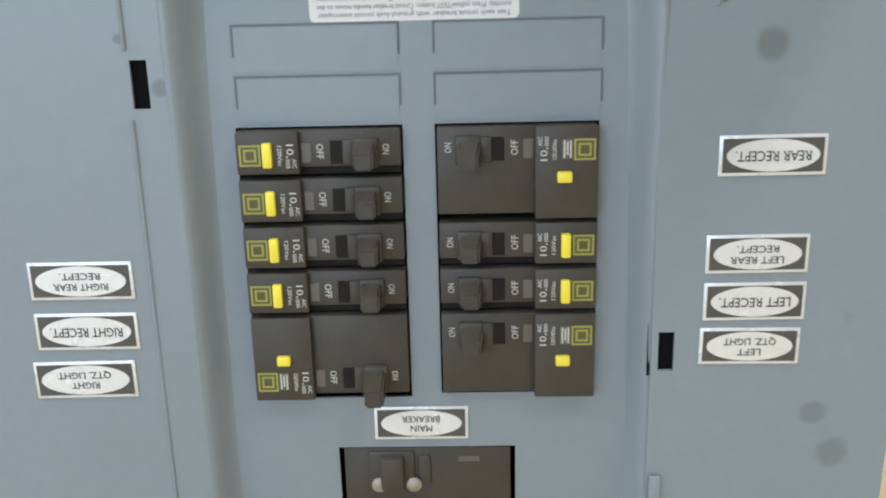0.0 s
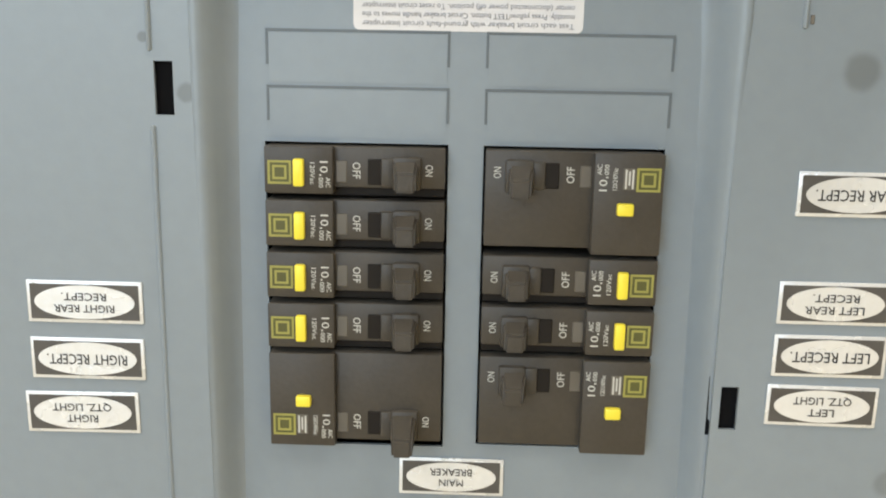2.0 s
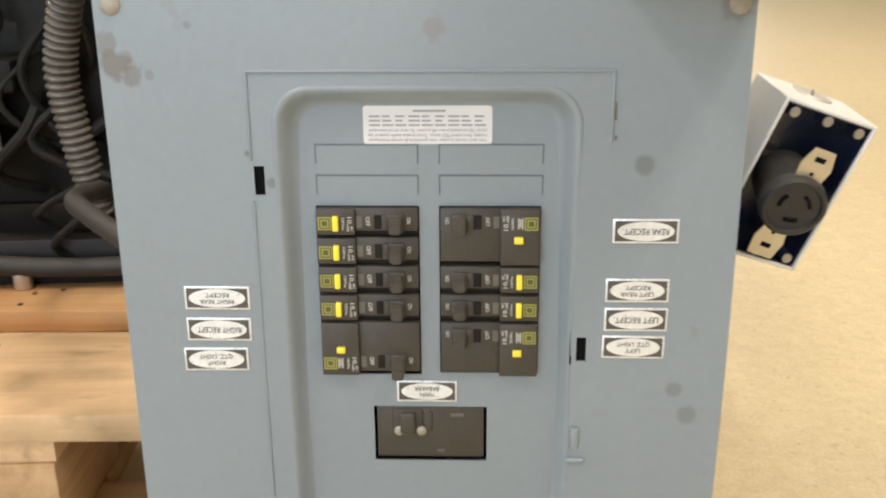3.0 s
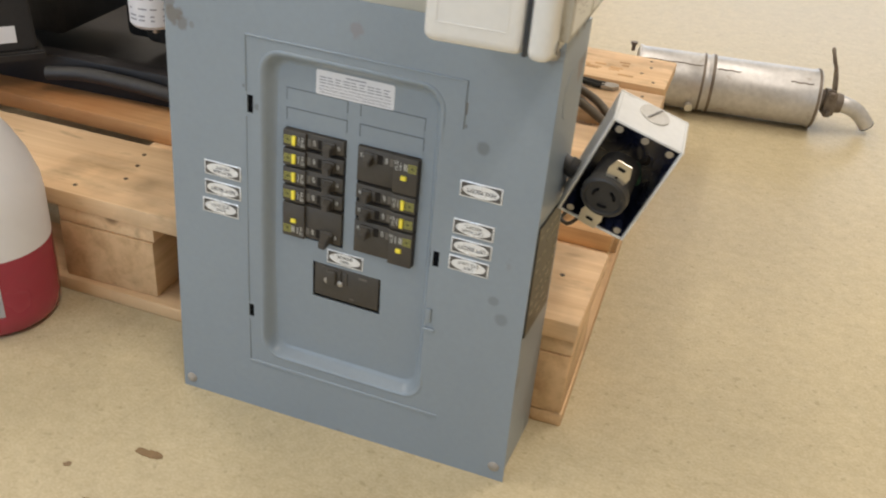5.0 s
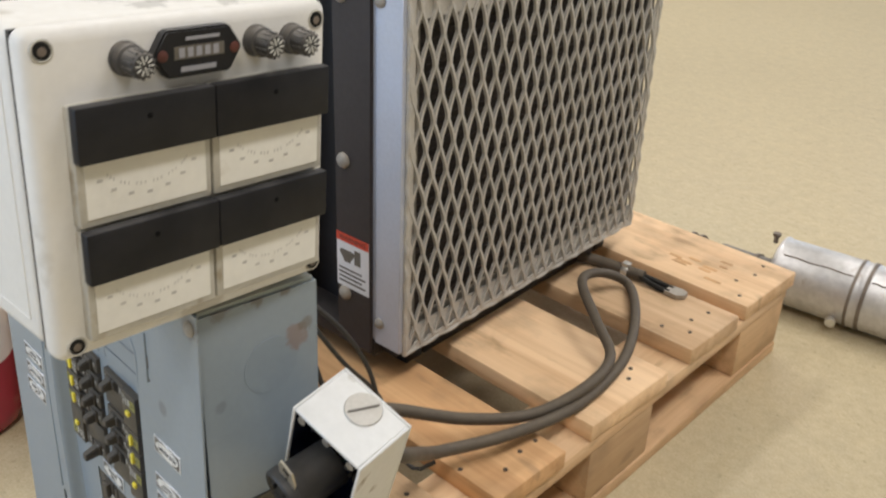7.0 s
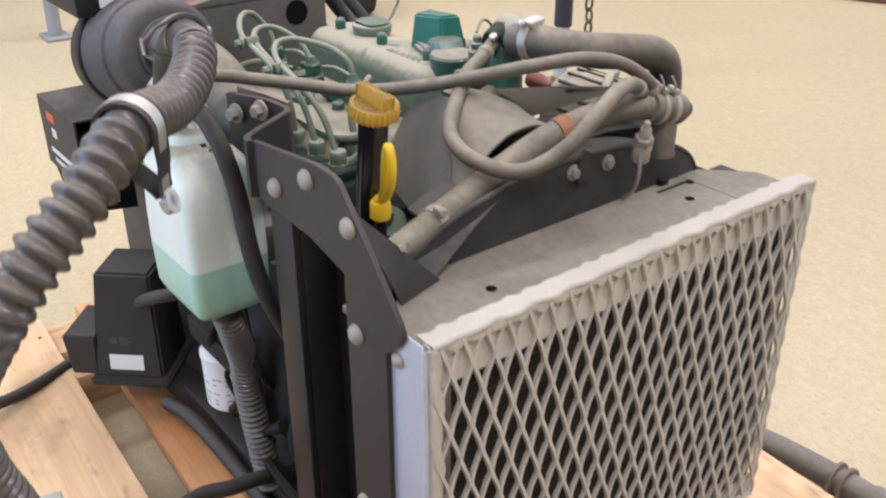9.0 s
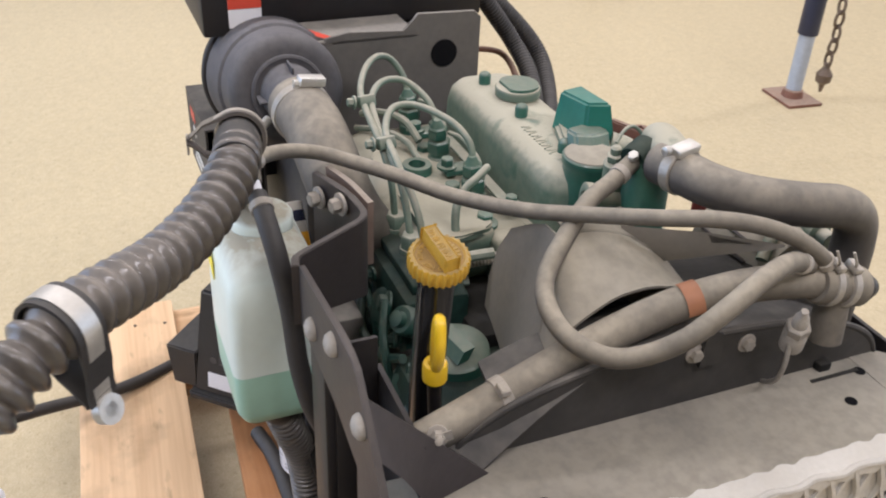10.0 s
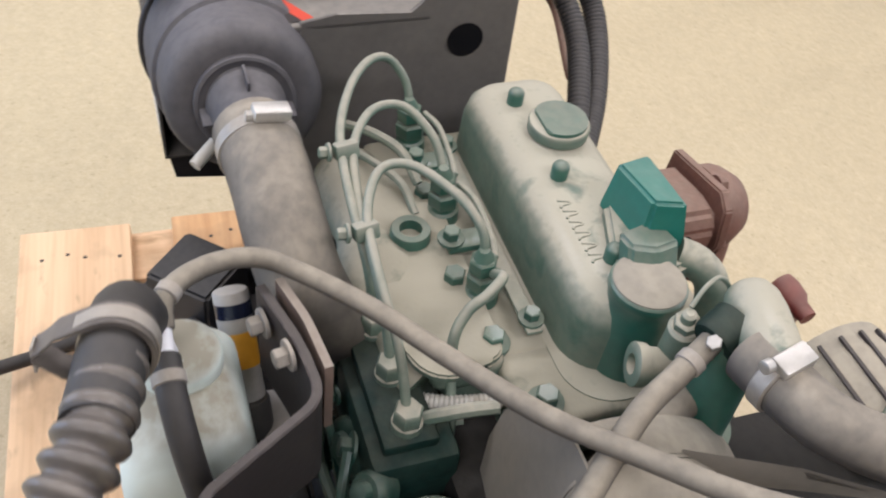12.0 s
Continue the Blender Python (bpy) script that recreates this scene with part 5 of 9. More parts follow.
# x along the short edge, y into the box, z back up along the long edge
rb = thing("receptacle_box", "white metal outlet box hanging open with a black locking receptacle", "outlet box", RBM)
BW, BL, BDp = 0.069, 0.113, 0.054
t = 0.0026
for nm, q in (("back_wall", (0, BW, BDp - t, BDp, -BL, 0)), ("side_wall", (0, t, 0, BDp - t, -BL, 0)), ("side_wall", (BW - t, BW, 0, BDp - t, -BL, 0)), ("top_wall", (t, BW - t, 0, BDp - t, -t, 0)), ("bottom_wall", (t, BW - t, 0, BDp - t, -BL, -BL + t))):
    b = B()
    box(b, *q, 0.0008, 1)
    part(nm, b, M_BOXWHITE, rb)
b = B()
e = 0.0003
box(b, t, BW - t, BDp - t - 0.001, BDp - t - e, -BL + t, -t)
box(b, t + e, t + 0.001, 0.0015, BDp - t - 0.001, -BL + t, -t)
box(b, BW - t - 0.001, BW - t - e, 0.0015, BDp - t - 0.001, -BL + t, -t)
box(b, t + 0.001, BW - t - 0.001, 0.0015, BDp - t - 0.001, -t - 0.001, -t - e)
box(b, t + 0.001, BW - t - 0.001, 0.0015, BDp - t - 0.001, -BL + t + e, -BL + t + 0.001)
part("lining", b, M_NAVY, rb, "dark blue enamelled inside", kind="stuff")
for x, z in ((0.010, -0.008), (BW / 2, -0.007), (BW - 0.010, -0.008), (0.010, -BL + 0.008), (BW - 0.010, -BL + 0.008), (BW / 2, -BL + 0.007)):
    b = B()
    lathe(b, (x, 0.001, z), (0, 1, 0), [(0, 0.0040), (0.012, 0.0040), (0.012, 0.0022), (0.001, 0.0022)], 14)
    part("screw_lug", b, M_NAVY, rb)
    b = B()
    lathe(b, (x, 0.0003, z), (0, 1, 0), [(0, 0.0034), (0.0008, 0.0036), (0.0008, 0.0020), (0.0002, 0.0020)], 16)
    part("lug_rim", b, M_STEEL, rb, "bare metal rim of the screw lug")
b = B()
lathe(b, (BW / 2 + 0.001, 0.037, -0.0005), (0, 0, 1), [(0, 0.0145), (0.0012, 0.0145), (0.0018, 0.0138)], 30)
plug = part("hub_plug", b, M_ZINC, rb, "slotted zinc hub plug")
b = B()
box(b, -0.012, 0.012, -0.0008, 0.0008, 0.0012, 0.0021, 0, 1, Matrix.Translation((BW / 2 + 0.001, 0.037, 0)) @ pose(0, 0, 0, 0, 0, 62))
part("plug_slot", b, M_GREYWIN, plug)
tilt = Matrix.Translation((0.027, -0.021, -0.060)) @ pose(0, 0, 0, 8, 0, -8)
b = B()
lathe(b, (0, 0.040, 0), (0, -1, 0), [(0, 0.019), (0.036, 0.020), (0.038, 0.0215), (0.046, 0.0210), (0.0475, 0.0195), (0.0475, 0.0175), (0.0455, 0.0165), (0.0455, 0.001)], 32)
moved(b, tilt)
rc = part("receptacle", b, M_BLACKPL, rb, "black locking receptacle")
b = B()
for k in range(3):
    a0 = radians(120 * k + 20)
    pts = []
    for i in range(7):
        a = a0 + radians(52) * i / 6
        pts.append((0.0098 * math.cos(a), -0.0062, 0.0098 * math.sin(a)))
    tube(b, pts, 0.0013, 10, 6)
moved(b, tilt)
part("blade_slot", b, M_BLACKHOLE, rc)
for s in (1, -1):
    za, zb = (0.0165, 0.041) if s > 0 else (-0.043, -0.0165)
    b = B()
    slab(b, [(-0.0085, -0.001, za), (0.0085, -0.001, za), (0.0105, -0.001, (za + zb) / 2), (0.007, -0.001, zb), (-0.007, -0.001, zb), (-0.0105, -0.001, (za + zb) / 2)], (0, 0.0014, 0))
    moved(b, tilt)
    sp = part("strap", b, M_BRASS, rc, "plated mounting strap")
    b = B()
    box(b, -0.0035, 0.0035, -0.0016, -0.0009, s * 0.034 - 0.0018, s * 0.034 + 0.0018, 0.0004, 1)
    moved(b, tilt)
    part("strap_slot", b, M_BLACKHOLE, rc)
    b = B()
    lathe(b, (0, -0.0009, s * 0.0235), (0, -1, 0), [(0, 0.0014), (0.0005, 0.0014)], 10)
    moved(b, tilt)
    part("strap_hole", b, M_BLACKHOLE, rc)
for k, (mt, nm) in enumerate(((M_GREENC, "green_wire"), (M_PAPER, "white_wire"), (M_RUBBERD, "black_wire"))):
    b = B()
    tube(b, [(0.034 + 0.006 * k, 0.024, -0.058 - 0.004 * k), (0.046, 0.034, -0.050 - 0.010 * k), (0.056 - 0.004 * k, 0.030, -0.066 - 0.006 * k), (0.052, 0.044, -0.080)], 0.0018, 24, 8)
    part(nm, b, mt, rb)
b = B()
lathe(b, (0.002, 0.030, -0.085), (-1, 0, 0.2), [(0, 0.010), (0.010, 0.010), (0.012, 0.008), (0.022, 0.008)], 16)
part("cable_clamp", b, M_BLACKPL, rb)

# ---- heavy cable looped over the pallet ----
b = B()
tube(b, [(0.447, 0.132, 0.345), (0.45, 0.153, 0.329), (0.393, 0.224, 0.255), (0.351, 0.297, 0.192), (0.363, 0.391, 0.172), (0.365, 0.502, 0.156), (0.345, 0.616, 0.156), (0.294, 0.713, 0.16), (0.23, 0.784, 0.157), (0.212, 0.739, 0.184), (0.219, 0.686, 0.193), (0.287, 0.632, 0.184), (0.337, 0.60, 0.168), (0.358, 0.53, 0.168), (0.35, 0.441, 0.166), (0.327, 0.357, 0.188), (0.303, 0.276, 0.227), (0.285, 0.20, 0.262), (0.275, 0.135, 0.29)], 0.0068, 150, 12)
solo("power_cable", b, M_CABLE, "thick grey-brown jacketed cable looped over the pallet boards", "cable")
for k, pts in enumerate(([(0.372, 0.112, 0.46), (0.37, 0.16, 0.40), (0.355, 0.20, 0.33), (0.345, 0.22, 0.25), (0.37, 0.205, 0.215), (0.405, 0.165, 0.27)], [(0.365, 0.113, 0.45), (0.35, 0.17, 0.36), (0.33, 0.23, 0.28), (0.322, 0.25, 0.215), (0.345, 0.262, 0.185), (0.352, 0.285, 0.185)], [(0.355, 0.113, 0.44), (0.33, 0.16, 0.34), (0.32, 0.18, 0.26), (0.33, 0.17, 0.19), (0.35, 0.15, 0.175)])):
    b = B()
    tube(b, pts, 0.0022, 40, 8)
    solo("loose_wire", b, M_RUBBERD, "thin black loose wire drooping beside the panel", "wire", group="loose wires")

# ---- jug of red wash ----
jug = thing("wash_jug", "translucent plastic jug part full of red wash, standing on the floor", "jug", Matrix.Translation((-0.288, 0.018, 0)))
prof = [(0.0, 0.055), (0.003, 0.064), (0.012, 0.0715), (0.03, 0.0735), (0.108, 0.0735)]
b = B()
lathe(b, (0, 0, 0.0), (0, 0, 1), prof, 48)
part("red_liquid", b, M_REDLIQ, jug, "red liquid seen through the wall")
b = B()
lathe(b, (0, 0, 0.1081), (0, 0, 1), [(0, 0.0735), (0.055, 0.0735), (0.075, 0.0715), (0.105, 0.062), (0.135, 0.047), (0.158, 0.032), (0.170, 0.0245), (0.176, 0.0225), (0.180, 0.0225), (0.182, 0.0245), (0.185, 0.0245), (0.187, 0.0215), (0.196, 0.0215), (0.198, 0.0235), (0.201, 0.0235), (0.203, 0.020), (0.208, 0.020)], 48)
part("wall", b, M_JUG, jug)
b = B()
n = 16
R0 = 0.0742
rows = []
for z in (0.035, 0.142):
    rows.append([(R0 * math.cos(a), R0 * math.sin(a), z) for a in [radians(-150 + 112 * i / n) for i in range(n + 1)]])
A = [[b.verts.new(p) for p in r] for r in rows]
for i in range(n):
    b.faces.new((A[0][i], A[0][i + 1], A[1][i + 1], A[1][i]))
bmesh.ops.solidify(b, geom=b.faces[:], thickness=0.0004)
lb = part("label", b, M_PAPER, jug, "white paper label")
for z, h, a0, a1, mt in ((0.118, 0.011, -92, -52, M_INK), (0.098, 0.008, -95, -47, M_GREYINK), (0.084, 0.003, -100, -45, M_GREYINK), (0.074, 0.003, -100, -50, M_GREYINK), (0.052, 0.010, -74, -48, M_GREYINK)):
    b = B()
    rows = [[((R0 + 0.0008) * math.cos(a), (R0 + 0.0008) * math.sin(a), zz) for a in [radians(a0 + (a1 - a0) * i / 10) for i in range(11)]] for zz in (z, z + h)]
    A = [[b.verts.new(p) for p in r] for r in rows]
    for i in range(10):
        b.faces.new((A[0][i], A[0][i + 1], A[1][i + 1], A[1][i]))
    bmesh.ops.solidify(b, geom=b.faces[:], thickness=0.0003)
    part("label_bar", b, mt, lb)

# ---- muffler on the floor ----
mdir = V((0.366, 0.058, 0)).normalized()
MUM = Matrix.Translation((0.2695, 1.183, 0.0595)) @ Matrix.Rotation(math.atan2(mdir.y, mdir.x), 4, "Z")
mu = thing("muffler", "dull silver exhaust muffler lying on the floor behind the pallet", "muffler", MUM)
ML = 0.360
b = B()
lathe(b, (0, 0, 0), (1, 0, 0), [(-0.004, 0.012), (-0.002, 0.046), (0.002, 0.0548), (0.006, 0.0556), (0.010, 0.0535), (0.10, 0.0538), (0.128, 0.0535), (0.131, 0.0552), (0.135, 0.0552), (0.138, 0.0535), (0.146, 0.0535), (0.149, 0.0552), (0.153, 0.0552), (0.156, 0.0535), (ML - 0.012, 0.0538), (ML - 0.008, 0.0552), (ML - 0.002, 0.0556), (ML + 0.002, 0.054), (ML + 0.003, 0.044), (ML + 0.001, 0.012)], 48)
part("shell", moved(b, Matrix.Diagonal((1, 1.06, 1.06, 1))), M_MUFFLER, mu)
b = B()
for x, r, w in ((0.1305, 0.0556, 0.0060), (0.1490, 0.0556, 0.0070), (ML - 0.006, 0.0562, 0.0060)):
    lathe(b, (x, 0, 0), (1, 0, 0), [(0, r - 0.0015), (0.0008, r), (w - 0.0008, r), (w, r - 0.0015)], 48)
for xa, xb, a in ((0.015, 0.126, 53), (0.158, 0.20, 51), (0.30, ML - 0.02, 46)):
    for i in range(14):
        x = xa + (xb - xa) * i / 13
        aa = radians(a + 0.8 * math.sin(i))
        lathe(b, (x, 0.0532 * math.cos(aa) * -1, 0.0532 * math.sin(aa)), (1, 0, 0), [(0, 0.0012), (0.004, 0.0016), ((xb - xa) / 12, 0.0012)], 6)
part("weld_seam", moved(b, Matrix.Diagonal((1, 1.06, 1.06, 1))), M_MUFRUST, mu, "burnt weld seams", kind="stuff")
b = B()
lathe(b, (0.114, -0.047, -0.034), (0.2, -1, -0.2), [(-0.006, 0.006), (0.006, 0.006), (0.007, 0.0085), (0.014, 0.0085)], 12)
part("drain_plug", b, M_ZINC, mu)
Mi = MUM.inverted()
inlet = [Mi @ V(p) for p in ((0.268, 1.183, 0.046), (0.21, 1.184, 0.040), (0.115, 1.186, 0.034), (0.0, 1.172, 0.030), (-0.12, 1.140, 0.028), (-0.26, 1.10, 0.027))]
b = B()
tube(b, inlet, lambda q, L: 0.0255 if q < 0.11 else 0.0215, 60, 18)
part("inlet_pipe", b, M_DUSTPLATE, mu, "dusty dark inlet pipe")
b = B()
ln, _ = spline(inlet, 60)
for k in (4, 17, 19):
    d = (ln[k + 1] - ln[k - 1]).normalized()
    lathe(b, ln[k] - d * 0.004, d, [(0, 0.0255), (0.001, 0.0285), (0.007, 0.0285), (0.008, 0.0255)], 20)
part("inlet_collar", b, M_MUFRUST, mu, kind="stuff")
b = B()
lathe(b, (-0.012, 0, 0.046), (0, 0, 1), [(0, 0.004), (0.012, 0.004), (0.013, 0.007), (0.018, 0.007)], 12)
part("stud", b, M_MUFRUST, mu)
b = B()
lathe(b, (ML - 0.004, 0, 0), (1, 0, -0.05), [(0, 0.024), (0.006, 0.0235), (0.010, 0.0215), (0.050, 0.0200), (0.056, 0.0185)], 24)
part("outlet_stub", b, M_MUFRUST, mu, "scorched outlet stub")
b = B()
tube(b, [(ML + 0.040, 0, -0.002), (ML + 0.062, 0.000, -0.005), (ML + 0.084, 0.002, -0.014), (ML + 0.101, 0.004, -0.029), (ML + 0.113, 0.006, -0.043)], lambda q, L: 0.0172 - 0.0025 * q / L, 30, 20)
part("tail_pipe", b, M_MUFFLER, mu)
b = B()
lathe(b, (ML + 0.1125, 0.0059, -0.0424), (0.64, 0.1, -0.74), [(0, 0.0150), (0.0016, 0.0150), (0.0016, 0.0128)], 20)
part("tail_pipe_mouth", b, M_BLACKHOLE, mu)
b = B()
lathe(b, (ML + 0.016, 0, -0.001), (1, 0, -0.05), [(0, 0.0225), (0.001, 0.0250), (0.017, 0.0250), (0.018, 0.0225)], 24)
for zz in (-0.017, 0.021):
    bolt(b, (ML + 0.025, -0.022, zz), (0, -1, 0), 0.0065, 0.014)
box(b, ML + 0.015, ML + 0.037, -0.029, -0.020, -0.022, 0.026, 0.003, 2)
part("saddle_clamp", b, M_MUFRUST, mu, "rusty saddle clamp with two nuts")
b = B()
slab(b, [(ML + 0.030, y, z) for y, z in ((-0.016, 0.018), (-0.021, 0.034), (-0.019, 0.058), (-0.008, 0.072), (0.006, 0.074), (0.016, 0.060), (0.018, 0.034), (0.014, 0.018))], (0.0045, 0, 0))
for v in b.verts:
    v.co.x -= 0.22 * max(v.co.z - 0.03, 0)
bmesh.ops.bevel(b, geom=b.edges[:], offset=0.001, segments=1, affect="EDGES")
hg = part("hanger_bracket", b, M_MUFRUST, mu, "rusty hanger bracket")
b = B()
tube(b, [(ML + 0.022, -0.012, 0.066), (ML + 0.014, -0.016, 0.088), (ML + 0.008, -0.006, 0.104), (ML + 0.012, 0.008, 0.100), (ML + 0.020, 0.010, 0.074)], 0.0034, 30, 8)
part("hanger_loop", b, M_MUFRUST, hg)

# ---- far things in the hall ----
post = thing("jack_stand_post", "navy steel post with a worn sleeve and rusty foot plate", "post", Matrix.Translation((-1.745, 2.148, 0)))
b = B()
box(b, -0.075, 0.075, -0.06, 0.06, 0, 0.010, 0.003)
part("foot_plate", b, M_RUST, post)
b = B()
rod(b, (0, 0, 0.010), (0, 0, 0.21), 0.024, 20)
part("sleeve", b, M_GREYPOST, post, "worn grey sleeve")
b = B()
rod(b, (0, 0, 0.21), (0.0, 0.0, 1.25), 0.031, 20, 0.002)
part("tube", b, M_BLUEPOST, post)
b = B()
lathe(b, (0, 0, 0.010), (0, 0, 1), [(0, 0.034), (0.02, 0.030), (0.024, 0.025)], 16)
part("weld_collar", b, M_RUST, post)
leg = thing("stand_leg", "plain grey steel leg of a stand on a small foot", "stand leg", Matrix.Translation((-3.37, 0.80, 0)))
b = B()
rod(b, (0, 0, 0.012), (-0.05, 0.03, 0.9), 0.028, 16)
part("tube", b, M_FARGREY, leg)
b = B()
box(b, -0.07, 0.07, -0.05, 0.05, 0, 0.012, 0.003)
part("foot", b, M_FARGREY, leg)
tyre = thing("cart_wheel", "dark rubber wheel of a cart on the far floor", "wheel", Matrix.Translation((-3.03, 2.05, 0.17)))
b = B()
lathe(b, (0, -0.05, 0), (0.3, 1, 0), [(0, 0.12), (0.01, 0.155), (0.03, 0.17), (0.07, 0.17), (0.09, 0.155), (0.10, 0.12)], 36)
part("tyre", b, M_TYRE, tyre)
b = B()
lathe(b, (-0.002, -0.056, 0), (0.3, 1, 0), [(0, 0.09), (0.004, 0.10), (0.02, 0.11), (0.10, 0.11), (0.112, 0.09)], 24)
part("rim", b, M_BLUEPOST, tyre)
b = B()
tube(b, [(-2.873, 2.002, 0.007), (-2.845, 2.06, 0.007), (-2.835, 2.085, 0.012), (-2.805, 2.096, 0.06), (-2.760, 2.085, 0.12), (-2.80, 2.04, 0.17), (-2.93, 2.03, 0.18)], 0.006, 40, 8)
solo("bent_strap", b, M_FARGREY, "thin bent strap hanging from the cart wheel to the floor", "strap", Matrix())
b = B()
box(b, -0.19, 0.19, -0.06, 0.06, 0.0, 0.07, 0.006, 2)
solo("timber_block", b, M_RUSTCAST, "dark reddish timber block lying on the far floor", "block", Matrix.Translation((-1.93, 4.23, 0)) @ pose(0, 0, 0, 0, 0, 25))

# ---- engine set: x runs out of the radiator, y along its face, z up ----
G = Matrix.Translation((0.194, 0.382, 0)) @ pose(0, 0, 0, 0, 0, 5.25)
GY = 0.513          # width of the radiator guard
GZ0, GZ1 = 0.192, 0.628

# radiator with its frame
rad = thing("radiator", "dust-covered black-framed engine radiator on the pallet", "radiator", G)
b = B()
box(b, -0.055, -0.016, 0.028, GY - 0.02, 0.225, 0.585)
core = part("core", b, M_CORE, rad)
b = B()
for k in range(40):
    z = 0.228 + 0.0089 * k
    box(b, -0.0165, -0.0140, 0.03, GY - 0.022, z, z + 0.0022)
part("fin", b, M_CORE, core, kind="stuff")
b = B()
x0, x1 = -0.013, -0.009
box(b, x0, x1, 0.0, GY, 0.580, 0.612)
box(b, x0, x1, 0.0, GY, GZ0 + 0.006, 0.228)
box(b, x0, x1, 0.0, 0.026, 0.228, 0.580)
box(b, x0, x1, GY - 0.02, GY, 0.228, 0.580)
part("face_frame", b, M_TAN, rad)
b = B()
box(b, -0.118, -0.006, -0.006, 0.440, 0.606, 0.6125, 0.001)
slab(b, [(-0.006, 0.440, 0.606), (-0.006, GY + 0.004, 0.606), (-0.070, GY + 0.004, 0.606), (-0.118, 0.470, 0.606), (-0.118, 0.440, 0.606)], (0, 0, 0.0065))
topp = part("top_tank", b, M_TANK, rad, "dust-laden flat top plate")
for x, y in ((-0.060, 0.112), (-0.0717, 0.400), (-0.10, 0.435)):
    b = B()
    rod(b, (x, y, 0.6110), (x, y, 0.6130), 0.0052, 14)
    part("hole", b, M_BLACKHOLE, topp)
b = B()
box(b, -0.1040, -0.1005, 0.385, 0.435, 0.6120, 0.6134)
box(b, -0.122, -0.110, 0.40, 0.413, 0.606, 0.620, 0.002)
part("slot", b, M_DARKENG, topp)
b = B()
box(b, -0.118, -0.018, GY - 0.02, GY + 0.004, 0.19, 0.606)
box(b, -0.118, -0.018, 0.004, GY, 0.178, 0.222)
part("side_channel", b, M_FRAMECLEAN, rad)
b = B()
box(b, -0.270, -0.1185, GY - 0.001, GY + 0.004, 0.562, 0.594, 0.001)
part("rear_arm", b, M_FRAMECLEAN, rad, "black arm running back from the side channel")

# expanded metal guard
guard = thing("radiator_guard", "dusty expanded metal guard over the radiator face", "guard", G)
b = B()
NX, NZ = 22, 7
px, pz = GY / NX, (GZ1 - GZ0) / NZ
rnd = random.Random(17)
for i in range(2 * NX + 1):
    y0 = px * 0.5 * i
    bend = rnd.uniform(-0.0005, 0.0005)
    prev = None
    for k in range(NZ * 12 + 1):
        u = k / 12
        tri = abs(((u + (0.5 if i % 2 else 0.0)) % 1.0) * 2 - 1)
        tri = 0.72 * tri + 0.28 * tri * tri * (3 - 2 * tri)
        y = min(max(y0 + (tri - 0.5) * px * 0.47 + bend, 0.001), GY - 0.001)
        x, z = 0.0014 * math.sin(2 * math.pi * u + math.pi * (i % 2)), GZ0 + pz * u
        ring = [b.verts.new(q) for q in ((x - 0.0020, y - 0.0021, z), (x - 0.0020, y + 0.0021, z), (x + 0.0018, y + 0.0017, z), (x + 0.0018, y - 0.0017, z))]
        if prev:
            for a in range(4):
                b.faces.new((prev[a], prev[(a + 1) % 4], ring[(a + 1) % 4], ring[a]))
        prev = ring
part("mesh_face", b, M_GUARD, guard)
# folded edges of the mesh: dusty flattened rims with a wavy edge
def wavy(b, p0, p1, inward, width, amp, n, thick, phase=0.0):
    """A flat rim from p0 to p1, its inner edge rising and falling once a mesh."""
    p0, p1, inward = V(p0), V(p1), V(inward).normalized()
    m = n * 8
    rows = []
    for i in range(m + 1):
        f = i / m
        p = p0.lerp(p1, f)
        o = amp * 0.25 * math.sin(2 * math.pi * n * f + phase + 1.2) + rnd.uniform(-0.0004, 0.0004)
        e = width + amp * math.cos(2 * math.pi * n * f + phase) * (0.7 + 0.5 * math.sin(f * 37)) + rnd.uniform(-0.0003, 0.0003)
        rows.append([p - inward * o * 0.6, p + inward * width * 0.5, p + inward * e])
    sheet(b, rows, thick)


for nm, p0, p1, inn, w, a, n, th in (
        ("top_fold", (0.002, 0, GZ1 + 0.001), (0.002, GY, GZ1 + 0.001), (-1, 0, 0.06), 0.021, 0.0016, NX, (0, 0, -0.0022)),
        ("bottom_fold", (0.002, 0, GZ0 - 0.001), (0.002, GY, GZ0 - 0.001), (-1, 0, 0), 0.018, 0.0030, NX, (0, 0, 0.0022)),
        ("edge_fold", (0.0015, -0.001, GZ0), (0.0015, -0.001, GZ1), (0, 1, 0), 0.0100, 0.0030, NZ, (-0.0022, 0, 0)),
        ("edge_fold", (0.0015, GY + 0.001, GZ0), (0.0015, GY + 0.001, GZ1), (0, -1, 0), 0.0085, 0.0030, NZ, (-0.0022, 0, 0)),
        ("return_fold", (0.001, -0.0015, GZ0), (0.001, -0.0015, GZ1), (-1, 0, 0), 0.010, 0.0025, NZ, (0, 0.002, 0)),
        ("lip_fold", (0.0018, 0, GZ1), (0.0018, GY, GZ1), (0, 0, -1), 0.008, 0.0030, NX, (-0.0022, 0, 0)),
        ("lip_fold", (0.0018, 0, GZ0), (0.0018, GY, GZ0), (0, 0, 1), 0.008, 0.0030, NX, (-0.0022, 0, 0))):
    b = B()
    wavy(b, p0, p1, inn, w, a, n, th)
    part(nm, b, M_GUARD, guard)
b = B()
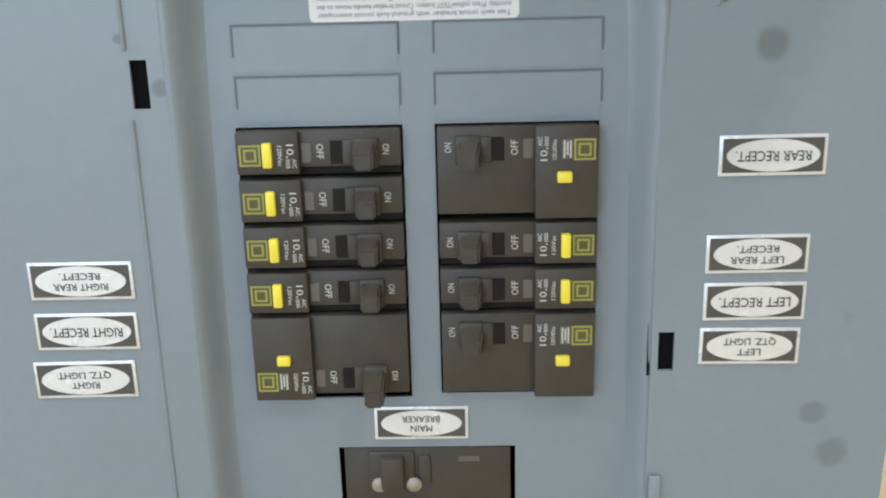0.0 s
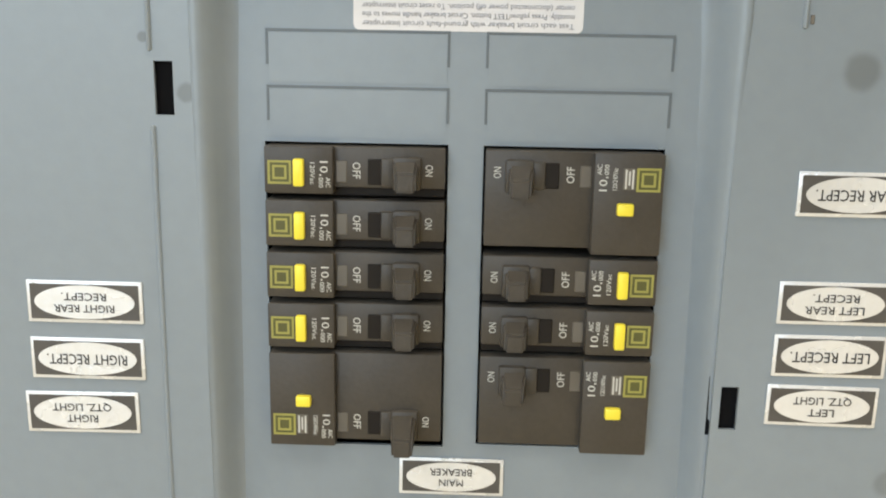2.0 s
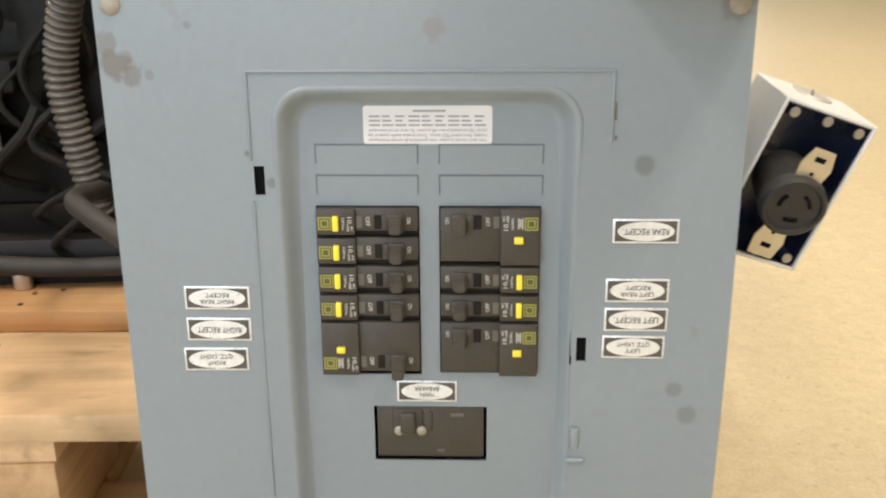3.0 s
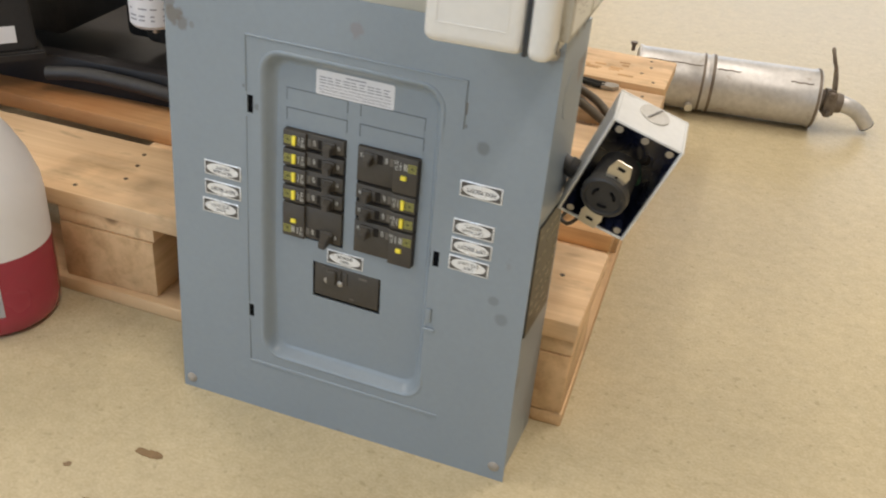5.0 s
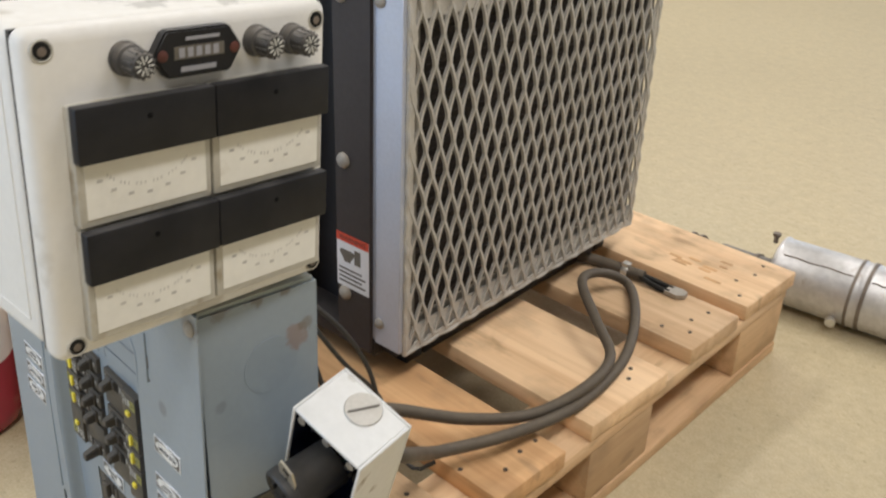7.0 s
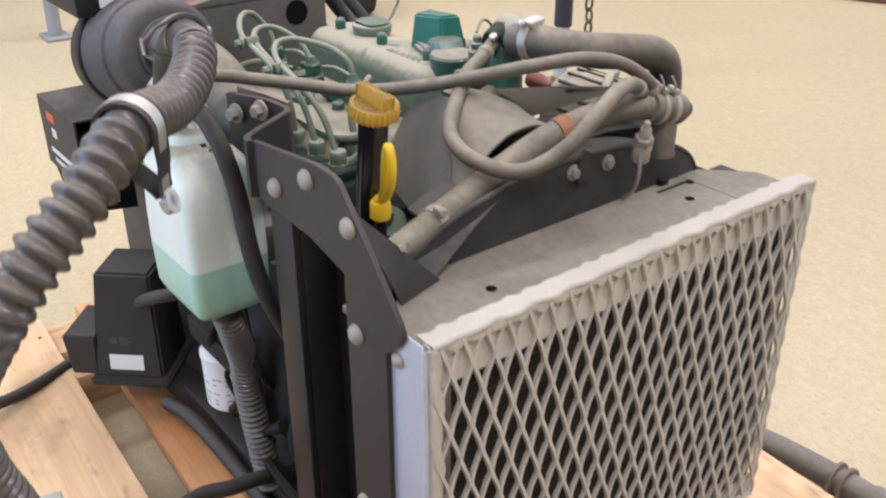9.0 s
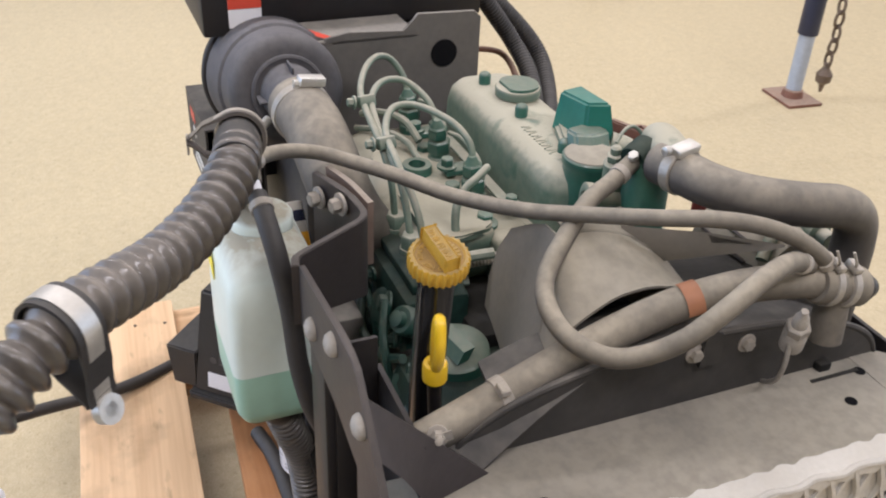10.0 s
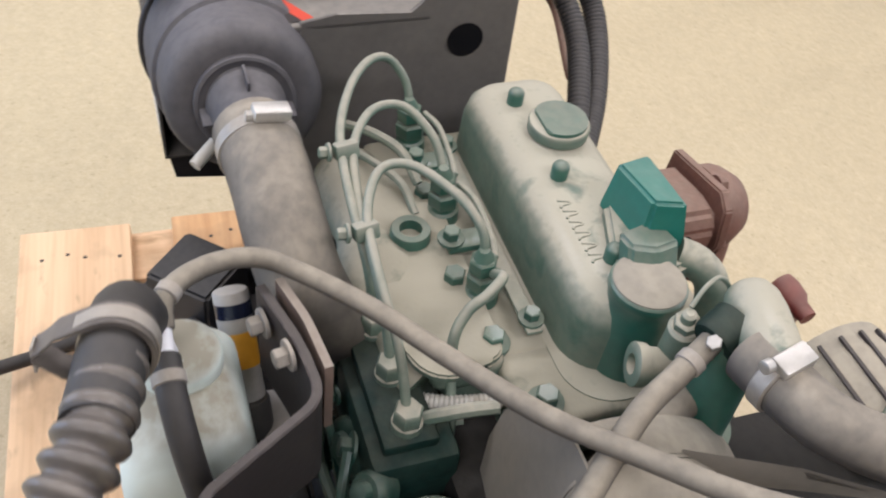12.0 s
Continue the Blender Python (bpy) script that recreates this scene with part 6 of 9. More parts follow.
for p0, p1 in (((0, 0, GZ1), (0, GY, GZ1)), ((0, 0, GZ0), (0, GY, GZ0)), ((0, 0, GZ0), (0, 0, GZ1)), ((0, GY, GZ0), (0, GY, GZ1))):
    line = []
    for k in range(41):
        f = k / 40
        q = V(p0).lerp(V(p1), f)
        line.append(q + V((0.0012 * math.sin(k * 2.1), 0, 0.0010 * math.sin(k * 1.7))))
    tube(b, line, 0.0030, 120, 8)
part("rolled_edge", b, M_GUARD, guard, kind="stuff")
b = B()
box(b, -0.0042, -0.0022, 0.001, GY - 0.001, GZ1 - 0.042, GZ1 - 0.0025)
box(b, -0.005, -0.0032, 0.001, GY - 0.001, GZ0 + 0.002, GZ0 + 0.030)
box(b, -0.005, -0.0032, 0.001, 0.014, GZ0 + 0.03, GZ1 - 0.044)
part("backing_strip", b, M_GUARD, guard, "dusty sheet rim behind the mesh", kind="stuff")
b = B()
box(b, -0.046, -0.001, -0.0085, -0.0070, GZ0 + 0.004, GZ1 + 0.004, 0.0004, 1)
box(b, -0.0025, -0.001, -0.0070, 0.004, GZ0 + 0.004, GZ1 - 0.002)
part("side_strip", b, M_ALU, guard, "bright aluminium side strip")
for z in (0.604, 0.226):
    b = B()
    lathe(b, (-0.032, -0.0086, z), (0, -1, 0), [(0, 0.0068), (0.002, 0.0068), (0.004, 0.005), (0.0052, 0.002)], 16)
    part("rivet_bolt", b, M_BOLT, guard)

# black frame and the bent bracket plate beside the radiator
fr = thing("radiator_support", "dark steel support frame with a bent bracket plate", "bracket", G)
YP = -0.0135
b = B()
slab(b, [(x, YP, z) for x, z in ((-0.241, 0.7265), (-0.135, 0.7385), (-0.114, 0.7385), (-0.101, 0.7345), (-0.062, 0.690), (-0.024, 0.643), (-0.019, 0.634), (-0.024, 0.622), (-0.043, 0.606), (-0.043, 0.180), (-0.098, 0.180), (-0.098, 0.655), (-0.150, 0.667), (-0.241, 0.672))], (0, 0.005, 0))
bmesh.ops.bevel(b, geom=b.edges[:], offset=0.0007, segments=1, affect="EDGES")
part("plate", b, M_BROWNPL, fr)
def rounded(plan, r, n=7):
    """A plan line with its inner corners rounded to the radius r."""
    out = [V(plan[0])]
    for p0, p, p1 in zip(plan[:-2], plan[1:-1], plan[2:]):
        p0, p, p1 = V(p0), V(p), V(p1)
        u, w = (p0 - p).normalized(), (p1 - p).normalized()
        k = min(r, (p0 - p).length * 0.45, (p1 - p).length * 0.45)
        for i in range(n + 1):
            f = i / n
            out.append((p + u * k) * (1 - f) ** 2 + p * 2 * f * (1 - f) + (p + w * k) * f ** 2)
    return [tuple(q) for q in out] + [tuple(plan[-1])]


wing = rounded([(-0.2405, YP + 0.0005), (-0.2535, YP + 0.0035), (-0.301, 0.0645), (-0.345, 0.0600), (-0.401, 0.0455)], 0.017)
fall = [0.672 - 0.040 * min(max((-0.245 - x) / 0.08, 0), 1) for x, y in wing]
rise = [0.7268 - 0.004 * min(max((-0.245 - x) / 0.06, 0), 1) - 0.005 * min(max((-0.345 - x) / 0.06, 0), 1) for x, y in wing]
b = B()
bent(b, wing, fall, rise, 0.0062)
bmesh.ops.bevel(b, geom=[e for e in b.edges if all(abs(v.co.z - 0.72) < 0.012 for v in e.verts)], offset=0.0008, segments=2, affect="EDGES", clamp_overlap=True)
part("bent_wing", b, M_BROWNPL, fr, "bent wing with a worn, dusty upper edge")
b = B()
bent(b, rounded([(-0.322, 0.0670), (-0.362, 0.0622), (-0.398, 0.0520)], 0.01), 0.660, 0.7225, -0.0055)
part("rusty_tab", b, M_TABRUST, fr, "dusty reddish bolted tab")
for p, d in (((-0.088, YP, 0.700), (0, -1, 0)), ((-0.149, YP, 0.7205), (0, -1, 0)), ((-0.204, YP, 0.694), (0, -1, 0)), ((-0.084, YP, 0.6035), (0, -1, 0)), ((-0.084, YP, 0.42), (0, -1, 0)), ((-0.084, YP, 0.25), (0, -1, 0))):
    b = B()
    lathe(b, p, d, [(0, 0.0092), (0.0015, 0.0092), (0.0042, 0.0078), (0.0062, 0.0045), (0.0068, 0.001)], 20)
    part("carriage_bolt", b, M_BOLT, fr)
for p, d in (((-0.345, 0.051, 0.712), (0.2, -1, 0)), ((-0.383, 0.042, 0.700), (0.2, -1, 0))):
    b = B()
    bolt(b, p, d, 0.0068, 0.011)
    part("hex_bolt", b, M_BOLT, fr)
b = B()
box(b, -0.222, -0.184, -0.012, -0.004, 0.178, 0.690, 0.001)
box(b, -0.188, -0.184, -0.004, 0.030, 0.178, 0.690, 0.001)
part("rear_post", b, M_FRAMECLEAN, fr)
b = B()
box(b, -0.190, -0.095, 0.030, 0.034, 0.178, 0.66)
box(b, -0.222, -0.04, -0.010, 0.034, 0.176, 0.20, 0.001)
part("inner_panel", b, M_FRAMECLEAN, fr)
b = B()
sheet(b, [[(-0.100, -0.007, 0.712), (-0.099, 0.036, 0.667), (-0.099, 0.086, 0.6135)], [(-0.066, -0.007, 0.686), (-0.076, 0.012, 0.655), (-0.085, 0.034, 0.6135)]], (-0.0025, 0.0, -0.001))
part("gusset", b, M_BROWNPL, fr, "dusty sloping gusset down to the radiator")
b = B()
bolt(b, (-0.1125, 0.0500, 0.650), (0.9, -0.3, 0.5), 0.0052, 0.010)
lathe(b, (-0.1135, 0.0500, 0.650), (0.9, -0.3, 0.5), [(0, 0.0030), (0.019, 0.0030), (0.0195, 0.002)], 10)
slab(b, [(-0.112, 0.036, 0.650), (-0.108, 0.058, 0.657), (-0.108, 0.060, 0.648), (-0.112, 0.040, 0.640)], (0.0016, 0, 0.0008))
part("fitting_bolt", b, M_BOLT, fr)
# warning decal on the frame's foot
b = B()
box(b, -0.0975, -0.0445, YP - 0.0008, YP - 0.0002, 0.258, 0.328)
wd = part("warning_decal", b, M_PAPER, fr, "white warning decal with a red head")
b = B()
box(b, -0.0975, -0.0445, YP - 0.0012, YP - 0.0006, 0.318, 0.3285)
part("decal_head", b, M_RED, wd)
words("decal_word", "WARNING", 0.008, Matrix.Translation((-0.071, YP - 0.0013, 0.3232)) @ TXT, M_INK, wd, 0.0001, 0.044)
b = B()
slab(b, [(-0.080 + 0.010 * math.cos(a) * (1 + 0.4 * math.sin(3 * a)), YP - 0.0011, 0.300 + 0.011 * math.sin(a) * (1 + 0.3 * math.cos(2 * a))) for a in [2 * math.pi * i / 20 for i in range(20)]], (0, 0.0004, 0))
box(b, -0.068, -0.058, YP - 0.0011, YP - 0.0006, 0.293, 0.312, 0.0, 1)
for k in range(4):
    box(b, -0.094, -0.050 - 0.006 * (k % 2), YP - 0.0011, YP - 0.0006, 0.264 + 0.0058 * k, 0.2665 + 0.0058 * k)
part("decal_bars", b, M_GREYWIN, wd)

# skid tray under the set
sk = thing("skid_frame", "black steel skid frame bolted on the pallet", "frame", G)
for nm, q in (("tray", (-0.93, -0.03, 0.070, 0.462, PT, 0.158)), ("rail", (-0.93, -0.03, 0.037, 0.067, PT, 0.196)), ("rail", (-0.93, -0.03, 0.465, 0.495, PT, 0.196)), ("cross_rail", (-0.93, -0.90, 0.070, 0.462, 0.1585, 0.196))):
    b = B()
    box(b, *q, 0.002)
    part(nm, b, M_FRAMECLEAN, sk)

# fan shroud
sh = thing("fan_shroud", "dark dusty fan shroud behind the radiator", "fan shroud", G)
b = B()
pts = []
for i in range(25):
    a = radians(180 - 180 * i / 24)
    pts.append((-0.122, 0.265 + 0.205 * math.cos(a), 0.596 + 0.080 * math.sin(a) ** 0.8 if 0 < i < 24 else 0.596))
slab(b, [(-0.122, 0.06, 0.25)] + pts + [(-0.122, 0.47, 0.25)], (0.004, 0, 0))
part("face", b, M_FRAMEBLK, sh)
b = B()
rows = []
for x in (-0.122, -0.150, -0.185):
    rows.append([(x, p[1] + (0.265 - p[1]) * (-0.122 - x) * 1.1, p[2] - (-0.122 - x) * 0.10) for p in pts[5:]])
sheet(b, rows, (0, 0, -0.003))
part("hood", b, M_FRAMEBLK, sh)
b = B()
tube(b, [(-0.1195, p[1], p[2]) for p in pts[1:-1]], 0.0030, 60, 8)
part("rolled_lip", b, M_FRAMEBLK, sh)
for y, z in ((0.318, 0.660), (0.268, 0.662)):
    b = B()
    bolt(b, (-0.118, y, z), (1, 0, 0), 0.0055, 0.006)
    part("shroud_bolt", b, M_BOLT, sh)
b = B()
slab(b, [(-0.1175, 0.272, 0.650), (-0.1175, 0.292, 0.650), (-0.1175, 0.290, 0.678), (-0.1175, 0.280, 0.684), (-0.1175, 0.273, 0.676)], (0.004, 0, 0))
part("tab", b, M_FRAMEBLK, sh)

# belt guard hood, thick with dust
hood = thing("belt_guard", "dust-caked sheet metal belt guard over the pulleys", "guard", G)
back = [(0.176, 0.640), (0.177, 0.680), (0.180, 0.706), (0.186, 0.720), (0.198, 0.7275), (0.223, 0.727), (0.250, 0.719), (0.281, 0.703), (0.301, 0.684), (0.318, 0.664)]
front = [(0.150, 0.640), (0.155, 0.657), (0.164, 0.671), (0.175, 0.682), (0.198, 0.697), (0.217, 0.705), (0.242, 0.707), (0.263, 0.703), (0.276, 0.699), (0.284, 0.694)]
lb, _ = spline([(-0.214, y, z) for y, z in back], 36)
lf, _ = spline([(-0.155, y, z) for y, z in front], 36)
b = B()
sheet(b, [[tuple(p.lerp(q, f)) for p, q in zip(lb, lf)] for f in (0.0, 0.2, 0.4, 0.6, 0.8, 1.0)], (0, 0.0008, -0.0024))
part("hood", b, M_TAN, hood)
b = B()
slab(b, [tuple(p + V((-0.001, 0, 0))) for p in lb] + [(-0.215, 0.318, 0.58), (-0.215, 0.176, 0.58)], (-0.002, 0, 0))
part("back", b, M_TAN, hood)
# flat rounded cheek standing out beside the hood
ck = [(-0.213, 0.189, 0.730), (-0.235, 0.190, 0.728), (-0.256, 0.189, 0.717), (-0.287, 0.187, 0.695), (-0.302, 0.183, 0.666), (-0.303, 0.177, 0.636), (-0.293, 0.170, 0.612), (-0.272, 0.168, 0.607), (-0.258, 0.166, 0.603), (-0.237, 0.162, 0.600), (-0.205, 0.161, 0.606)]
b = B()
slab(b, ck + [(-0.170, 0.158, 0.640), (-0.190, 0.170, 0.682), (-0.211, 0.182, 0.712)], (0.0002, 0.002, -0.0004))
part("cheek", b, M_TAN, hood)
b = B()
sheet(b, [[(p.x - 0.0035 - 0.028 * f, p.y + 0.003 * f, p.z - 0.002 * f) for p in lb[15:]] for f in (0.0, 0.5, 1.0)], (0, 0.0008, -0.0024))
part("rear_skirt", b, M_TAN, hood)
# added dark sheet: stands in for the shadowed void beside the hood
b = B()
sheet(b, [[(x, y, z + (x + 0.2) * 0.1) for y, z in ((0.315, 0.664), (0.37, 0.664), (0.43, 0.656), (0.47, 0.630))] for x in (-0.262, -0.20, -0.165)], (0, 0, -0.0025))
part("inner_plate", b, M_DARKENG, hood, "dark sheet standing in for the shadowed gap under the side sheet")
b = B()
sheet(b, [[(-0.215, 0.250, 0.727), (-0.187, 0.315, 0.724), (-0.155, 0.370, 0.720)], [(-0.206, 0.272, 0.712), (-0.184, 0.320, 0.715), (-0.157, 0.365, 0.719)], [(-0.203, 0.288, 0.694), (-0.181, 0.325, 0.706), (-0.158, 0.361, 0.7175)]], (0, 0, -0.0025))
part("side_sheet", b, M_TAN, hood)
b = B()
lathe(b, (-0.207, 0.1662, 0.641), (0, -1, 0.2), [(-0.001, 0.0058), (0.0010, 0.0058)], 14)
part("bolt_hole", b, M_BLACKHOLE, hood)
b = B()
box(b, -0.007, 0.007, -0.0012, 0.0012, -0.0005, 0.0012, 0, 1, Matrix.Translation((-0.228, 0.1865, 0.7085)) @ pose(0, 0, 0, 0, -35, 0))
part("slit", b, M_BLACKHOLE, hood)
b = B()
lathe(b, (-0.190, 0.166, 0.612), (0.6, -0.7, 0.3), [(-0.01, 0.013), (0.004, 0.013), (0.010, 0.010), (0.012, 0.004)], 18)
part("knob", b, M_TAN, hood)
b = B()
for dx in (0.0, 0.016):
    lathe(b, (-0.215 + dx, 0.225, 0.60), (1, 0, 0), [(0, 0.06), (0.004, 0.066), (0.010, 0.060), (0.014, 0.066)], 30)
part("pulley", b, M_DARKENG, hood, "dark pulley inside the guard")

# long dusty pipe across the set
pp = thing("coolant_pipe", "dust-covered coolant pipe lying across the engine", "pipe", G)
pipe_pts = [(-0.126, 0.034, 0.631), (-0.132, 0.080, 0.6425), (-0.137, 0.125, 0.655), (-0.140, 0.18, 0.673), (-0.138, 0.245, 0.695), (-0.130, 0.30, 0.708), (-0.120, 0.345, 0.712), (-0.112, 0.385, 0.708)]
b = B()
tube(b, pipe_pts, 0.0140, 50, 18)
part("tube", b, M_RUBBER, pp)
b = B()
line, _ = spline(pipe_pts, 60)
for i in [min(range(1, 59), key=lambda k: abs(line[k].y - 0.1105))]:
    d = line[i + 1] - line[i - 1]
    lathe(b, line[i] - d.normalized() * 0.005, d, [(0, 0.0145), (0.0008, 0.0152), (0.0092, 0.0152), (0.010, 0.0145)], 24)
    box(b, -0.006, 0.006, -0.004, 0.004, 0.0, 0.006, 0.001, 1, Matrix.Translation(line[i] + V((0.010, -0.004, 0.012))))
part("clip", b, M_BOLT, pp)
b = B()
low = [(-0.104, 0.084, 0.6135), (-0.110, 0.112, 0.629), (-0.115, 0.142, 0.646), (-0.118, 0.172, 0.661), (-0.124, 0.205, 0.675)]
high = [(-0.128, 0.050, 0.634), (-0.132, 0.090, 0.643), (-0.134, 0.125, 0.654), (-0.136, 0.172, 0.670), (-0.136, 0.215, 0.685)]
sheet(b, [high, [tuple(V(p).lerp(V(q), 0.5) + V((0, 0, 0.0015))) for p, q in zip(high, low)], low], (0, 0, -0.0022))
part("drip_sheet", b, M_FRAMEBLK, pp, "bent dusty sheet under the pipe")
b = B()
d = (line[41] - line[39]).normalized()
c = line[40]
n = V((0.55, -0.15, 0.82)).normalized()
n = (n - d * n.dot(d)).normalized()
m_ = d.cross(n)
rows = [[c + d * s + (n * math.cos(a) + m_ * math.sin(a)) * 0.0152 for a in [radians(-68 + 136 * i / 10) for i in range(11)]] for s in (-0.007, 0.007)]
sheet(b, rows, n * 0.0006)
part("tag", b, M_STICKB, pp, "brown cloth tag")

# filler neck and clamp cluster at the end of the pipe
nk = thing("filler_neck", "dusty radiator filler neck with hose clamps", "pipe fitting", G)
NKD = V((0.05, 1, -0.25)).normalized()
b = B()
lathe(b, (-0.112, 0.366, 0.711), NKD, [(0, 0.0150), (0.003, 0.0168), (0.018, 0.0168), (0.021, 0.0150), (0.036, 0.0150), (0.039, 0.0165), (0.046, 0.0165), (0.048, 0.012)], 24)
lathe(b, (-0.114, 0.392, 0.702), (0.1, 0.0, -1), [(0, 0.013), (0.030, 0.014), (0.050, 0.014)], 18)
part("neck", b, M_RUBBER, nk)
b = B()
lathe(b, V((-0.112, 0.366, 0.711)) + NKD * 0.044, NKD, [(0, 0.0125), (0.010, 0.0120), (0.012, 0.0100), (0.017, 0.0085), (0.0175, 0.004)], 18)
part("end_plug", b, M_BLACKPL, nk, "black end plug")
for f in (0.008, 0.026):
    b = B()
    c_ = V((-0.112, 0.366, 0.711)) + NKD * f
    lathe(b, c_, NKD, [(0, 0.0165), (0.0006, 0.0178), (0.0068, 0.0178), (0.0074, 0.0165)], 28)
    box(b, -0.007, 0.007, -0.004, 0.004, 0.0, 0.006, 0.0015, 2, Matrix.Translation(c_ + V((0.004, 0.004, 0.0165))) @ pose(0, 0, 0, -14, 15, 0))
    tube(b, [c_ + V((0.006, 0.004, 0.019)), c_ + V((0.010, 0.000, 0.026)), c_ + V((0.008, -0.004, 0.036))], 0.0012, 10, 6)
    part("clamp", b, M_STEEL, nk, "dull hose clamp")
b = B()
SD = V((0.30, -0.25, 0.92)).normalized()
lathe(b, V((-0.098, 0.345, 0.672)), SD, [(-0.01, 0.0095), (0.010, 0.0095), (0.012, 0.0080)], 18)
hexnut(b, V((-0.098, 0.345, 0.672)) + SD * 0.011, SD, 0.0098, 0.010)
lathe(b, V((-0.098, 0.345, 0.672)) + SD * 0.021, SD, [(0, 0.0062), (0.010, 0.0058), (0.013, 0.0035), (0.019, 0.0030)], 12)
part("temperature_sender", b, M_BOLT, nk, "dusty hexagon temperature sender")
b = B()
tube(b, [(-0.094, 0.338, 0.672), (-0.092, 0.337, 0.650), (-0.100, 0.340, 0.628), (-0.118, 0.346, 0.612)], 0.0022, 20, 8)
part("sender_wire", b, M_STEEL, nk)


def hose(name, label, pts, r, material, n=60, seg=12, category="hose"):
    """A hose with a spring clip near each end."""
    ob = thing(name, label, category, G)
    b = B()
    tube(b, pts, r, n, seg)
    part("tube", b, material, ob)
    ln, _ = spline(pts, 100)
    for k in (4, 96):
        d = (ln[k + 1] - ln[k - 1]).normalized()
        b = B()
        lathe(b, ln[k] - d * 0.004, d, [(0, r), (0.0006, r + 0.0011), (0.0074, r + 0.0011), (0.008, r)], 18)
        part("hose_clip", b, M_BOLT, ob)
    return ob


hose("overflow_hose", "long dusty overflow hose arching from the bottle to the filler neck", [(-0.362, -0.020, 0.736), (-0.377, -0.017, 0.744), (-0.393, -0.003, 0.744), (-0.407, 0.022, 0.738), (-0.409, 0.047, 0.732), (-0.392, 0.072, 0.728), (-0.358, 0.107, 0.724), (-0.312, 0.142, 0.722), (-0.253, 0.177, 0.734), (-0.207, 0.213, 0.748), (-0.166, 0.246, 0.762), (-0.134, 0.287, 0.770), (-0.117, 0.325, 0.762), (-0.112, 0.362, 0.738), (-0.113, 0.385, 0.712)], 0.0068, M_RUBBER, 110)
hose("heater_hose", "dusty small hose looping in front of the belt guard", [(-0.262, 0.285, 0.757), (-0.25, 0.258, 0.748), (-0.235, 0.228, 0.742), (-0.207, 0.190, 0.725), (-0.188, 0.168, 0.708), (-0.160, 0.158, 0.700), (-0.13, 0.160, 0.695), (-0.108, 0.178, 0.690), (-0.094, 0.198, 0.696), (-0.08, 0.222, 0.715), (-0.076, 0.25, 0.738), (-0.085, 0.285, 0.750), (-0.102, 0.325, 0.745), (-0.116, 0.358, 0.727)], 0.0078, M_RUBBER, 110)
rh = thing("radiator_hose", "thick dusty black radiator hose with a bright worm clamp", "hose", G)
b = B()
tube(b, [(-0.245, 0.300, 0.762), (-0.222, 0.304, 0.765), (-0.192, 0.316, 0.764), (-0.168, 0.345, 0.760), (-0.156, 0.382, 0.755), (-0.154, 0.416, 0.748), (-0.157, 0.440, 0.733), (-0.160, 0.451, 0.706), (-0.161, 0.453, 0.66), (-0.160, 0.453, 0.60), (-0.155, 0.452, 0.50)], lambda q, L: 0.0180 + 0.0004 * math.sin(q * 55) + 0.0007 * math.exp(-((q - 0.10) / 0.02) ** 2), 100, 22)
part("hose", b, M_ELBOW, rh)
b = B()
lathe(b, (-0.228, 0.303, 0.765), (1, 0.2, 0.08), [(0, 0.0194), (0.001, 0.0206), (0.010, 0.0206), (0.011, 0.0194)], 28)
part("clamp_band", b, M_STEEL, rh)
b = B()
box(b, -0.0068, 0.0068, -0.0125, 0.0125, -0.001, 0.0065, 0.002, 2, Matrix.Translation((-0.2215, 0.304, 0.783)) @ pose(0, 0, 0, 4, 6, 14))
lathe(b, (-0.2215, 0.289, 0.786), (0.2, -1, 0), [(0, 0.0042), (0.005, 0.0042), (0.0055, 0.003)], 12)
part("clamp_screw", b, M_ZINC, rh, "bright clamp screw housing")

# ---- coolant bottle ----
bt = thing("coolant_bottle", "translucent overflow bottle half full of green coolant on the frame", "bottle", G)
BX0, BX1, BY0, BY1 = -0.415, -0.305, -0.060, 0.026


def bottle_ring(z, ins, cut=0.010):
    x0, x1, y0, y1 = BX0 + ins, BX1 - ins, BY0 + ins, BY1 - ins
    c = cut
    out = []
    for cx, cy, a0 in ((x1 - c, y1 - c, 0), (x0 + c, y1 - c, 90), (x0 + c, y0 + c, 180), (x1 - c, y0 + c, 270)):
        for i in range(5):
            a = radians(a0 + 90 * i / 4)
            out.append((cx + c * math.cos(a), cy + c * math.sin(a), z))
    return out


def bottle_part(levels, name, mat, label=""):
    b = B()
    L_ = [[b.verts.new(p) for p in bottle_ring(z, i, c)] for z, i, c in levels]
    for l0, l1 in zip(L_[:-1], L_[1:]):
        for i in range(len(l0)):
            b.faces.new((l0[i], l0[(i + 1) % len(l0)], l1[(i + 1) % len(l0)], l1[i]))
    b.faces.new(L_[0][::-1])
    b.faces.new(L_[-1])
    return part(name, b, mat, bt, label, angle=50)


bottle_part([(0.512, 0.014, 0.012), (0.517, 0.006, 0.012), (0.530, 0.001, 0.011), (0.575, 0.0, 0.010)], "coolant_level", M_COOLANT, "green coolant seen through the wall")
bottle_part([(0.5752, 0.0, 0.010), (0.612, 0.0003, 0.010), (0.650, 0.0012, 0.012), (0.666, 0.0030, 0.015), (0.677, 0.0070, 0.018), (0.685, 0.0130, 0.020), (0.690, 0.0210, 0.020), (0.692, 0.0300, 0.016)], "shell", M_JUGPL)
b = B()
lathe(b, (-0.372, -0.014, 0.688), (0, 0, 1), [(0, 0.027), (0.004, 0.0275), (0.011, 0.0270), (0.0145, 0.0245), (0.0165, 0.018), (0.0172, 0.006)], 32)
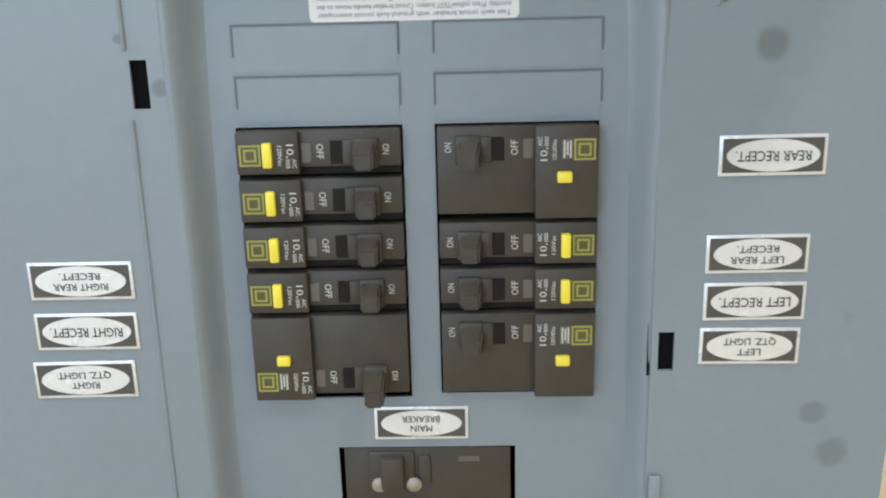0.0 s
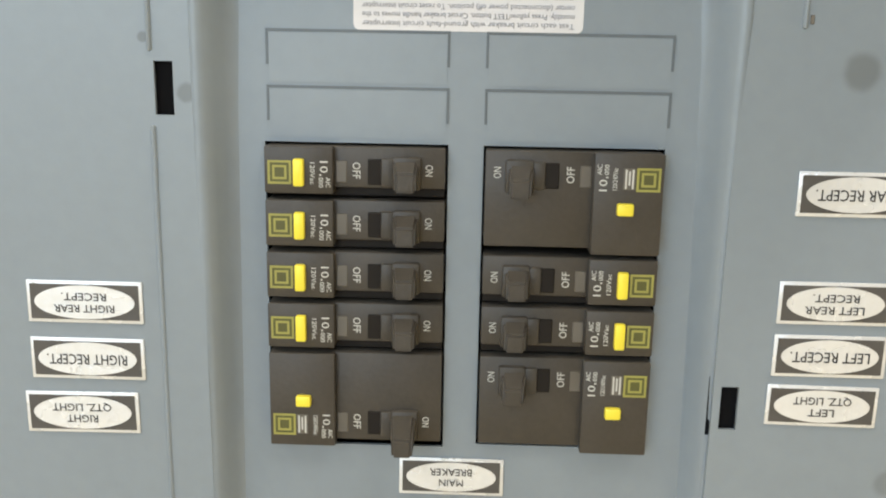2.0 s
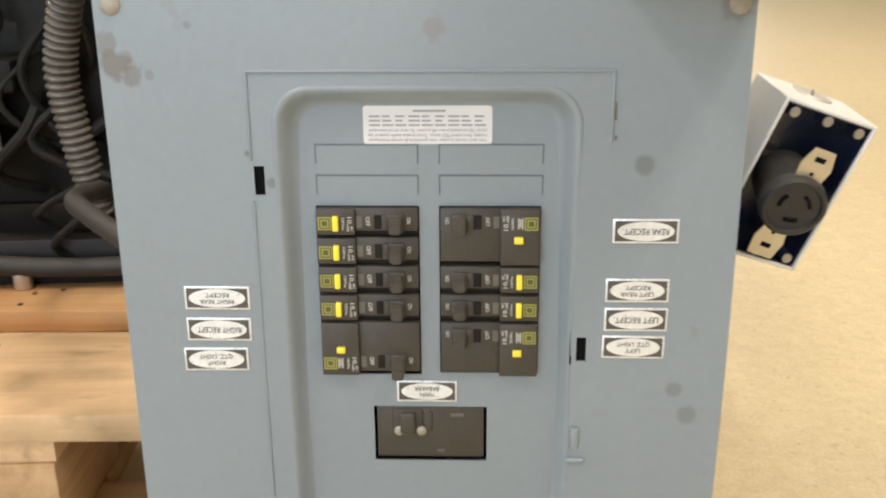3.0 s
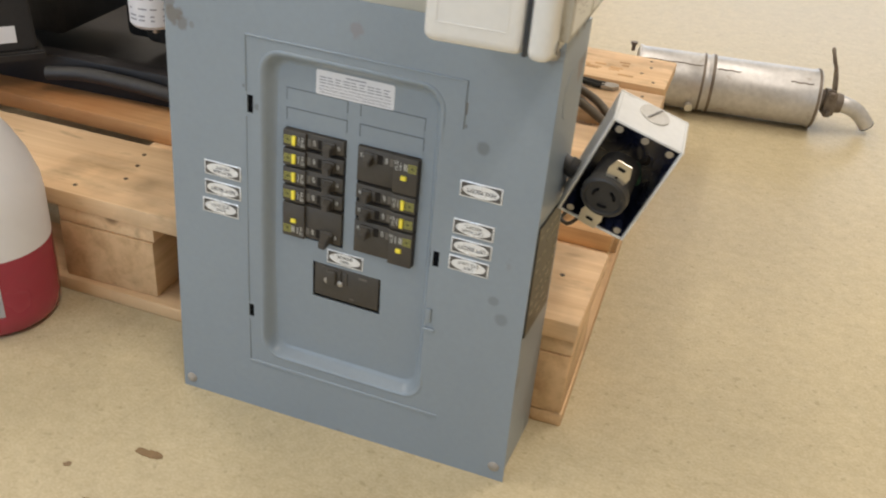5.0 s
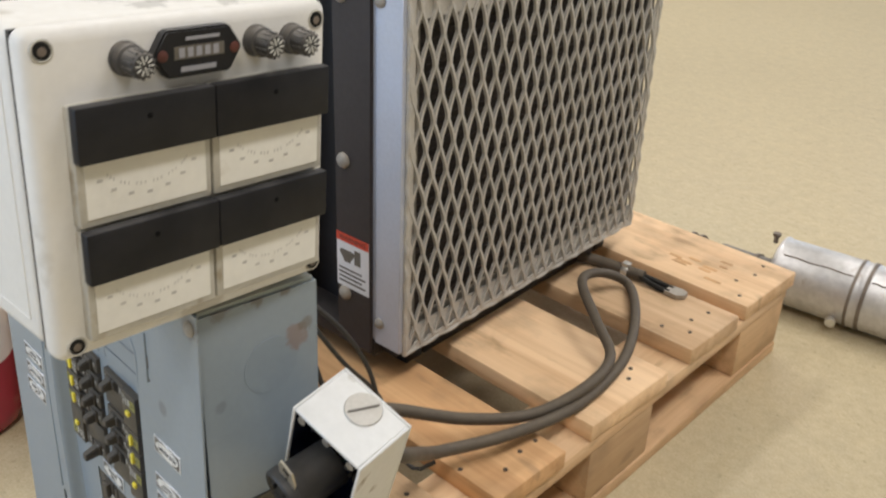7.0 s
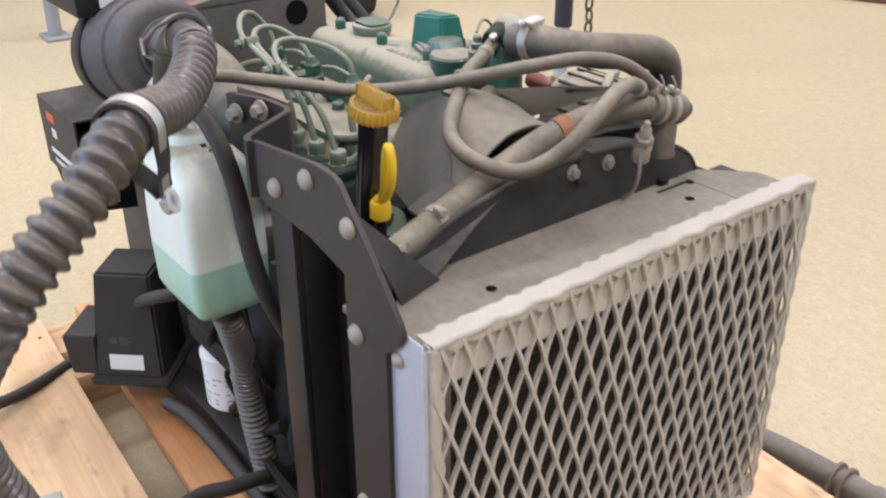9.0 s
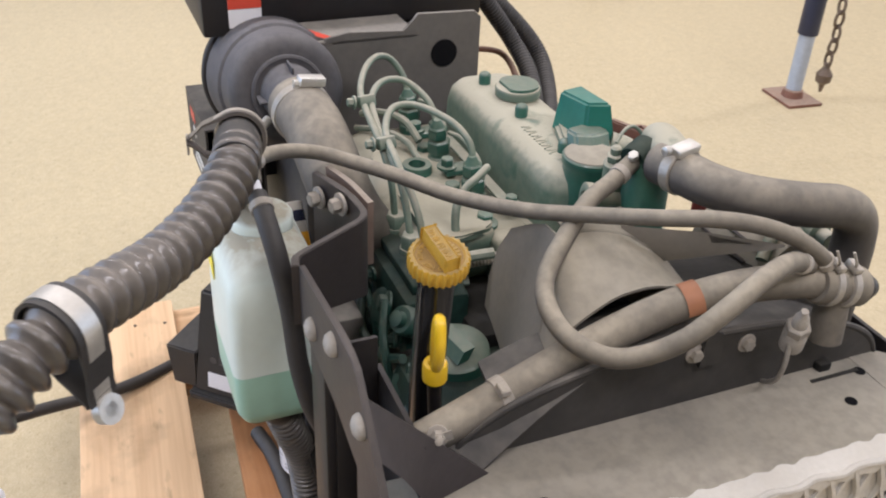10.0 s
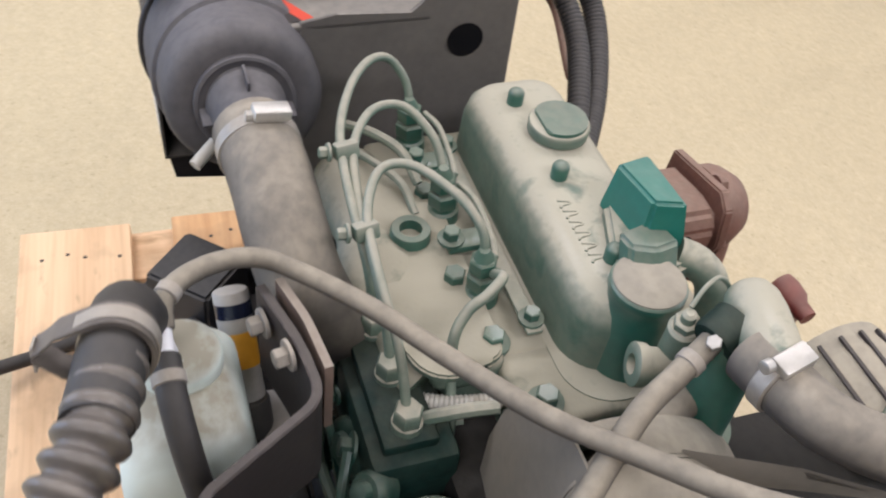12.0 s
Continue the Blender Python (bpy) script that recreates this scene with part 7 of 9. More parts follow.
part("cap", b, M_JUGPL, bt)
b = B()
rod(b, (-0.366, -0.020, 0.7375), (-0.338, -0.021, 0.7310), 0.0052, 14)
rod(b, (-0.356, -0.0205, 0.735), (-0.362, -0.016, 0.697), 0.0050, 12)
part("nozzle", b, M_PAPER, bt, "white hose nozzle")
b = B()
slab(b, [(-0.403, BY0 - 0.0006, 0.652), (-0.372, BY0 - 0.0006, 0.640), (-0.372, BY0 - 0.0006, 0.656), (-0.403, BY0 - 0.0006, 0.668)], (0, 0.001, 0))
part("yellow_tag", b, M_YELLOW, bt)
hose("drop_hose", "black hose running down the face of the coolant bottle", [(-0.344, -0.021, 0.732), (-0.330, -0.021, 0.729), (-0.315, -0.020, 0.721), (-0.297, -0.017, 0.698), (-0.286, -0.012, 0.655), (-0.280, -0.008, 0.595), (-0.278, 0.004, 0.54), (-0.290, 0.030, 0.48), (-0.305, 0.060, 0.43)], 0.0088, M_RUBBERD, 70)

# ---- corrugated hoses ----
cd = thing("corrugated_conduit", "dusty corrugated conduit arching from the panel to the engine", "conduit", Matrix())
Gi = lambda x, y, z: tuple(G @ V((x, y, z)))
cpts = [(0.088, 0.084, PH + 0.014), (0.094, 0.086, 0.535), (0.112, 0.072, 0.60), (0.150, 0.070, 0.675), (0.180, 0.105, 0.750), (0.165, 0.160, 0.798), (0.125, 0.203, 0.820), Gi(-0.155, -0.114, 0.805), Gi(-0.205, -0.077, 0.806), Gi(-0.250, -0.052, 0.813), Gi(-0.300, -0.040, 0.810), Gi(-0.340, -0.036, 0.782), Gi(-0.368, -0.032, 0.742), Gi(-0.40, -0.035, 0.70), Gi(-0.44, -0.03, 0.62), Gi(-0.46, 0.0, 0.50)]
b = B()
KS = 10
def conduit_radius(q, L):
    """Deep rings along the run, fine rings and then a plain cuff towards the clamp."""
    rest = L - q
    turns = 2 * math.pi * q / (0.0108 + 0.0012 * q / L)
    deep = 0.0180 - 0.0048 * (0.5 + 0.5 * math.cos(turns)) ** 1.3
    fine = 0.0174 - 0.0024 * (0.5 + 0.5 * math.cos(turns))
    f = min(max((rest - 0.030) / 0.035, 0), 1)
    return deep * f + fine * (1 - f) if rest > 0.012 else 0.0172


tube(b, cpts[:KS + 1], conduit_radius, 1000, 18)
part("tube", b, M_CONDUIT, cd)
b = B()
tube(b, cpts[KS - 1:], 0.0166, 60, 18)
part("smooth_end", b, M_RUBBERD, cd, "smooth black hose end")
b = B()
lathe(b, cpts[0], (0.06, 0.02, 1), [(-0.012, 0.0225), (0.01, 0.0225), (0.014, 0.024), (0.030, 0.024), (0.036, 0.0215)], 20)
part("end_fitting", b, M_BLACKPL, cd)
ln, _ = spline(cpts, 200)
b = B()
i = min(range(200), key=lambda k: (ln[k] - V((0.125, 0.203, 0.820))).length)
d = (ln[i + 1] - ln[i - 1]).normalized()
tab = V((0.40, 0.10, -0.9))
tab = (tab - d * tab.dot(d)).normalized()
sd = d.cross(tab)


def loop_strip(b, centre, r0, r1, half, reach):
    """A strap bent to a drop shape round a hose: an arc closed by two legs that meet at the tab."""
    prof = []
    for k in range(29):
        an = radians(62 + 236 * k / 28)
        prof.append((math.cos(an), math.sin(an), None))
    legs = [(reach * (1 - f) + 0.0215 * f, f) for f in (0.0, 0.25, 0.55, 0.8)]
    ins, outs = [], []
    for rr, dst in ((r0, ins), (r1, outs)):
        th = rr - r0
        for x, f in legs:
            dst.append((x, 0.0006 + th * 0.6 + 0.0125 * f ** 1.3))
        dst += [(c * rr, q * rr) for c, q, _ in prof]
        for x, f in reversed(legs):
            dst.append((x, -(0.0006 + th * 0.6 + 0.0125 * f ** 1.3)))
    rows = [[b.verts.new(centre + tab * x + sd * y + d * w) for x, y in dst] for dst, w in ((ins, -half), (outs, -half), (outs, half), (ins, half))]
    n = len(ins)
    for q in range(4):
        A, C = rows[q], rows[(q + 1) % 4]
        for k in range(n - 1):
            b.faces.new((A[k], A[k + 1], C[k + 1], C[k]))
    for k in (0, n - 1):
        b.faces.new([rw[k] for rw in rows])


loop_strip(b, ln[i], 0.0182, 0.0206, 0.0098, 0.046)
part("loop_clamp", b, M_RUBBERD, cd, "rubber-lined loop clamp with a free tab")
b = B()
loop_strip(b, ln[i], 0.0207, 0.0214, 0.0058, 0.050)
lathe(b, ln[i] + tab * 0.053 - sd * 0.003, sd, [(0, 0.0085), (0.006, 0.0085), (0.006, 0.0042), (0, 0.0042)], 18)
part("clamp_band", b, M_ZINC, cd)
k2 = min(range(200), key=lambda k: (ln[k] - V(Gi(-0.292, -0.043, 0.812))).length)
d = (ln[k2 + 1] - ln[k2 - 1]).normalized()
tab = V((-0.25, -0.95, -0.05))
tab = (tab - d * tab.dot(d)).normalized()
sd = d.cross(tab)
b = B()
loop_strip(b, ln[k2], 0.0174, 0.0202, 0.0082, 0.036)
sc = part("strap_clamp", b, M_CONDUIT, cd, "dusty rubber-lined strap clamp")
b = B()
loop_strip(b, ln[k2], 0.0203, 0.0210, 0.0048, 0.037)
slab(b, [ln[k2] + tab * 0.0355 + sd * q + d * w for q, w in ((-0.010, -0.0048), (0.004, -0.0048), (0.004, 0.0048), (-0.010, 0.0048))], tab * 0.0012)
part("strap_band", b, M_STEEL, sc, "dull steel band with a bent tab")
b = B()
tube(b, [(-0.335, -0.02, 0.514), (-0.345, -0.008, 0.47), (-0.362, 0.006, 0.42), (-0.372, 0.012, 0.37), (-0.366, 0.016, 0.30), (-0.355, 0.02, 0.23)], ribbed(0.0168, 0.0078, 0.0036), 330, 16)
sl = thing("split_loom", "ribbed black loom hanging below the coolant bottle", "conduit", G)
part("tube", b, M_CONDUIT, sl)
b = B()
lathe(b, (-0.3335, -0.0222, 0.522), (-0.3, 0.35, -1), [(-0.004, 0.012), (0, 0.0176), (0.016, 0.0182), (0.020, 0.0170)], 20)
part("end_sleeve", b, M_RUBBERD, sl, "smooth black end sleeve")

# ---- diesel engine ----
en = thing("diesel_engine", "small green diesel engine coated with pale dust", "engine", G)
b = B()
box(b, -0.615, -0.265, 0.150, 0.385, 0.20, 0.600, 0.012, 2)
box(b, -0.60, -0.28, 0.095, 0.155, 0.40, 0.575, 0.010, 2)
box(b, -0.54, -0.30, 0.085, 0.15, 0.22, 0.42, 0.015, 2)
part("block", b, M_DARKENG, en)
b = B()
box(b, -0.605, -0.350, 0.165, 0.375, 0.600, 0.652, 0.008, 3)
box(b, -0.365, -0.292, 0.198, 0.372, 0.598, 0.651, 0.008, 3)
hd = part("cylinder_head", b, M_GREENDUST, en)
# intake manifold casting beside the injectors
b = B()
tube(b, [(-0.59, 0.150, 0.628), (-0.52, 0.146, 0.632), (-0.44, 0.144, 0.632), (-0.385, 0.150, 0.628), (-0.365, 0.158, 0.624)], lambda s, L: 0.030 + 0.005 * math.sin(s * 60), 50, 18)
box(b, -0.535, -0.345, 0.150, 0.205, 0.63, 0.659, 0.010, 3)
lathe(b, (-0.468, 0.168, 0.650), (0, 0, 1), [(0, 0.024), (0.006, 0.021), (0.008, 0.0165)], 24)
part("intake_manifold", b, M_GREENDUST, en, "dust-covered intake casting")
b = B()
out = []
for cx, cy, r, a0 in ((-0.360, 0.190, 0.014, 0), (-0.530, 0.190, 0.014, 90), (-0.515, 0.165, 0.030, 180), (-0.368, 0.165, 0.030, 270)):
    out += [(cx + r * math.cos(radians(a0 + 15 * i)), cy + r * math.sin(radians(a0 + 15 * i)), 0.6535) for i in range(7)]
slab(b, out, (0, 0, 0.0075))
bmesh.ops.bevel(b, geom=b.edges[:], offset=0.0022, segments=2, affect="EDGES", clamp_overlap=True)
part("manifold_cover", b, M_GREENDUST, en, "dust-caked cast cover plate")
b = B()
tube(b, [(-0.325, 0.205, 0.640), (-0.335, 0.165, 0.634), (-0.350, 0.138, 0.628), (-0.375, 0.122, 0.622)], ribbed(0.0062, 0.0034, 0.0010), 120, 10)
part("coiled_hose", b, M_IVORY, en, "pale coiled hose")
b = B()
tube(b, [(-0.398, 0.208, 0.690), (-0.380, 0.205, 0.706), (-0.370, 0.190, 0.702), (-0.367, 0.176, 0.692), (-0.356, 0.164, 0.671), (-0.333, 0.162, 0.609), (-0.328, 0.156, 0.576)], 0.0040, 60, 10)
part("leak_off_hose", b, M_LINE, en, "pale dusty leak-off hose")
b = B()
tube(b, [(-0.335, 0.172, 0.612), (-0.345, 0.135, 0.608), (-0.40, 0.117, 0.606), (-0.50, 0.113, 0.608)], 0.0045, 30, 8)
tube(b, [(-0.312, 0.185, 0.655), (-0.318, 0.155, 0.650), (-0.33, 0.135, 0.625), (-0.33, 0.125, 0.57)], 0.0052, 30, 8)
part("fuel_return_line", b, M_LINE, en)
b = B()
lathe(b, (-0.474, 0.170, 0.652), (0, 0, 1), [(0, 0.0165), (0.002, 0.0165), (0.016, 0.0160), (0.018, 0.0150), (0.018, 0.0090), (0.006, 0.0085)], 24)
part("threaded_boss", b, M_GREENC, en)
# clamp bars and leak-off pipes between the injectors
for x in (-0.548, -0.455):
    b = B()
    box(b, x - 0.010, x + 0.010, 0.192, 0.228, 0.664, 0.671, 0.002, 2)
    bolt(b, (x, 0.196, 0.671), (0, 0, 1), 0.0068, 0.011)
    part("injector_clamp", b, M_GREENC, en)
b = B()
tube(b, [(-0.585, 0.214, 0.690), (-0.560, 0.218, 0.694), (-0.530, 0.218, 0.690), (-0.505, 0.214, 0.690)], 0.0026, 30, 8)
tube(b, [(-0.495, 0.214, 0.690), (-0.470, 0.219, 0.693), (-0.435, 0.219, 0.690), (-0.413, 0.214, 0.690)], 0.0026, 30, 8)
tube(b, [(-0.600, 0.150, 0.676), (-0.570, 0.165, 0.688), (-0.545, 0.182, 0.686), (-0.520, 0.190, 0.672)], 0.0042, 30, 8)
tube(b, [(-0.590, 0.140, 0.664), (-0.555, 0.158, 0.674), (-0.525, 0.176, 0.672), (-0.498, 0.182, 0.660)], 0.0036, 30, 8)
part("leak_off_pipe", b, M_LINE, en, "thin dusty leak-off pipes", kind="stuff")
for x, y, z in ((-0.366, 0.200, 0.652), (-0.309, 0.218, 0.652), (-0.425, 0.190, 0.656), (-0.52, 0.196, 0.654), (-0.335, 0.262, 0.640), (-0.285, 0.20, 0.648)):
    b = B()
    bolt(b, (x, y, z), (0, 0, 1), 0.0085, 0.013)
    part("head_bolt", b, M_GREENC, hd)
# valve cover: long rounded lid, narrower at the top
vc_b = B()
VX0, VX1, VYc = -0.600, -0.298, 0.290
levels = [(0.645, 0.052, 0.0), (0.652, 0.052, 0.0), (0.653, 0.046, 0.004), (0.690, 0.044, 0.005), (0.704, 0.041, 0.008), (0.7115, 0.034, 0.013), (0.7145, 0.024, 0.022), (0.7155, 0.010, 0.030)]
rings = []
for z, hw, ins in levels:
    ring = []
    x0, x1, c = VX0 + ins, VX1 - ins - (0.020 if z > 0.6525 else 0.0), min(hw * 0.95, 0.036)
    for cx, cy, a0 in ((x1 - c, VYc + hw - c, 0), (x0 + c * 0.6, VYc + hw - c * 0.6, 90), (x0 + c * 0.6, VYc - hw + c * 0.6, 180), (x1 - c, VYc - hw + c, 270)):
        cc = c if cx > -0.45 else c * 0.6
        for i in range(7):
            a = radians(a0 + 90 * i / 6)
            ring.append(vc_b.verts.new((cx + cc * math.cos(a), cy + cc * math.sin(a), z)))
    rings.append(ring)
for l0, l1 in zip(rings[:-1], rings[1:]):
    for i in range(len(l0)):
        vc_b.faces.new((l0[i], l0[(i + 1) % len(l0)], l1[(i + 1) % len(l0)], l1[i]))
vc_b.faces.new(rings[0][::-1])
vc_b.faces.new(rings[-1])
vc = part("valve_cover", vc_b, M_GREEN, en, "green valve cover under a coat of dust", angle=50)
for x in (-0.554, -0.461, -0.372):
    b = B()
    y = 0.280 if x < -0.4 else 0.283
    lathe(b, (x, y, 0.712), (0, 0, 1), [(0, 0.0085), (0.0015, 0.0085), (0.0022, 0.0068), (0.013, 0.0068), (0.0155, 0.0055), (0.017, 0.003)], 16)
    part("cover_stud_nut", b, M_GREENC, vc)
b = B()
lathe(b, (-0.511, 0.300, 0.708), (0, 0, 1), [(0, 0.021), (0.008, 0.021), (0.009, 0.0245), (0.017, 0.0250), (0.0185, 0.0240), (0.0190, 0.0215)], 40)
oc = part("oil_cap", b, M_GREEN, en, "round green oil cap with a dusty rim")
b = B()
disc = []
for i in range(40):
    a = 2 * math.pi * i / 40
    disc.append((-0.511 + 0.0222 * math.cos(a), 0.300 + max(0.0222 * math.sin(a), -0.0165), 0.7265))
slab(b, disc, (0, 0, 0.0035))
bmesh.ops.bevel(b, geom=[e for e in b.edges if all(v.co.z > 0.729 for v in e.verts)], offset=0.0010, segments=2, affect="EDGES")
part("cap_disc", b, M_GREENC, oc, "wiped green disc with one flat")
# raised maker's mark as plain ridges
for k in range(6):
    b = B()
    x = -0.436 + 0.0112 * k
    tube(b, [(x, 0.268, 0.7148), (x + 0.0022, 0.275 + 0.002 * (k % 2), 0.7150), (x + 0.0048, 0.277, 0.7150), (x + 0.0056, 0.270, 0.7150), (x + 0.0080, 0.268, 0.7148)], 0.0011, 16, 6)
    part("raised_mark", b, M_GREEN, vc)
# breather housing
b = B()
low = [(-0.426, 0.296, 0.714), (-0.371, 0.302, 0.717), (-0.360, 0.332, 0.722), (-0.434, 0.335, 0.716)]
top = [(-0.425, 0.302, 0.7555), (-0.3765, 0.3055, 0.7605), (-0.370, 0.3285, 0.7605), (-0.429, 0.3290, 0.7565)]
lv, tv = [b.verts.new(p) for p in low], [b.verts.new(p) for p in top]
b.faces.new(lv[::-1])
b.faces.new(tv)
for i in range(4):
    b.faces.new((lv[i], lv[(i + 1) % 4], tv[(i + 1) % 4], tv[i]))
bmesh.ops.bevel(b, geom=b.edges[:], offset=0.0026, segments=3, affect="EDGES")
br = part("breather", b, M_TEAL, en, "clean teal breather box")
b = B()
slab(b, [(-0.418, 0.296, 0.706), (-0.368, 0.279, 0.706), (-0.350, 0.292, 0.706), (-0.344, 0.318, 0.706), (-0.350, 0.336, 0.706), (-0.420, 0.334, 0.706)], (0, 0, 0.019))
bmesh.ops.bevel(b, geom=b.edges[:], offset=0.0035, segments=3, affect="EDGES")
part("breather_foot", b, M_GREEN, br)
# oil filler drum at the front of the cover
b = B()
lathe(b, (-0.337, 0.291, 0.620), (0, 0, 1), [(0, 0.0300), (0.030, 0.0290), (0.085, 0.0255), (0.098, 0.0250), (0.1005, 0.0268), (0.1065, 0.0268), (0.108, 0.0256), (0.1085, 0.004)], 44)
fd = part("filler_drum", b, M_GREENC, en)
b = B()
lathe(b, (-0.337, 0.291, 0.7275), (0, 0, 1), [(0, 0.0252), (0.0014, 0.0250), (0.0024, 0.0230), (0.0028, 0.004)], 36)
part("drum_top", b, M_TAN, fd, "drum top under pale dust")
b = B()
slab(b, [(-0.364, 0.280, 0.722), (-0.349, 0.283, 0.722), (-0.342, 0.300, 0.722), (-0.346, 0.320, 0.722), (-0.372, 0.314, 0.722)], (-0.012, 0.003, 0.0165))
bmesh.ops.bevel(b, geom=b.edges[:], offset=0.0025, segments=3, affect="EDGES")
part("drum_web", b, M_GREENC, fd, "wedge-shaped green web")
# thermostat housing
b = B()
lathe(b, (-0.263, 0.303, 0.655), (0, 0, 1), [(0, 0.027), (0.010, 0.027), (0.012, 0.0215), (0.07, 0.0205), (0.095, 0.019), (0.112, 0.013), (0.116, 0.004)], 28)
th = part("thermostat_housing", b, M_GREENC, en)
b = B()
BA = V((0.062, -0.018, 0.003)).normalized()
lathe(b, V((-0.287, 0.3235, 0.7630)), BA, [(-0.006, 0.003), (-0.004, 0.0095), (0.001, 0.0150), (0.008, 0.0178), (0.020, 0.0190), (0.040, 0.0188), (0.070, 0.0172)], 28)
part("outlet_barrel", b, M_GREEN, th, "dusty outlet with wiped green end")
# collar coloured dark to stand in for the gap shadow round the hose
b = B()
HD = V((0.010, -0.027, -0.009)).normalized()
lathe(b, V((-0.2655, 0.2965, 0.7605)), HD, [(-0.008, 0.0150), (0.010, 0.0150), (0.0125, 0.0138), (0.0125, 0.0092), (0.004, 0.0090)], 24)
part("hose_collar", b, M_GREEND, th, "green collar round the hose, darkened for the gap's shadow")
b = B()
lathe(b, (-0.2855, 0.287, 0.712), (0.10, -0.16, 1), [(0, 0.0125), (0.030, 0.0105), (0.036, 0.0105), (0.038, 0.0085)], 20)
hexnut(b, (-0.2815, 0.2808, 0.7500), (0.10, -0.16, 1), 0.0082, 0.007)
lathe(b, (-0.2808, 0.2797, 0.757), (0.10, -0.16, 1), [(0, 0.0048), (0.006, 0.0046), (0.008, 0.0025)], 12)
part("sender", b, M_GREEN, th, "dusty sender in a green boss")
for p, d, r in (((-0.2555, 0.2815, 0.7635), (0.2, -0.5, 0.85), 0.0048), ((-0.240, 0.276, 0.668), (0, -0.3, 1), 0.0060)):
    b = B()
    bolt(b, p, d, r, 0.0065, False)
    part("housing_bolt", b, M_ZINC, th, "bright bolt head")
b = B()
lathe(b, (-0.284, 0.262, 0.7135), (-0.25, -0.9, 0.12), [(-0.030, 0.0125), (-0.004, 0.0125), (0.0, 0.0145), (0.006, 0.0145), (0.007, 0.012), (0.007, 0.0068), (-0.004, 0.0060)], 20)
part("stub", b, M_GREEN, th)
b = B()
tube(b, [(-0.283, 0.280, 0.766), (-0.290, 0.292, 0.774), (-0.296, 0.306, 0.772), (-0.296, 0.318, 0.758), (-0.290, 0.325, 0.735)], 0.0016, 24, 8)
part("sender_wire", b, M_LINE, th)
b = B()
tube(b, [(-0.264, 0.290, 0.700), (-0.255, 0.268, 0.698), (-0.242, 0.240, 0.692), (-0.228, 0.214, 0.684), (-0.215, 0.195, 0.672)], 0.0132, 24, 16)
part("bypass_hose", b, M_RUBBER, th)
# strip beside the cover
b = B()
box(b, -0.575, -0.358, 0.222, 0.234, 0.664, 0.667, 0.0006, 1)
part("lifting_strip", b, M_LINE, en, "thin dusty steel strip")
for x in (-0.370, -0.565):
    b = B()
    bolt(b, (x, 0.229, 0.667), (0, 0, 1), 0.0062, 0.010)
    part("strip_bolt", b, M_GREENC, en)
# injectors and their lines
for k, (ix, iy) in enumerate(((-0.588, 0.206), (-0.499, 0.207), (-0.409, 0.208))):
    b = B()
    lathe(b, (ix, iy, 0.640), (0.0, -0.08, 1), [(0, 0.016), (0.008, 0.016), (0.009, 0.0125), (0.022, 0.0125), (0.024, 0.0105), (0.030, 0.0105)], 20)
    hexnut(b, (ix, iy - 0.002, 0.668), (0, -0.08, 1), 0.0130, 0.014)
    inj = part("injector", b, M_GREENC, en)
    b = B()
    hexnut(b, (ix, iy - 0.004, 0.684), (0, -0.08, 1), 0.0105, 0.013)
    lathe(b, (ix, iy - 0.005, 0.697), (0, -0.08, 1), [(0, 0.008), (0.004, 0.006), (0.008, 0.004)], 12)
    part("union_nut", b, M_GREENC, inj)
lines_ = [
    [(-0.410, 0.124, 0.640), (-0.414, 0.121, 0.685), (-0.430, 0.117, 0.716), (-0.470, 0.117, 0.730), (-0.520, 0.124, 0.736), (-0.562, 0.142, 0.743), (-0.590, 0.164, 0.745), (-0.602, 0.184, 0.737), (-0.598, 0.198, 0.718), (-0.590, 0.202, 0.698)],
    [(-0.368, 0.126, 0.640), (-0.386, 0.123, 0.688), (-0.420, 0.121, 0.716), (-0.468, 0.123, 0.728), (-0.508, 0.132, 0.735), (-0.538, 0.154, 0.738), (-0.542, 0.180, 0.734), (-0.520, 0.198, 0.719), (-0.501, 0.203, 0.698)],
    [(-0.325, 0.125, 0.645), (-0.350, 0.123, 0.690), (-0.394, 0.120, 0.716), (-0.440, 0.124, 0.727), (-0.472, 0.141, 0.736), (-0.470, 0.165, 0.738), (-0.440, 0.190, 0.731), (-0.418, 0.202, 0.717), (-0.410, 0.204, 0.698)],
]
for pts in lines_:
    b = B()
    tube(b, pts, 0.0036, 80, 10)
    part("injection_line", b, M_LINE, en)
for (x, y, z) in ((-0.429, 0.1190, 0.722), (-0.498, 0.122, 0.736)):
    b = B()
    box(b, -0.0055, 0.0055, -0.008, 0.010, -0.006, 0.006, 0.0018, 2, Matrix.Translation((x, y, z)) @ pose(0, 0, 0, 0, -20, 10))
    bolt(b, (x, y - 0.011, z), (0, -1, 0.1), 0.0045, 0.008)
    part("line_clamp", b, M_LINE, en)
# injection pump
b = B()
box(b, -0.435, -0.300, 0.095, 0.160, 0.520, 0.625, 0.008, 2)
box(b, -0.425, -0.310, 0.105, 0.145, 0.625, 0.636, 0.003, 2)
ip = part("injection_pump", b, M_GREEND, en)
for x, z in ((-0.410, 0.634), (-0.368, 0.634), (-0.325, 0.636)):
    b = B()
    lathe(b, (x, 0.125, z - 0.006), (0, 0, 1), [(0, 0.011), (0.012, 0.011)], 16)
    hexnut(b, (x, 0.125, z + 0.006), (0, 0, 1), 0.0105, 0.014)
    part("delivery_nut", b, M_LINE, ip)
rnd = random.Random(8)
b = B()
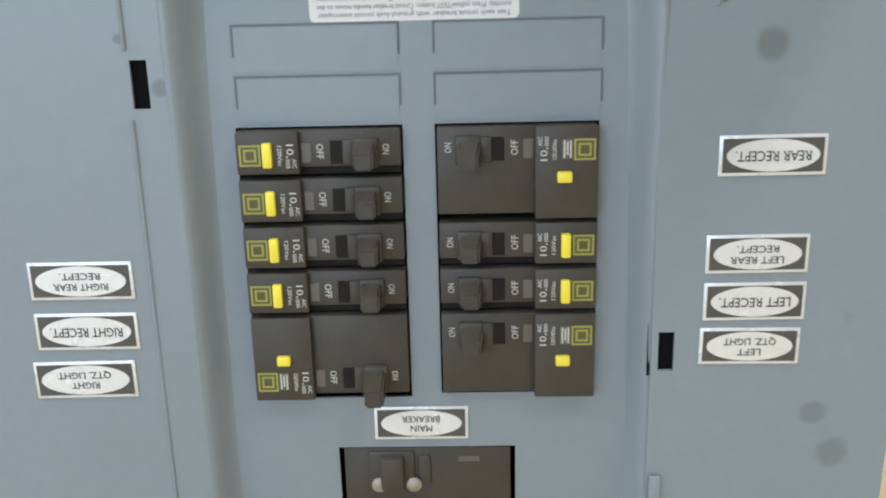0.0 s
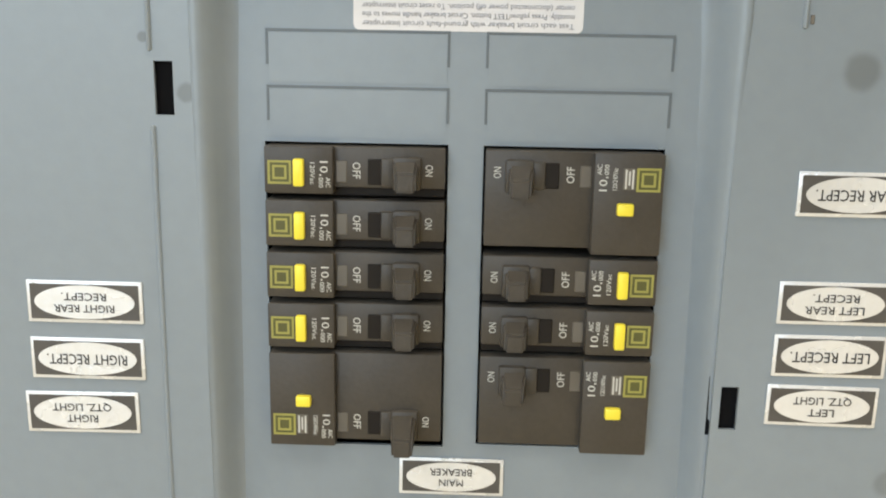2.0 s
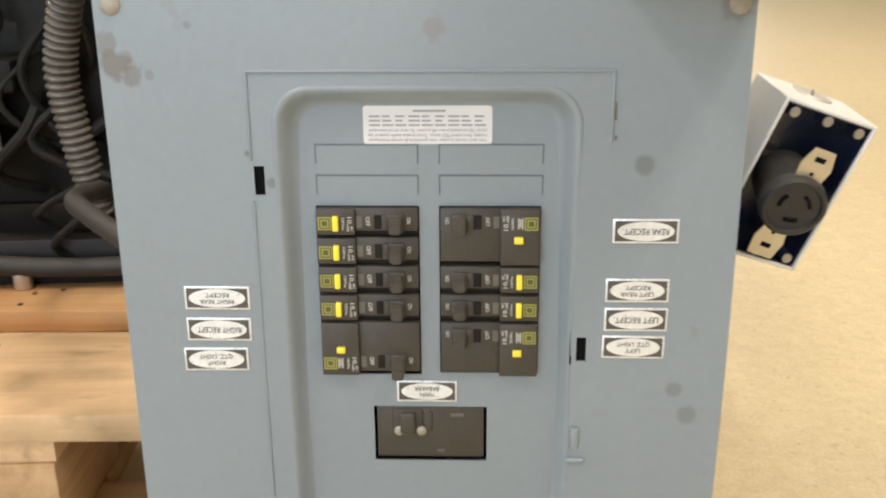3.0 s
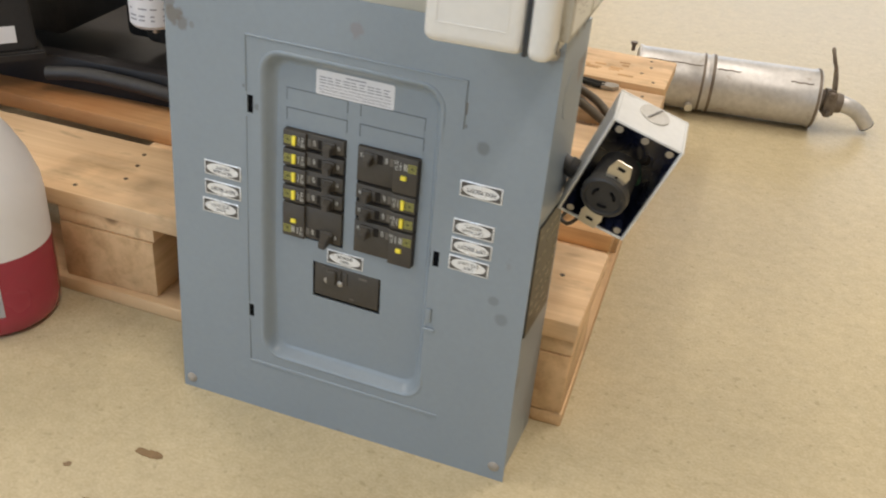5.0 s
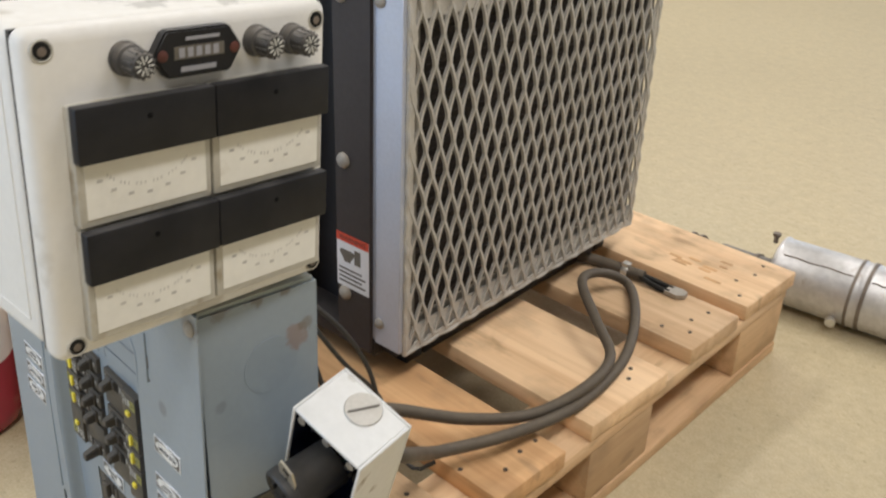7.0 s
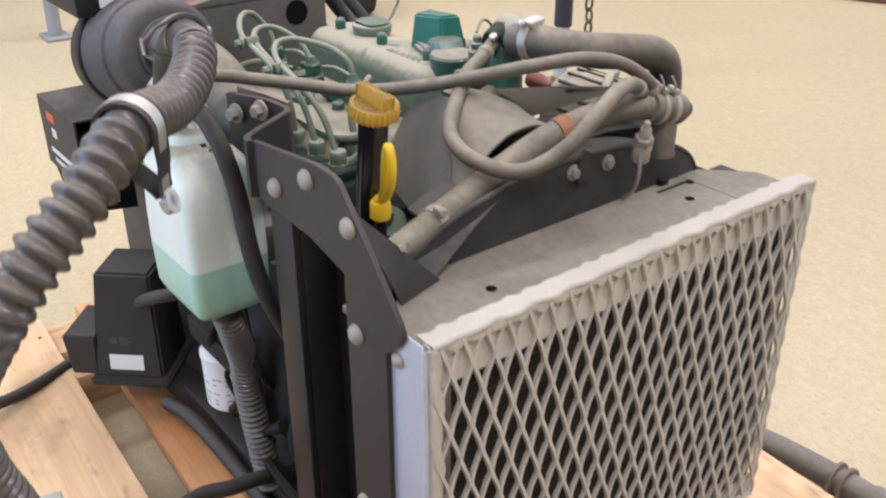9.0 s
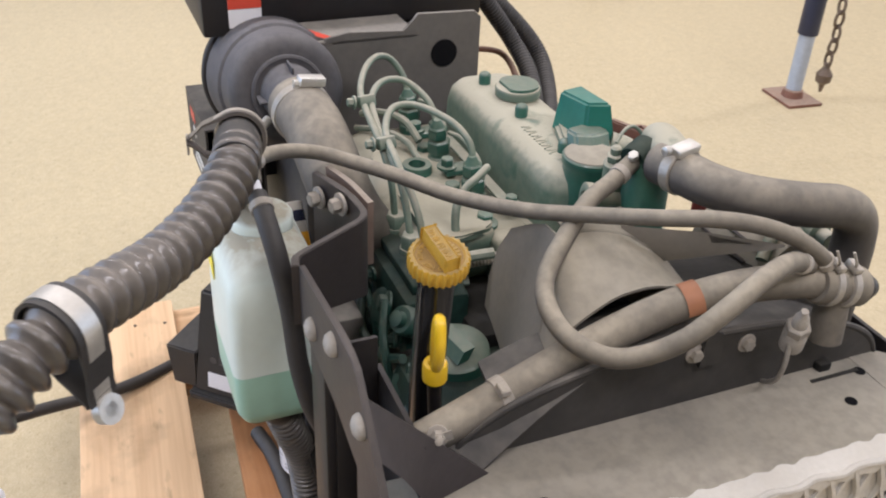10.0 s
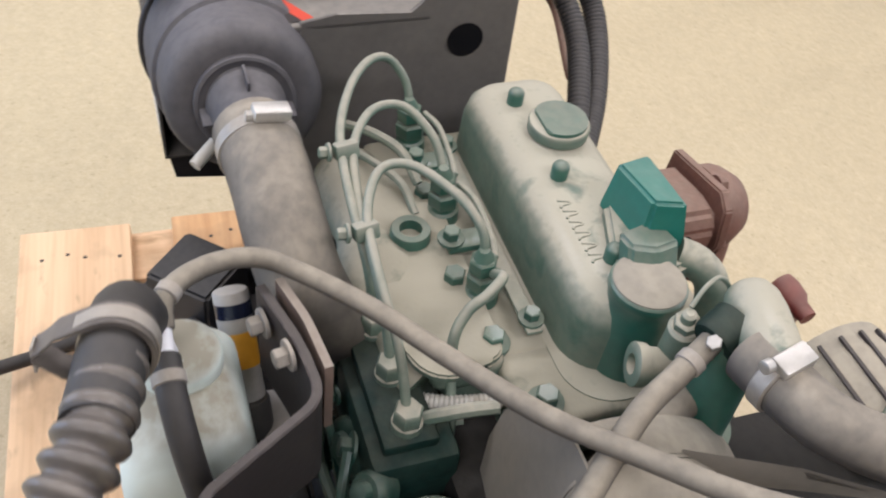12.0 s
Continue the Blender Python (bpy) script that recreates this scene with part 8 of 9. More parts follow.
for k in range(26):
    x, z = rnd.uniform(-0.43, -0.20), rnd.uniform(0.49, 0.615)
    bolt(b, (x, 0.095 + rnd.uniform(-0.006, 0.002), z), (rnd.uniform(-0.3, 0.3), -1, rnd.uniform(0.1, 0.7)), rnd.uniform(0.004, 0.008), 0.011)
part("pump_bolt", b, M_GREENM, ip, kind="stuff")
for x, y, z, d, r, h in ((-0.415, 0.100, 0.600, (0.1, -1, 0.5), 0.017, 0.016), (-0.350, 0.098, 0.585, (0.2, -1, 0.3), 0.022, 0.014), (-0.300, 0.100, 0.605, (0.3, -0.8, 0.6), 0.014, 0.020), (-0.268, 0.092, 0.560, (0.2, -1, 0.4), 0.020, 0.016), (-0.385, 0.094, 0.545, (0.0, -1, 0.4), 0.015, 0.022)):
    b = B()
    lathe(b, (x, y, z), d, [(-0.006, r), (h * 0.6, r), (h * 0.75, r * 0.85), (h * 0.75, r * 0.55), (h * 1.1, r * 0.50), (h * 1.15, r * 0.3)], 20)
    part("pump_boss", b, M_GREENM, ip)
for pts, r in (([(-0.435, 0.088, 0.618), (-0.400, 0.078, 0.612), (-0.360, 0.082, 0.590), (-0.345, 0.086, 0.540)], 0.0036), ([(-0.400, 0.085, 0.575), (-0.360, 0.074, 0.560), (-0.310, 0.076, 0.566), (-0.270, 0.082, 0.590)], 0.0045), ([(-0.330, 0.086, 0.610), (-0.300, 0.074, 0.590), (-0.285, 0.078, 0.540), (-0.300, 0.090, 0.480)], 0.0042), ([(-0.250, 0.086, 0.575), (-0.235, 0.074, 0.540), (-0.245, 0.080, 0.480)], 0.0050)):
    b = B()
    tube(b, pts, r, 24, 8)
    part("small_pipe", b, M_GREENM, ip)
# gear case with the oil filler tube and cap
b = B()
box(b, -0.290, -0.200, 0.075, 0.34, 0.30, 0.585, 0.018, 2)
part("gear_case", b, M_GREEND, en)
b = B()
lathe(b, (-0.262, 0.130, 0.570), (0.15, -0.1, 1), [(0, 0.031), (0.016, 0.031), (0.030, 0.030), (0.033, 0.026), (0.034, 0.004)], 30)
slab(b, [(-0.285, 0.122, 0.600), (-0.236, 0.130, 0.602), (-0.238, 0.136, 0.613), (-0.282, 0.129, 0.612)], (0.004, -0.012, 0))
part("pump_cap", b, M_GREENC, en)
b = B()
tube(b, [(-0.1715, 0.070, 0.756), (-0.180, 0.071, 0.70), (-0.192, 0.073, 0.635), (-0.207, 0.078, 0.56), (-0.22, 0.085, 0.49)], 0.0135, 30, 18)
part("oil_filler_tube", b, surf("gloss_black_tube", (0.012, 0.012, 0.013), 0.22, var=0.2, s1=20, coat=0.4), en, "glossy black filler tube")
b = B()
axis = V((0.20, -0.03, 0.98))
o = V((-0.172, 0.070, 0.750))
prof = [(0, 0.018), (0.001, 0.0208), (0.003, 0.0216), (0.011, 0.0216), (0.0135, 0.0208), (0.014, 0.0186), (0.0125, 0.0172), (0.0122, 0.002)]
u_, w_, d_ = frame_of(axis)
rings = []
for h, r in prof:
    rings.append([b.verts.new(o + d_ * h + (u_ * math.cos(a) + w_ * math.sin(a)) * (r + (0.0007 * (1 if i % 4 < 2 else -1) if 0.0205 < r else 0))) for i, a in enumerate([2 * math.pi * i / 112 for i in range(112)])])
for r0, r1 in zip(rings[:-1], rings[1:]):
    for i in range(112):
        b.faces.new((r0[i], r0[(i + 1) % 112], r1[(i + 1) % 112], r1[i]))
b.faces.new(rings[0][::-1])
b.faces.new(rings[-1])
cp = part("filler_cap", b, M_CAPY, en, "dusty yellow filler cap with knurled rim")
CM = Matrix.Translation(o + axis.normalized() * 0.0125) @ axis.to_track_quat("Z", "Y").to_matrix().to_4x4() @ pose(0, 0, 0, 0, 0, 105)
b = B()
box(b, -0.0180, 0.0180, -0.0048, 0.0048, -0.002, 0.011, 0.0016, 2, CM)
part("cap_grip", b, M_CAPY, cp)
words("cap_word", "WARNING", 0.0072, CM @ Matrix.Translation((0, 0, 0.0111)), M_CAPY, cp, 0.0006, 0.031)
b = B()
lathe(b, o + axis.normalized() * 0.0121, axis, [(0, 0.0172), (0.0006, 0.0172), (0.0007, 0.001)], 48)
part("cap_floor", b, M_CAPDARK, cp, "brown grime in the cap's recess")
TOPM = CM @ Matrix.Translation((0, 0, 0.0004))
for k, ch_ in enumerate("DO NOT REMOVE"):
    if ch_ != " ":
        an = radians(168 - 12.2 * k)
        words("cap_letter", ch_, 0.0046, TOPM @ Matrix.Rotation(an, 4, "Z") @ Matrix.Translation((0.0136, 0, 0)) @ Matrix.Rotation(-math.pi / 2, 4, "Z"), M_CAPY, cp, 0.0005)
b = B()
for k in range(11):
    an = radians(-12 - 14.6 * k)
    box(b, 0.0116, 0.0152, -0.0010, 0.0010, -0.0002, 0.0006, 0, 1, TOPM @ Matrix.Rotation(an, 4, "Z"))
part("cap_bar", b, M_CAPY, cp, kind="stuff")
# dipstick
b = B()
tube(b, [(-0.176, 0.080, 0.52), (-0.168, 0.072, 0.60), (-0.162, 0.066, 0.662)], 0.0055, 20, 10)
part("dipstick_tube", b, M_FRAMECLEAN, en)
b = B()
lathe(b, (-0.164, 0.068, 0.656), (0.1, -0.05, 1), [(0, 0.0082), (0.001, 0.0096), (0.015, 0.0096), (0.017, 0.0086), (0.0175, 0.006), (0.021, 0.0055), (0.0225, 0.003)], 22)
dc = part("dipstick_cap", b, M_YELLOWB, en, "bright yellow dipstick cap")
b = B()
tube(b, [(-0.1600, 0.0666, 0.6760), (-0.1506, 0.0624, 0.6840), (-0.1421, 0.0586, 0.6970), (-0.1374, 0.0565, 0.7140), (-0.1337, 0.0556, 0.7310), (-0.1295, 0.0549, 0.7385), (-0.1247, 0.0537, 0.7340), (-0.1229, 0.0533, 0.7200), (-0.1276, 0.0545, 0.7040), (-0.1360, 0.0571, 0.6920), (-0.1450, 0.0605, 0.6840)], 0.0042, 60, 10)
part("pull_loop", b, M_YELLOWB, dc)
# rusty exhaust outlet, alternator
b = B()
slab(b, [(x, 0.375, z) for x, z in ((-0.516, 0.655), (-0.470, 0.664), (-0.446, 0.662), (-0.436, 0.648), (-0.438, 0.615), (-0.455, 0.596), (-0.510, 0.590), (-0.522, 0.610))], (0, 0.056, 0))
bmesh.ops.bevel(b, geom=b.edges[:], offset=0.0045, segments=2, affect="EDGES")
ex = part("exhaust_outlet", b, M_RUSTCAST, en, "rust-brown cast exhaust outlet")
b = B()
slab(b, [(x, 0.431, z) for x, z in ((-0.526, 0.664), (-0.452, 0.679), (-0.438, 0.668), (-0.432, 0.632), (-0.448, 0.600), (-0.512, 0.588), (-0.532, 0.612))], (0, 0.0095, 0))
bmesh.ops.bevel(b, geom=b.edges[:], offset=0.0016, segments=2, affect="EDGES")
part("flange", b, M_RUSTCAST, ex)
b = B()
lathe(b, (-0.481, 0.4405, 0.632), (0, 1, -0.05), [(0, 0.0385), (0.014, 0.0385), (0.020, 0.0365), (0.034, 0.028), (0.040, 0.014), (0.041, 0.003)], 28)
lathe(b, (-0.481, 0.455, 0.632), (0, 0.1, -1), [(0.01, 0.026), (0.075, 0.026)], 20)
part("round_cover", b, M_RUSTCAST, ex)
for p in ((-0.470, 0.4405, 0.6685), (-0.446, 0.4405, 0.622), (-0.516, 0.4405, 0.604)):
    b = B()
    bolt(b, p, (0, 1, 0), 0.006, 0.010)
    part("flange_bolt", b, M_RUSTCAST, ex)
b = B()
lathe(b, (-0.4375, 0.402, 0.640), (1, -0.1, 0.25), [(-0.002, 0.0062), (0.0015, 0.0062)], 14)
part("bore", b, M_BLACKHOLE, ex)
b = B()
tube(b, [(-0.362, 0.326, 0.722), (-0.353, 0.342, 0.716), (-0.345, 0.356, 0.694), (-0.341, 0.362, 0.640)], 0.0125, 24, 16)
part("breather_pipe", b, M_GREEN, en)
b = B()
lathe(b, (-0.300, 0.440, 0.640), (1, 0.05, 0), [(0, 0.035), (0.004, 0.050), (0.03, 0.055), (0.075, 0.055), (0.10, 0.048), (0.104, 0.030)], 30)
al = part("alternator", b, M_TAN, en, "dusty alternator")
b = B()
for k in range(9):
    a = radians(20 + 17 * k)
    box(b, -0.285, -0.215, -0.0015, 0.0015, 0.053, 0.0566, 0.0005, 1, Matrix.Translation((0, 0.440, 0.640)) @ Matrix.Rotation(a - math.pi / 2, 4, "X"))
part("vent_slot", b, M_BROWNPL, al, kind="stuff")
b = B()
lathe(b, (-0.349, 0.438, 0.664), (1, 0.1, -0.1), [(-0.014, 0.005), (-0.012, 0.0098), (-0.004, 0.0112), (0.008, 0.0105), (0.013, 0.0072), (0.024, 0.0068)], 18)
lathe(b, (-0.345, 0.440, 0.630), (0, 0, 1), [(0, 0.010), (0.03, 0.010)], 14)
part("terminal_boot", b, surf("dark_red_rubber", (0.15, 0.020, 0.017), 0.55, var=0.25, s1=60, dust=0.22), al, "dark red terminal boot")
b = B()
tube(b, [(-0.205, 0.40, 0.668), (-0.225, 0.43, 0.695), (-0.25, 0.47, 0.694)], 0.006, 20, 10)
lathe(b, (-0.212, 0.455, 0.688), (1, 0, 0), [(0, 0.013), (0.012, 0.013), (0.014, 0.008), (0.026, 0.008)], 14)
part("adjuster_arm", b, M_GREEN, al)

# ---- air cleaner ----
ac = thing("air_cleaner", "large dusty black air cleaner canister", "air cleaner", G)
AY, AZ = 0.0666, 0.714
ACO, ACD = V((-0.5934, AY, AZ)), V((-0.9718, 0.038, -0.236))
b = B()
lathe(b, ACO, ACD, [(0.004, 0.030), (0.0015, 0.046), (0.003, 0.0540), (0.0085, 0.0605), (0.0160, 0.0632), (0.050, 0.0648), (0.0555, 0.0652), (0.0575, 0.0685), (0.0620, 0.0700), (0.096, 0.0712), (0.0985, 0.0722), (0.134, 0.0730)], 72)
part("canister", b, M_CANISTER, ac)
b = B()
lathe(b, ACO + ACD * 0.134, ACD, [(0, 0.0735), (0.001, 0.0765), (0.0025, 0.0775), (0.011, 0.0775), (0.0125, 0.0750), (0.018, 0.0742), (0.052, 0.0730), (0.056, 0.0690), (0.058, 0.050)], 72)
part("end_cover", b, M_FRAMECLEAN, ac, "black clamped end cover")
b = B()
lathe(b, ACO - ACD * 0.0015, ACD * -1, [(-0.004, 0.0405), (0.0, 0.0405), (0.002, 0.0395), (0.0028, 0.0370), (0.0015, 0.0345)], 48)
part("neck_flange", b, M_CANISTER, ac)
b = B()
lathe(b, (-0.594, AY, AZ), (1, 0.02, -0.01), [(-0.006, 0.0320), (0.010, 0.0310), (0.012, 0.0296), (0.040, 0.0285), (0.058, 0.0285)], 40)
part("outlet_neck", b, M_CANISTER, ac)
for k in range(4):
    b = B()
    box(b, -0.595, -0.570, -0.0012, 0.0012, 0.028, 0.036, 0.0004, 1, Matrix.Translation((0, AY, AZ)) @ Matrix.Rotation(math.pi / 2 * k, 4, "X"))
    part("neck_rib", b, M_CANISTER, ac)
b = B()
rod(b, (-0.575, AY - 0.028, AZ - 0.020), (-0.560, AY - 0.046, AZ - 0.028), 0.0052, 12)
part("vacuum_plug", b, M_IVORY, ac, "pale yellow rubber plug")
eb = thing("intake_elbow", "thick dusty intake hose bending down to the manifold", "hose", G)
b = B()
tube(b, [(-0.560, 0.066, 0.714), (-0.530, 0.068, 0.714), (-0.500, 0.070, 0.710), (-0.468, 0.072, 0.696), (-0.440, 0.078, 0.670), (-0.428, 0.092, 0.640), (-0.434, 0.114, 0.615), (-0.450, 0.135, 0.606)], 0.0308, 60, 28)
part("hose", b, M_ELBOW, eb)
b = B()
lathe(b, (-0.545, 0.067, 0.714), (1, 0.05, -0.06), [(0, 0.0308), (0.001, 0.0322), (0.012, 0.0322), (0.013, 0.0308)], 40)
part("clamp_band", b, M_STEEL, eb)
b = B()
box(b, -0.0075, 0.0075, -0.014, 0.014, 0.0, 0.010, 0.0025, 2, Matrix.Translation((-0.535, 0.076, 0.744)) @ pose(0, 0, 0, -8, 0, 4))
lathe(b, (-0.535, 0.058, 0.748), (0, 1, -0.15), [(0, 0.004), (0.008, 0.004)], 8)
part("clamp_screw", b, M_ZINC, eb, "bright clamp screw housing")

# ---- generator end ----
ge = thing("generator_end", "black sheet metal generator housing behind the engine", "generator", G)
b = B()
slab(b, [(-0.640, y, z) for y, z in ((0.120, 0.40), (0.120, 0.752), (0.150, 0.758), (0.214, 0.752), (0.223, 0.760), (0.231, 0.772), (0.302, 0.770), (0.311, 0.762), (0.311, 0.64), (0.325, 0.40))], (-0.004, 0, 0))
bmesh.ops.bevel(b, geom=b.edges[:], offset=0.001, segments=1, affect="EDGES")
pm = part("end_plate", b, M_DUSTPLATE, ge, "dusty end plate with a notch and a round hole")
b = B()
lathe(b, (-0.6392, 0.265, 0.722), (1, 0, 0), [(0, 0.0165), (0.0006, 0.0165)], 24)
part("plate_hole", b, M_BLACKHOLE, pm)
b = B()
box(b, -0.712, -0.640, 0.06, 0.232, 0.744, 0.749, 0.001, 1)
tp = part("top_flange", b, M_DUSTPLATE, ge)
for y0, y1, mt in ((0.080, 0.094, M_PAPER), (0.096, 0.108, M_RED), (0.124, 0.136, M_RED), (0.108, 0.124, M_FRAMECLEAN)):
    b = B()
    slab(b, [(-0.646, y0, 0.7494), (-0.646, y1, 0.7494), (-0.682, y1 - 0.022, 0.7494), (-0.682, y0 - 0.022, 0.7494)], (0, 0, 0.0005))
    part("decal_stripe", b, mt, tp)
b = B()
box(b, -1.02, -0.70, 0.105, 0.29, 0.20, 0.735, 0.008, 2)
box(b, -1.00, -0.704, 0.28, 0.336, 0.662, 0.733, 0.004, 2)
part("housing", b, M_FRAMEBLK, ge)
b = B()
box(b, -0.86, -0.715, -0.001, 0.345, 0.738, 0.812, 0.004, 2)
cv = part("top_cover", b, M_FRAMECLEAN, ge)
b = B()
box(b, -0.7150, -0.7144, 0.029, 0.067, 0.748, 0.786)
dd = part("decal", b, M_PAPER, cv, "white decal with a red head")
b = B()
box(b, -0.7146, -0.7138, 0.029, 0.067, 0.770, 0.786)
part("decal_head", b, M_RED, dd)
for y in (0.13, 0.20, 0.27):
    b = B()
    bolt(b, (-0.715, y, 0.792), (1, 0, 0), 0.004, 0.005)
    part("cover_screw", b, M_BOLT, cv)
for k, pts in enumerate(([(-0.77, 0.300, 0.815), (-0.778, 0.338, 0.791), (-0.791, 0.389, 0.726), (-0.794, 0.432, 0.670), (-0.745, 0.440, 0.634), (-0.670, 0.415, 0.605), (-0.610, 0.388, 0.570)], [(-0.79, 0.325, 0.785), (-0.811, 0.368, 0.755), (-0.815, 0.436, 0.698), (-0.792, 0.478, 0.642), (-0.701, 0.451, 0.600), (-0.602, 0.391, 0.574)])):
    b = B()
    tube(b, pts, ribbed(0.0125, 0.0052, 0.0010), 280, 14)
    solo("loom_tube", b, M_RUBBERD, "finely ribbed black cable loom arching beside the valve cover", "conduit", G, "loom tubes")
bw = thing("brown_wire", "brown wire with a taped joint beside the looms", "wire", G)
b = B()
wl = [(-0.745, 0.285, 0.715), (-0.765, 0.303, 0.709), (-0.828, 0.374, 0.653), (-0.847, 0.451, 0.624), (-0.765, 0.455, 0.568)]
tube(b, wl, 0.0045, 50, 10)
part("wire", b, M_RUST, bw)
wp, _ = spline(wl, 60)
b = B()
tube(b, [wp[9], wp[13], wp[17]], 0.0105, 16, 12)
tube(b, [wp[18], wp[21], wp[25]], 0.0088, 16, 12)
part("taped_joint", b, M_RUST, bw)
b = B()
lathe(b, (-0.525, 0.338, 0.655), (0, 0.2, 1), [(0, 0.010), (0.02, 0.010), (0.026, 0.006)], 14)
solo("terminal_boot", b, surf("red_boot", (0.20, 0.02, 0.016), 0.55, var=0.25, s1=60, dust=0.3), "red rubber terminal boot on the head", "terminal", G)

# control box with fins beside the generator
cb = thing("control_box", "dark dusty control box with white lettering and cooling fins", "control box", G)
b = B()
for q in ((-1.015, -0.849, 0.006, 0.009, 0.455, 0.560), (-1.015, -0.849, 0.083, 0.086, 0.455, 0.560), (-1.015, -1.012, 0.009, 0.083, 0.455, 0.560), (-1.015, -0.849, 0.006, 0.086, 0.560, 0.563), (-1.015, -0.849, 0.006, 0.086, 0.452, 0.455)):
    box(b, *q)
part("case", b, M_FRAMEBLK, cb, "dusty folded sheet case, open at the end")
b = B()
box(b, -1.010, -0.880, 0.014, 0.078, 0.458, 0.535, 0.004, 1)
part("inside_unit", b, M_BLACKPL, cb)
b = B()
tube(b, [(-0.878, 0.060, 0.500), (-0.855, 0.058, 0.505), (-0.835, 0.050, 0.490), (-0.828, 0.046, 0.462)], 0.010, 20, 12)
part("lead_boot", b, M_RUBBERD, cb, "black cable boot leaving the open end")
b = B()
box(b, -0.980, -0.945, 0.0052, 0.0062, 0.532, 0.546)
part("red_mark", b, M_RED, cb)
b = B()
box(b, -0.965, -0.945, 0.0052, 0.0062, 0.508, 0.522)
box(b, -0.985, -0.870, 0.0052, 0.0062, 0.478, 0.486)
box(b, -0.975, -0.880, 0.0052, 0.0062, 0.464, 0.470)
part("label_print", b, M_PRINT, cb, kind="stuff")
for k in range(9):
    b = B()
    slab(b, [(-1.006 + 0.018 * k, 0.010, 0.4515), (-1.006 + 0.018 * k, 0.082, 0.4515), (-1.006 + 0.018 * k, 0.082, 0.405), (-1.006 + 0.018 * k, 0.016, 0.415)], (0.004, 0, 0))
    part("fin", b, M_FRAMECLEAN, cb)
b = B()
box(b, -0.990, -0.870, 0.080, 0.108, 0.470, 0.550, 0.002, 1)
part("mounting_bracket", b, M_FRAMECLEAN, cb)

# lower cover with label, beside the skid
lc = thing("starter_cover", "black plastic cover box with a small white label", "cover", G)
CF = Matrix.Translation((-0.709, -0.0236, 0)) @ Matrix.Rotation(math.atan2(0.0784, 0.0729), 4, "Z")


def taper(b, x0, x1, y0, y1, z0, X0_, X1_, Y0_, Y1_, z1, bev):
    """A box whose top is a smaller rectangle, in the frame of the cover's front face."""
    lo = [b.verts.new(CF @ V((x, y, z0))) for x, y in ((x0, y0), (x1, y0), (x1, y1), (x0, y1))]
    hi = [b.verts.new(CF @ V((x, y, z1))) for x, y in ((X0_, Y0_), (X1_, Y0_), (X1_, Y1_), (X0_, Y1_))]
    b.faces.new(lo[::-1])
    b.faces.new(hi)
    for i in range(4):
        b.faces.new((lo[i], lo[(i + 1) % 4], hi[(i + 1) % 4], hi[i]))
    bmesh.ops.bevel(b, geom=b.edges[:], offset=bev, segments=2, affect="EDGES")


b = B()
taper(b, -0.052, 0.053, 0.0, 0.105, 0.2100, -0.036, 0.046, 0.020, 0.100, 0.376, 0.004)
part("shell", b, M_BLACKPL, lc)
b = B()
taper(b, -0.088, -0.048, 0.004, 0.090, 0.2100, -0.094, -0.044, 0.004, 0.094, 0.276, 0.002)
part("side_tray", b, M_BLACKPL, lc, "low open tray at the side")
b = B()
taper(b, -0.058, 0.062, -0.006, 0.110, 0.1965, -0.058, 0.062, -0.006, 0.110, 0.2095, 0.003)
part("flange", b, M_BLACKPL, lc)
LABM = CF @ Matrix.Translation((0, -0.0006, 0.2100)) @ pose(0, 0, 0, -6.9, 0, 0)
b = B()
box(b, -0.026, 0.025, -0.0008, 0.0006, 0.0140, 0.0380, 0, 1, LABM)
part("label", b, M_PAPER, lc, "blank white label")
b = B()
lathe(b, LABM @ V((-0.017, 0.0002, 0.060)), LABM.to_3x3() @ V((0, -1, 0)), [(-0.002, 0.0055), (0.0005, 0.0055)], 16)
part("faint_emblem", b, M_KNOB, lc, "faint round emblem")
b = B()
for k, (w0, w1) in enumerate(((-0.008, 0.006), (-0.008, 0.010), (-0.008, 0.004))):
    box(b, w0, w1, -0.0006, 0.0006, 0.0545 + 0.0045 * k, 0.0570 + 0.0045 * k, 0, 1, LABM)
part("faint_mark", b, M_KNOB, lc, kind="stuff")
b = B()
tube(b, [(-0.69, -0.62, 0.012), (-0.68, -0.56, 0.05), (-0.69, -0.48, 0.18), (-0.715, -0.397, 0.236), (-0.787, -0.283, 0.195), (-0.849, -0.149, 0.157), (-0.910, -0.015, 0.157), (-0.811, 0.025, 0.257), (-0.62, -0.003, 0.381), (-0.567, 0.037, 0.398), (-0.50, 0.06, 0.40)], 0.0092, 110, 12)
solo("battery_cable", b, M_RUBBERD, "thick black cable rising from the floor side to the engine", "cable", G)
b = B()
tube(b, [(-0.66, 0.010, 0.178), (-0.60, 0.020, 0.182), (-0.52, 0.024, 0.178), (-0.42, 0.025, 0.170), (-0.32, 0.025, 0.170), (-0.25, 0.025, 0.175)], 0.0105, 60, 12)
solo("fuel_hose", b, M_RUBBERD, "thick black hose lying along the skid", "hose", G)
b = B()
tube(b, [(0.03, 0.118, 0.26), (-0.05, 0.17, 0.265), (-0.12, 0.235, 0.275), (-0.142, 0.275, 0.273), (-0.140, 0.315, 0.268), (-0.150, 0.36, 0.255), (-0.17, 0.41, 0.22)], 0.0095, 50, 12)
solo("panel_lead", b, M_RUBBERD, "thick black lead from the panel's back to the engine", "cable")
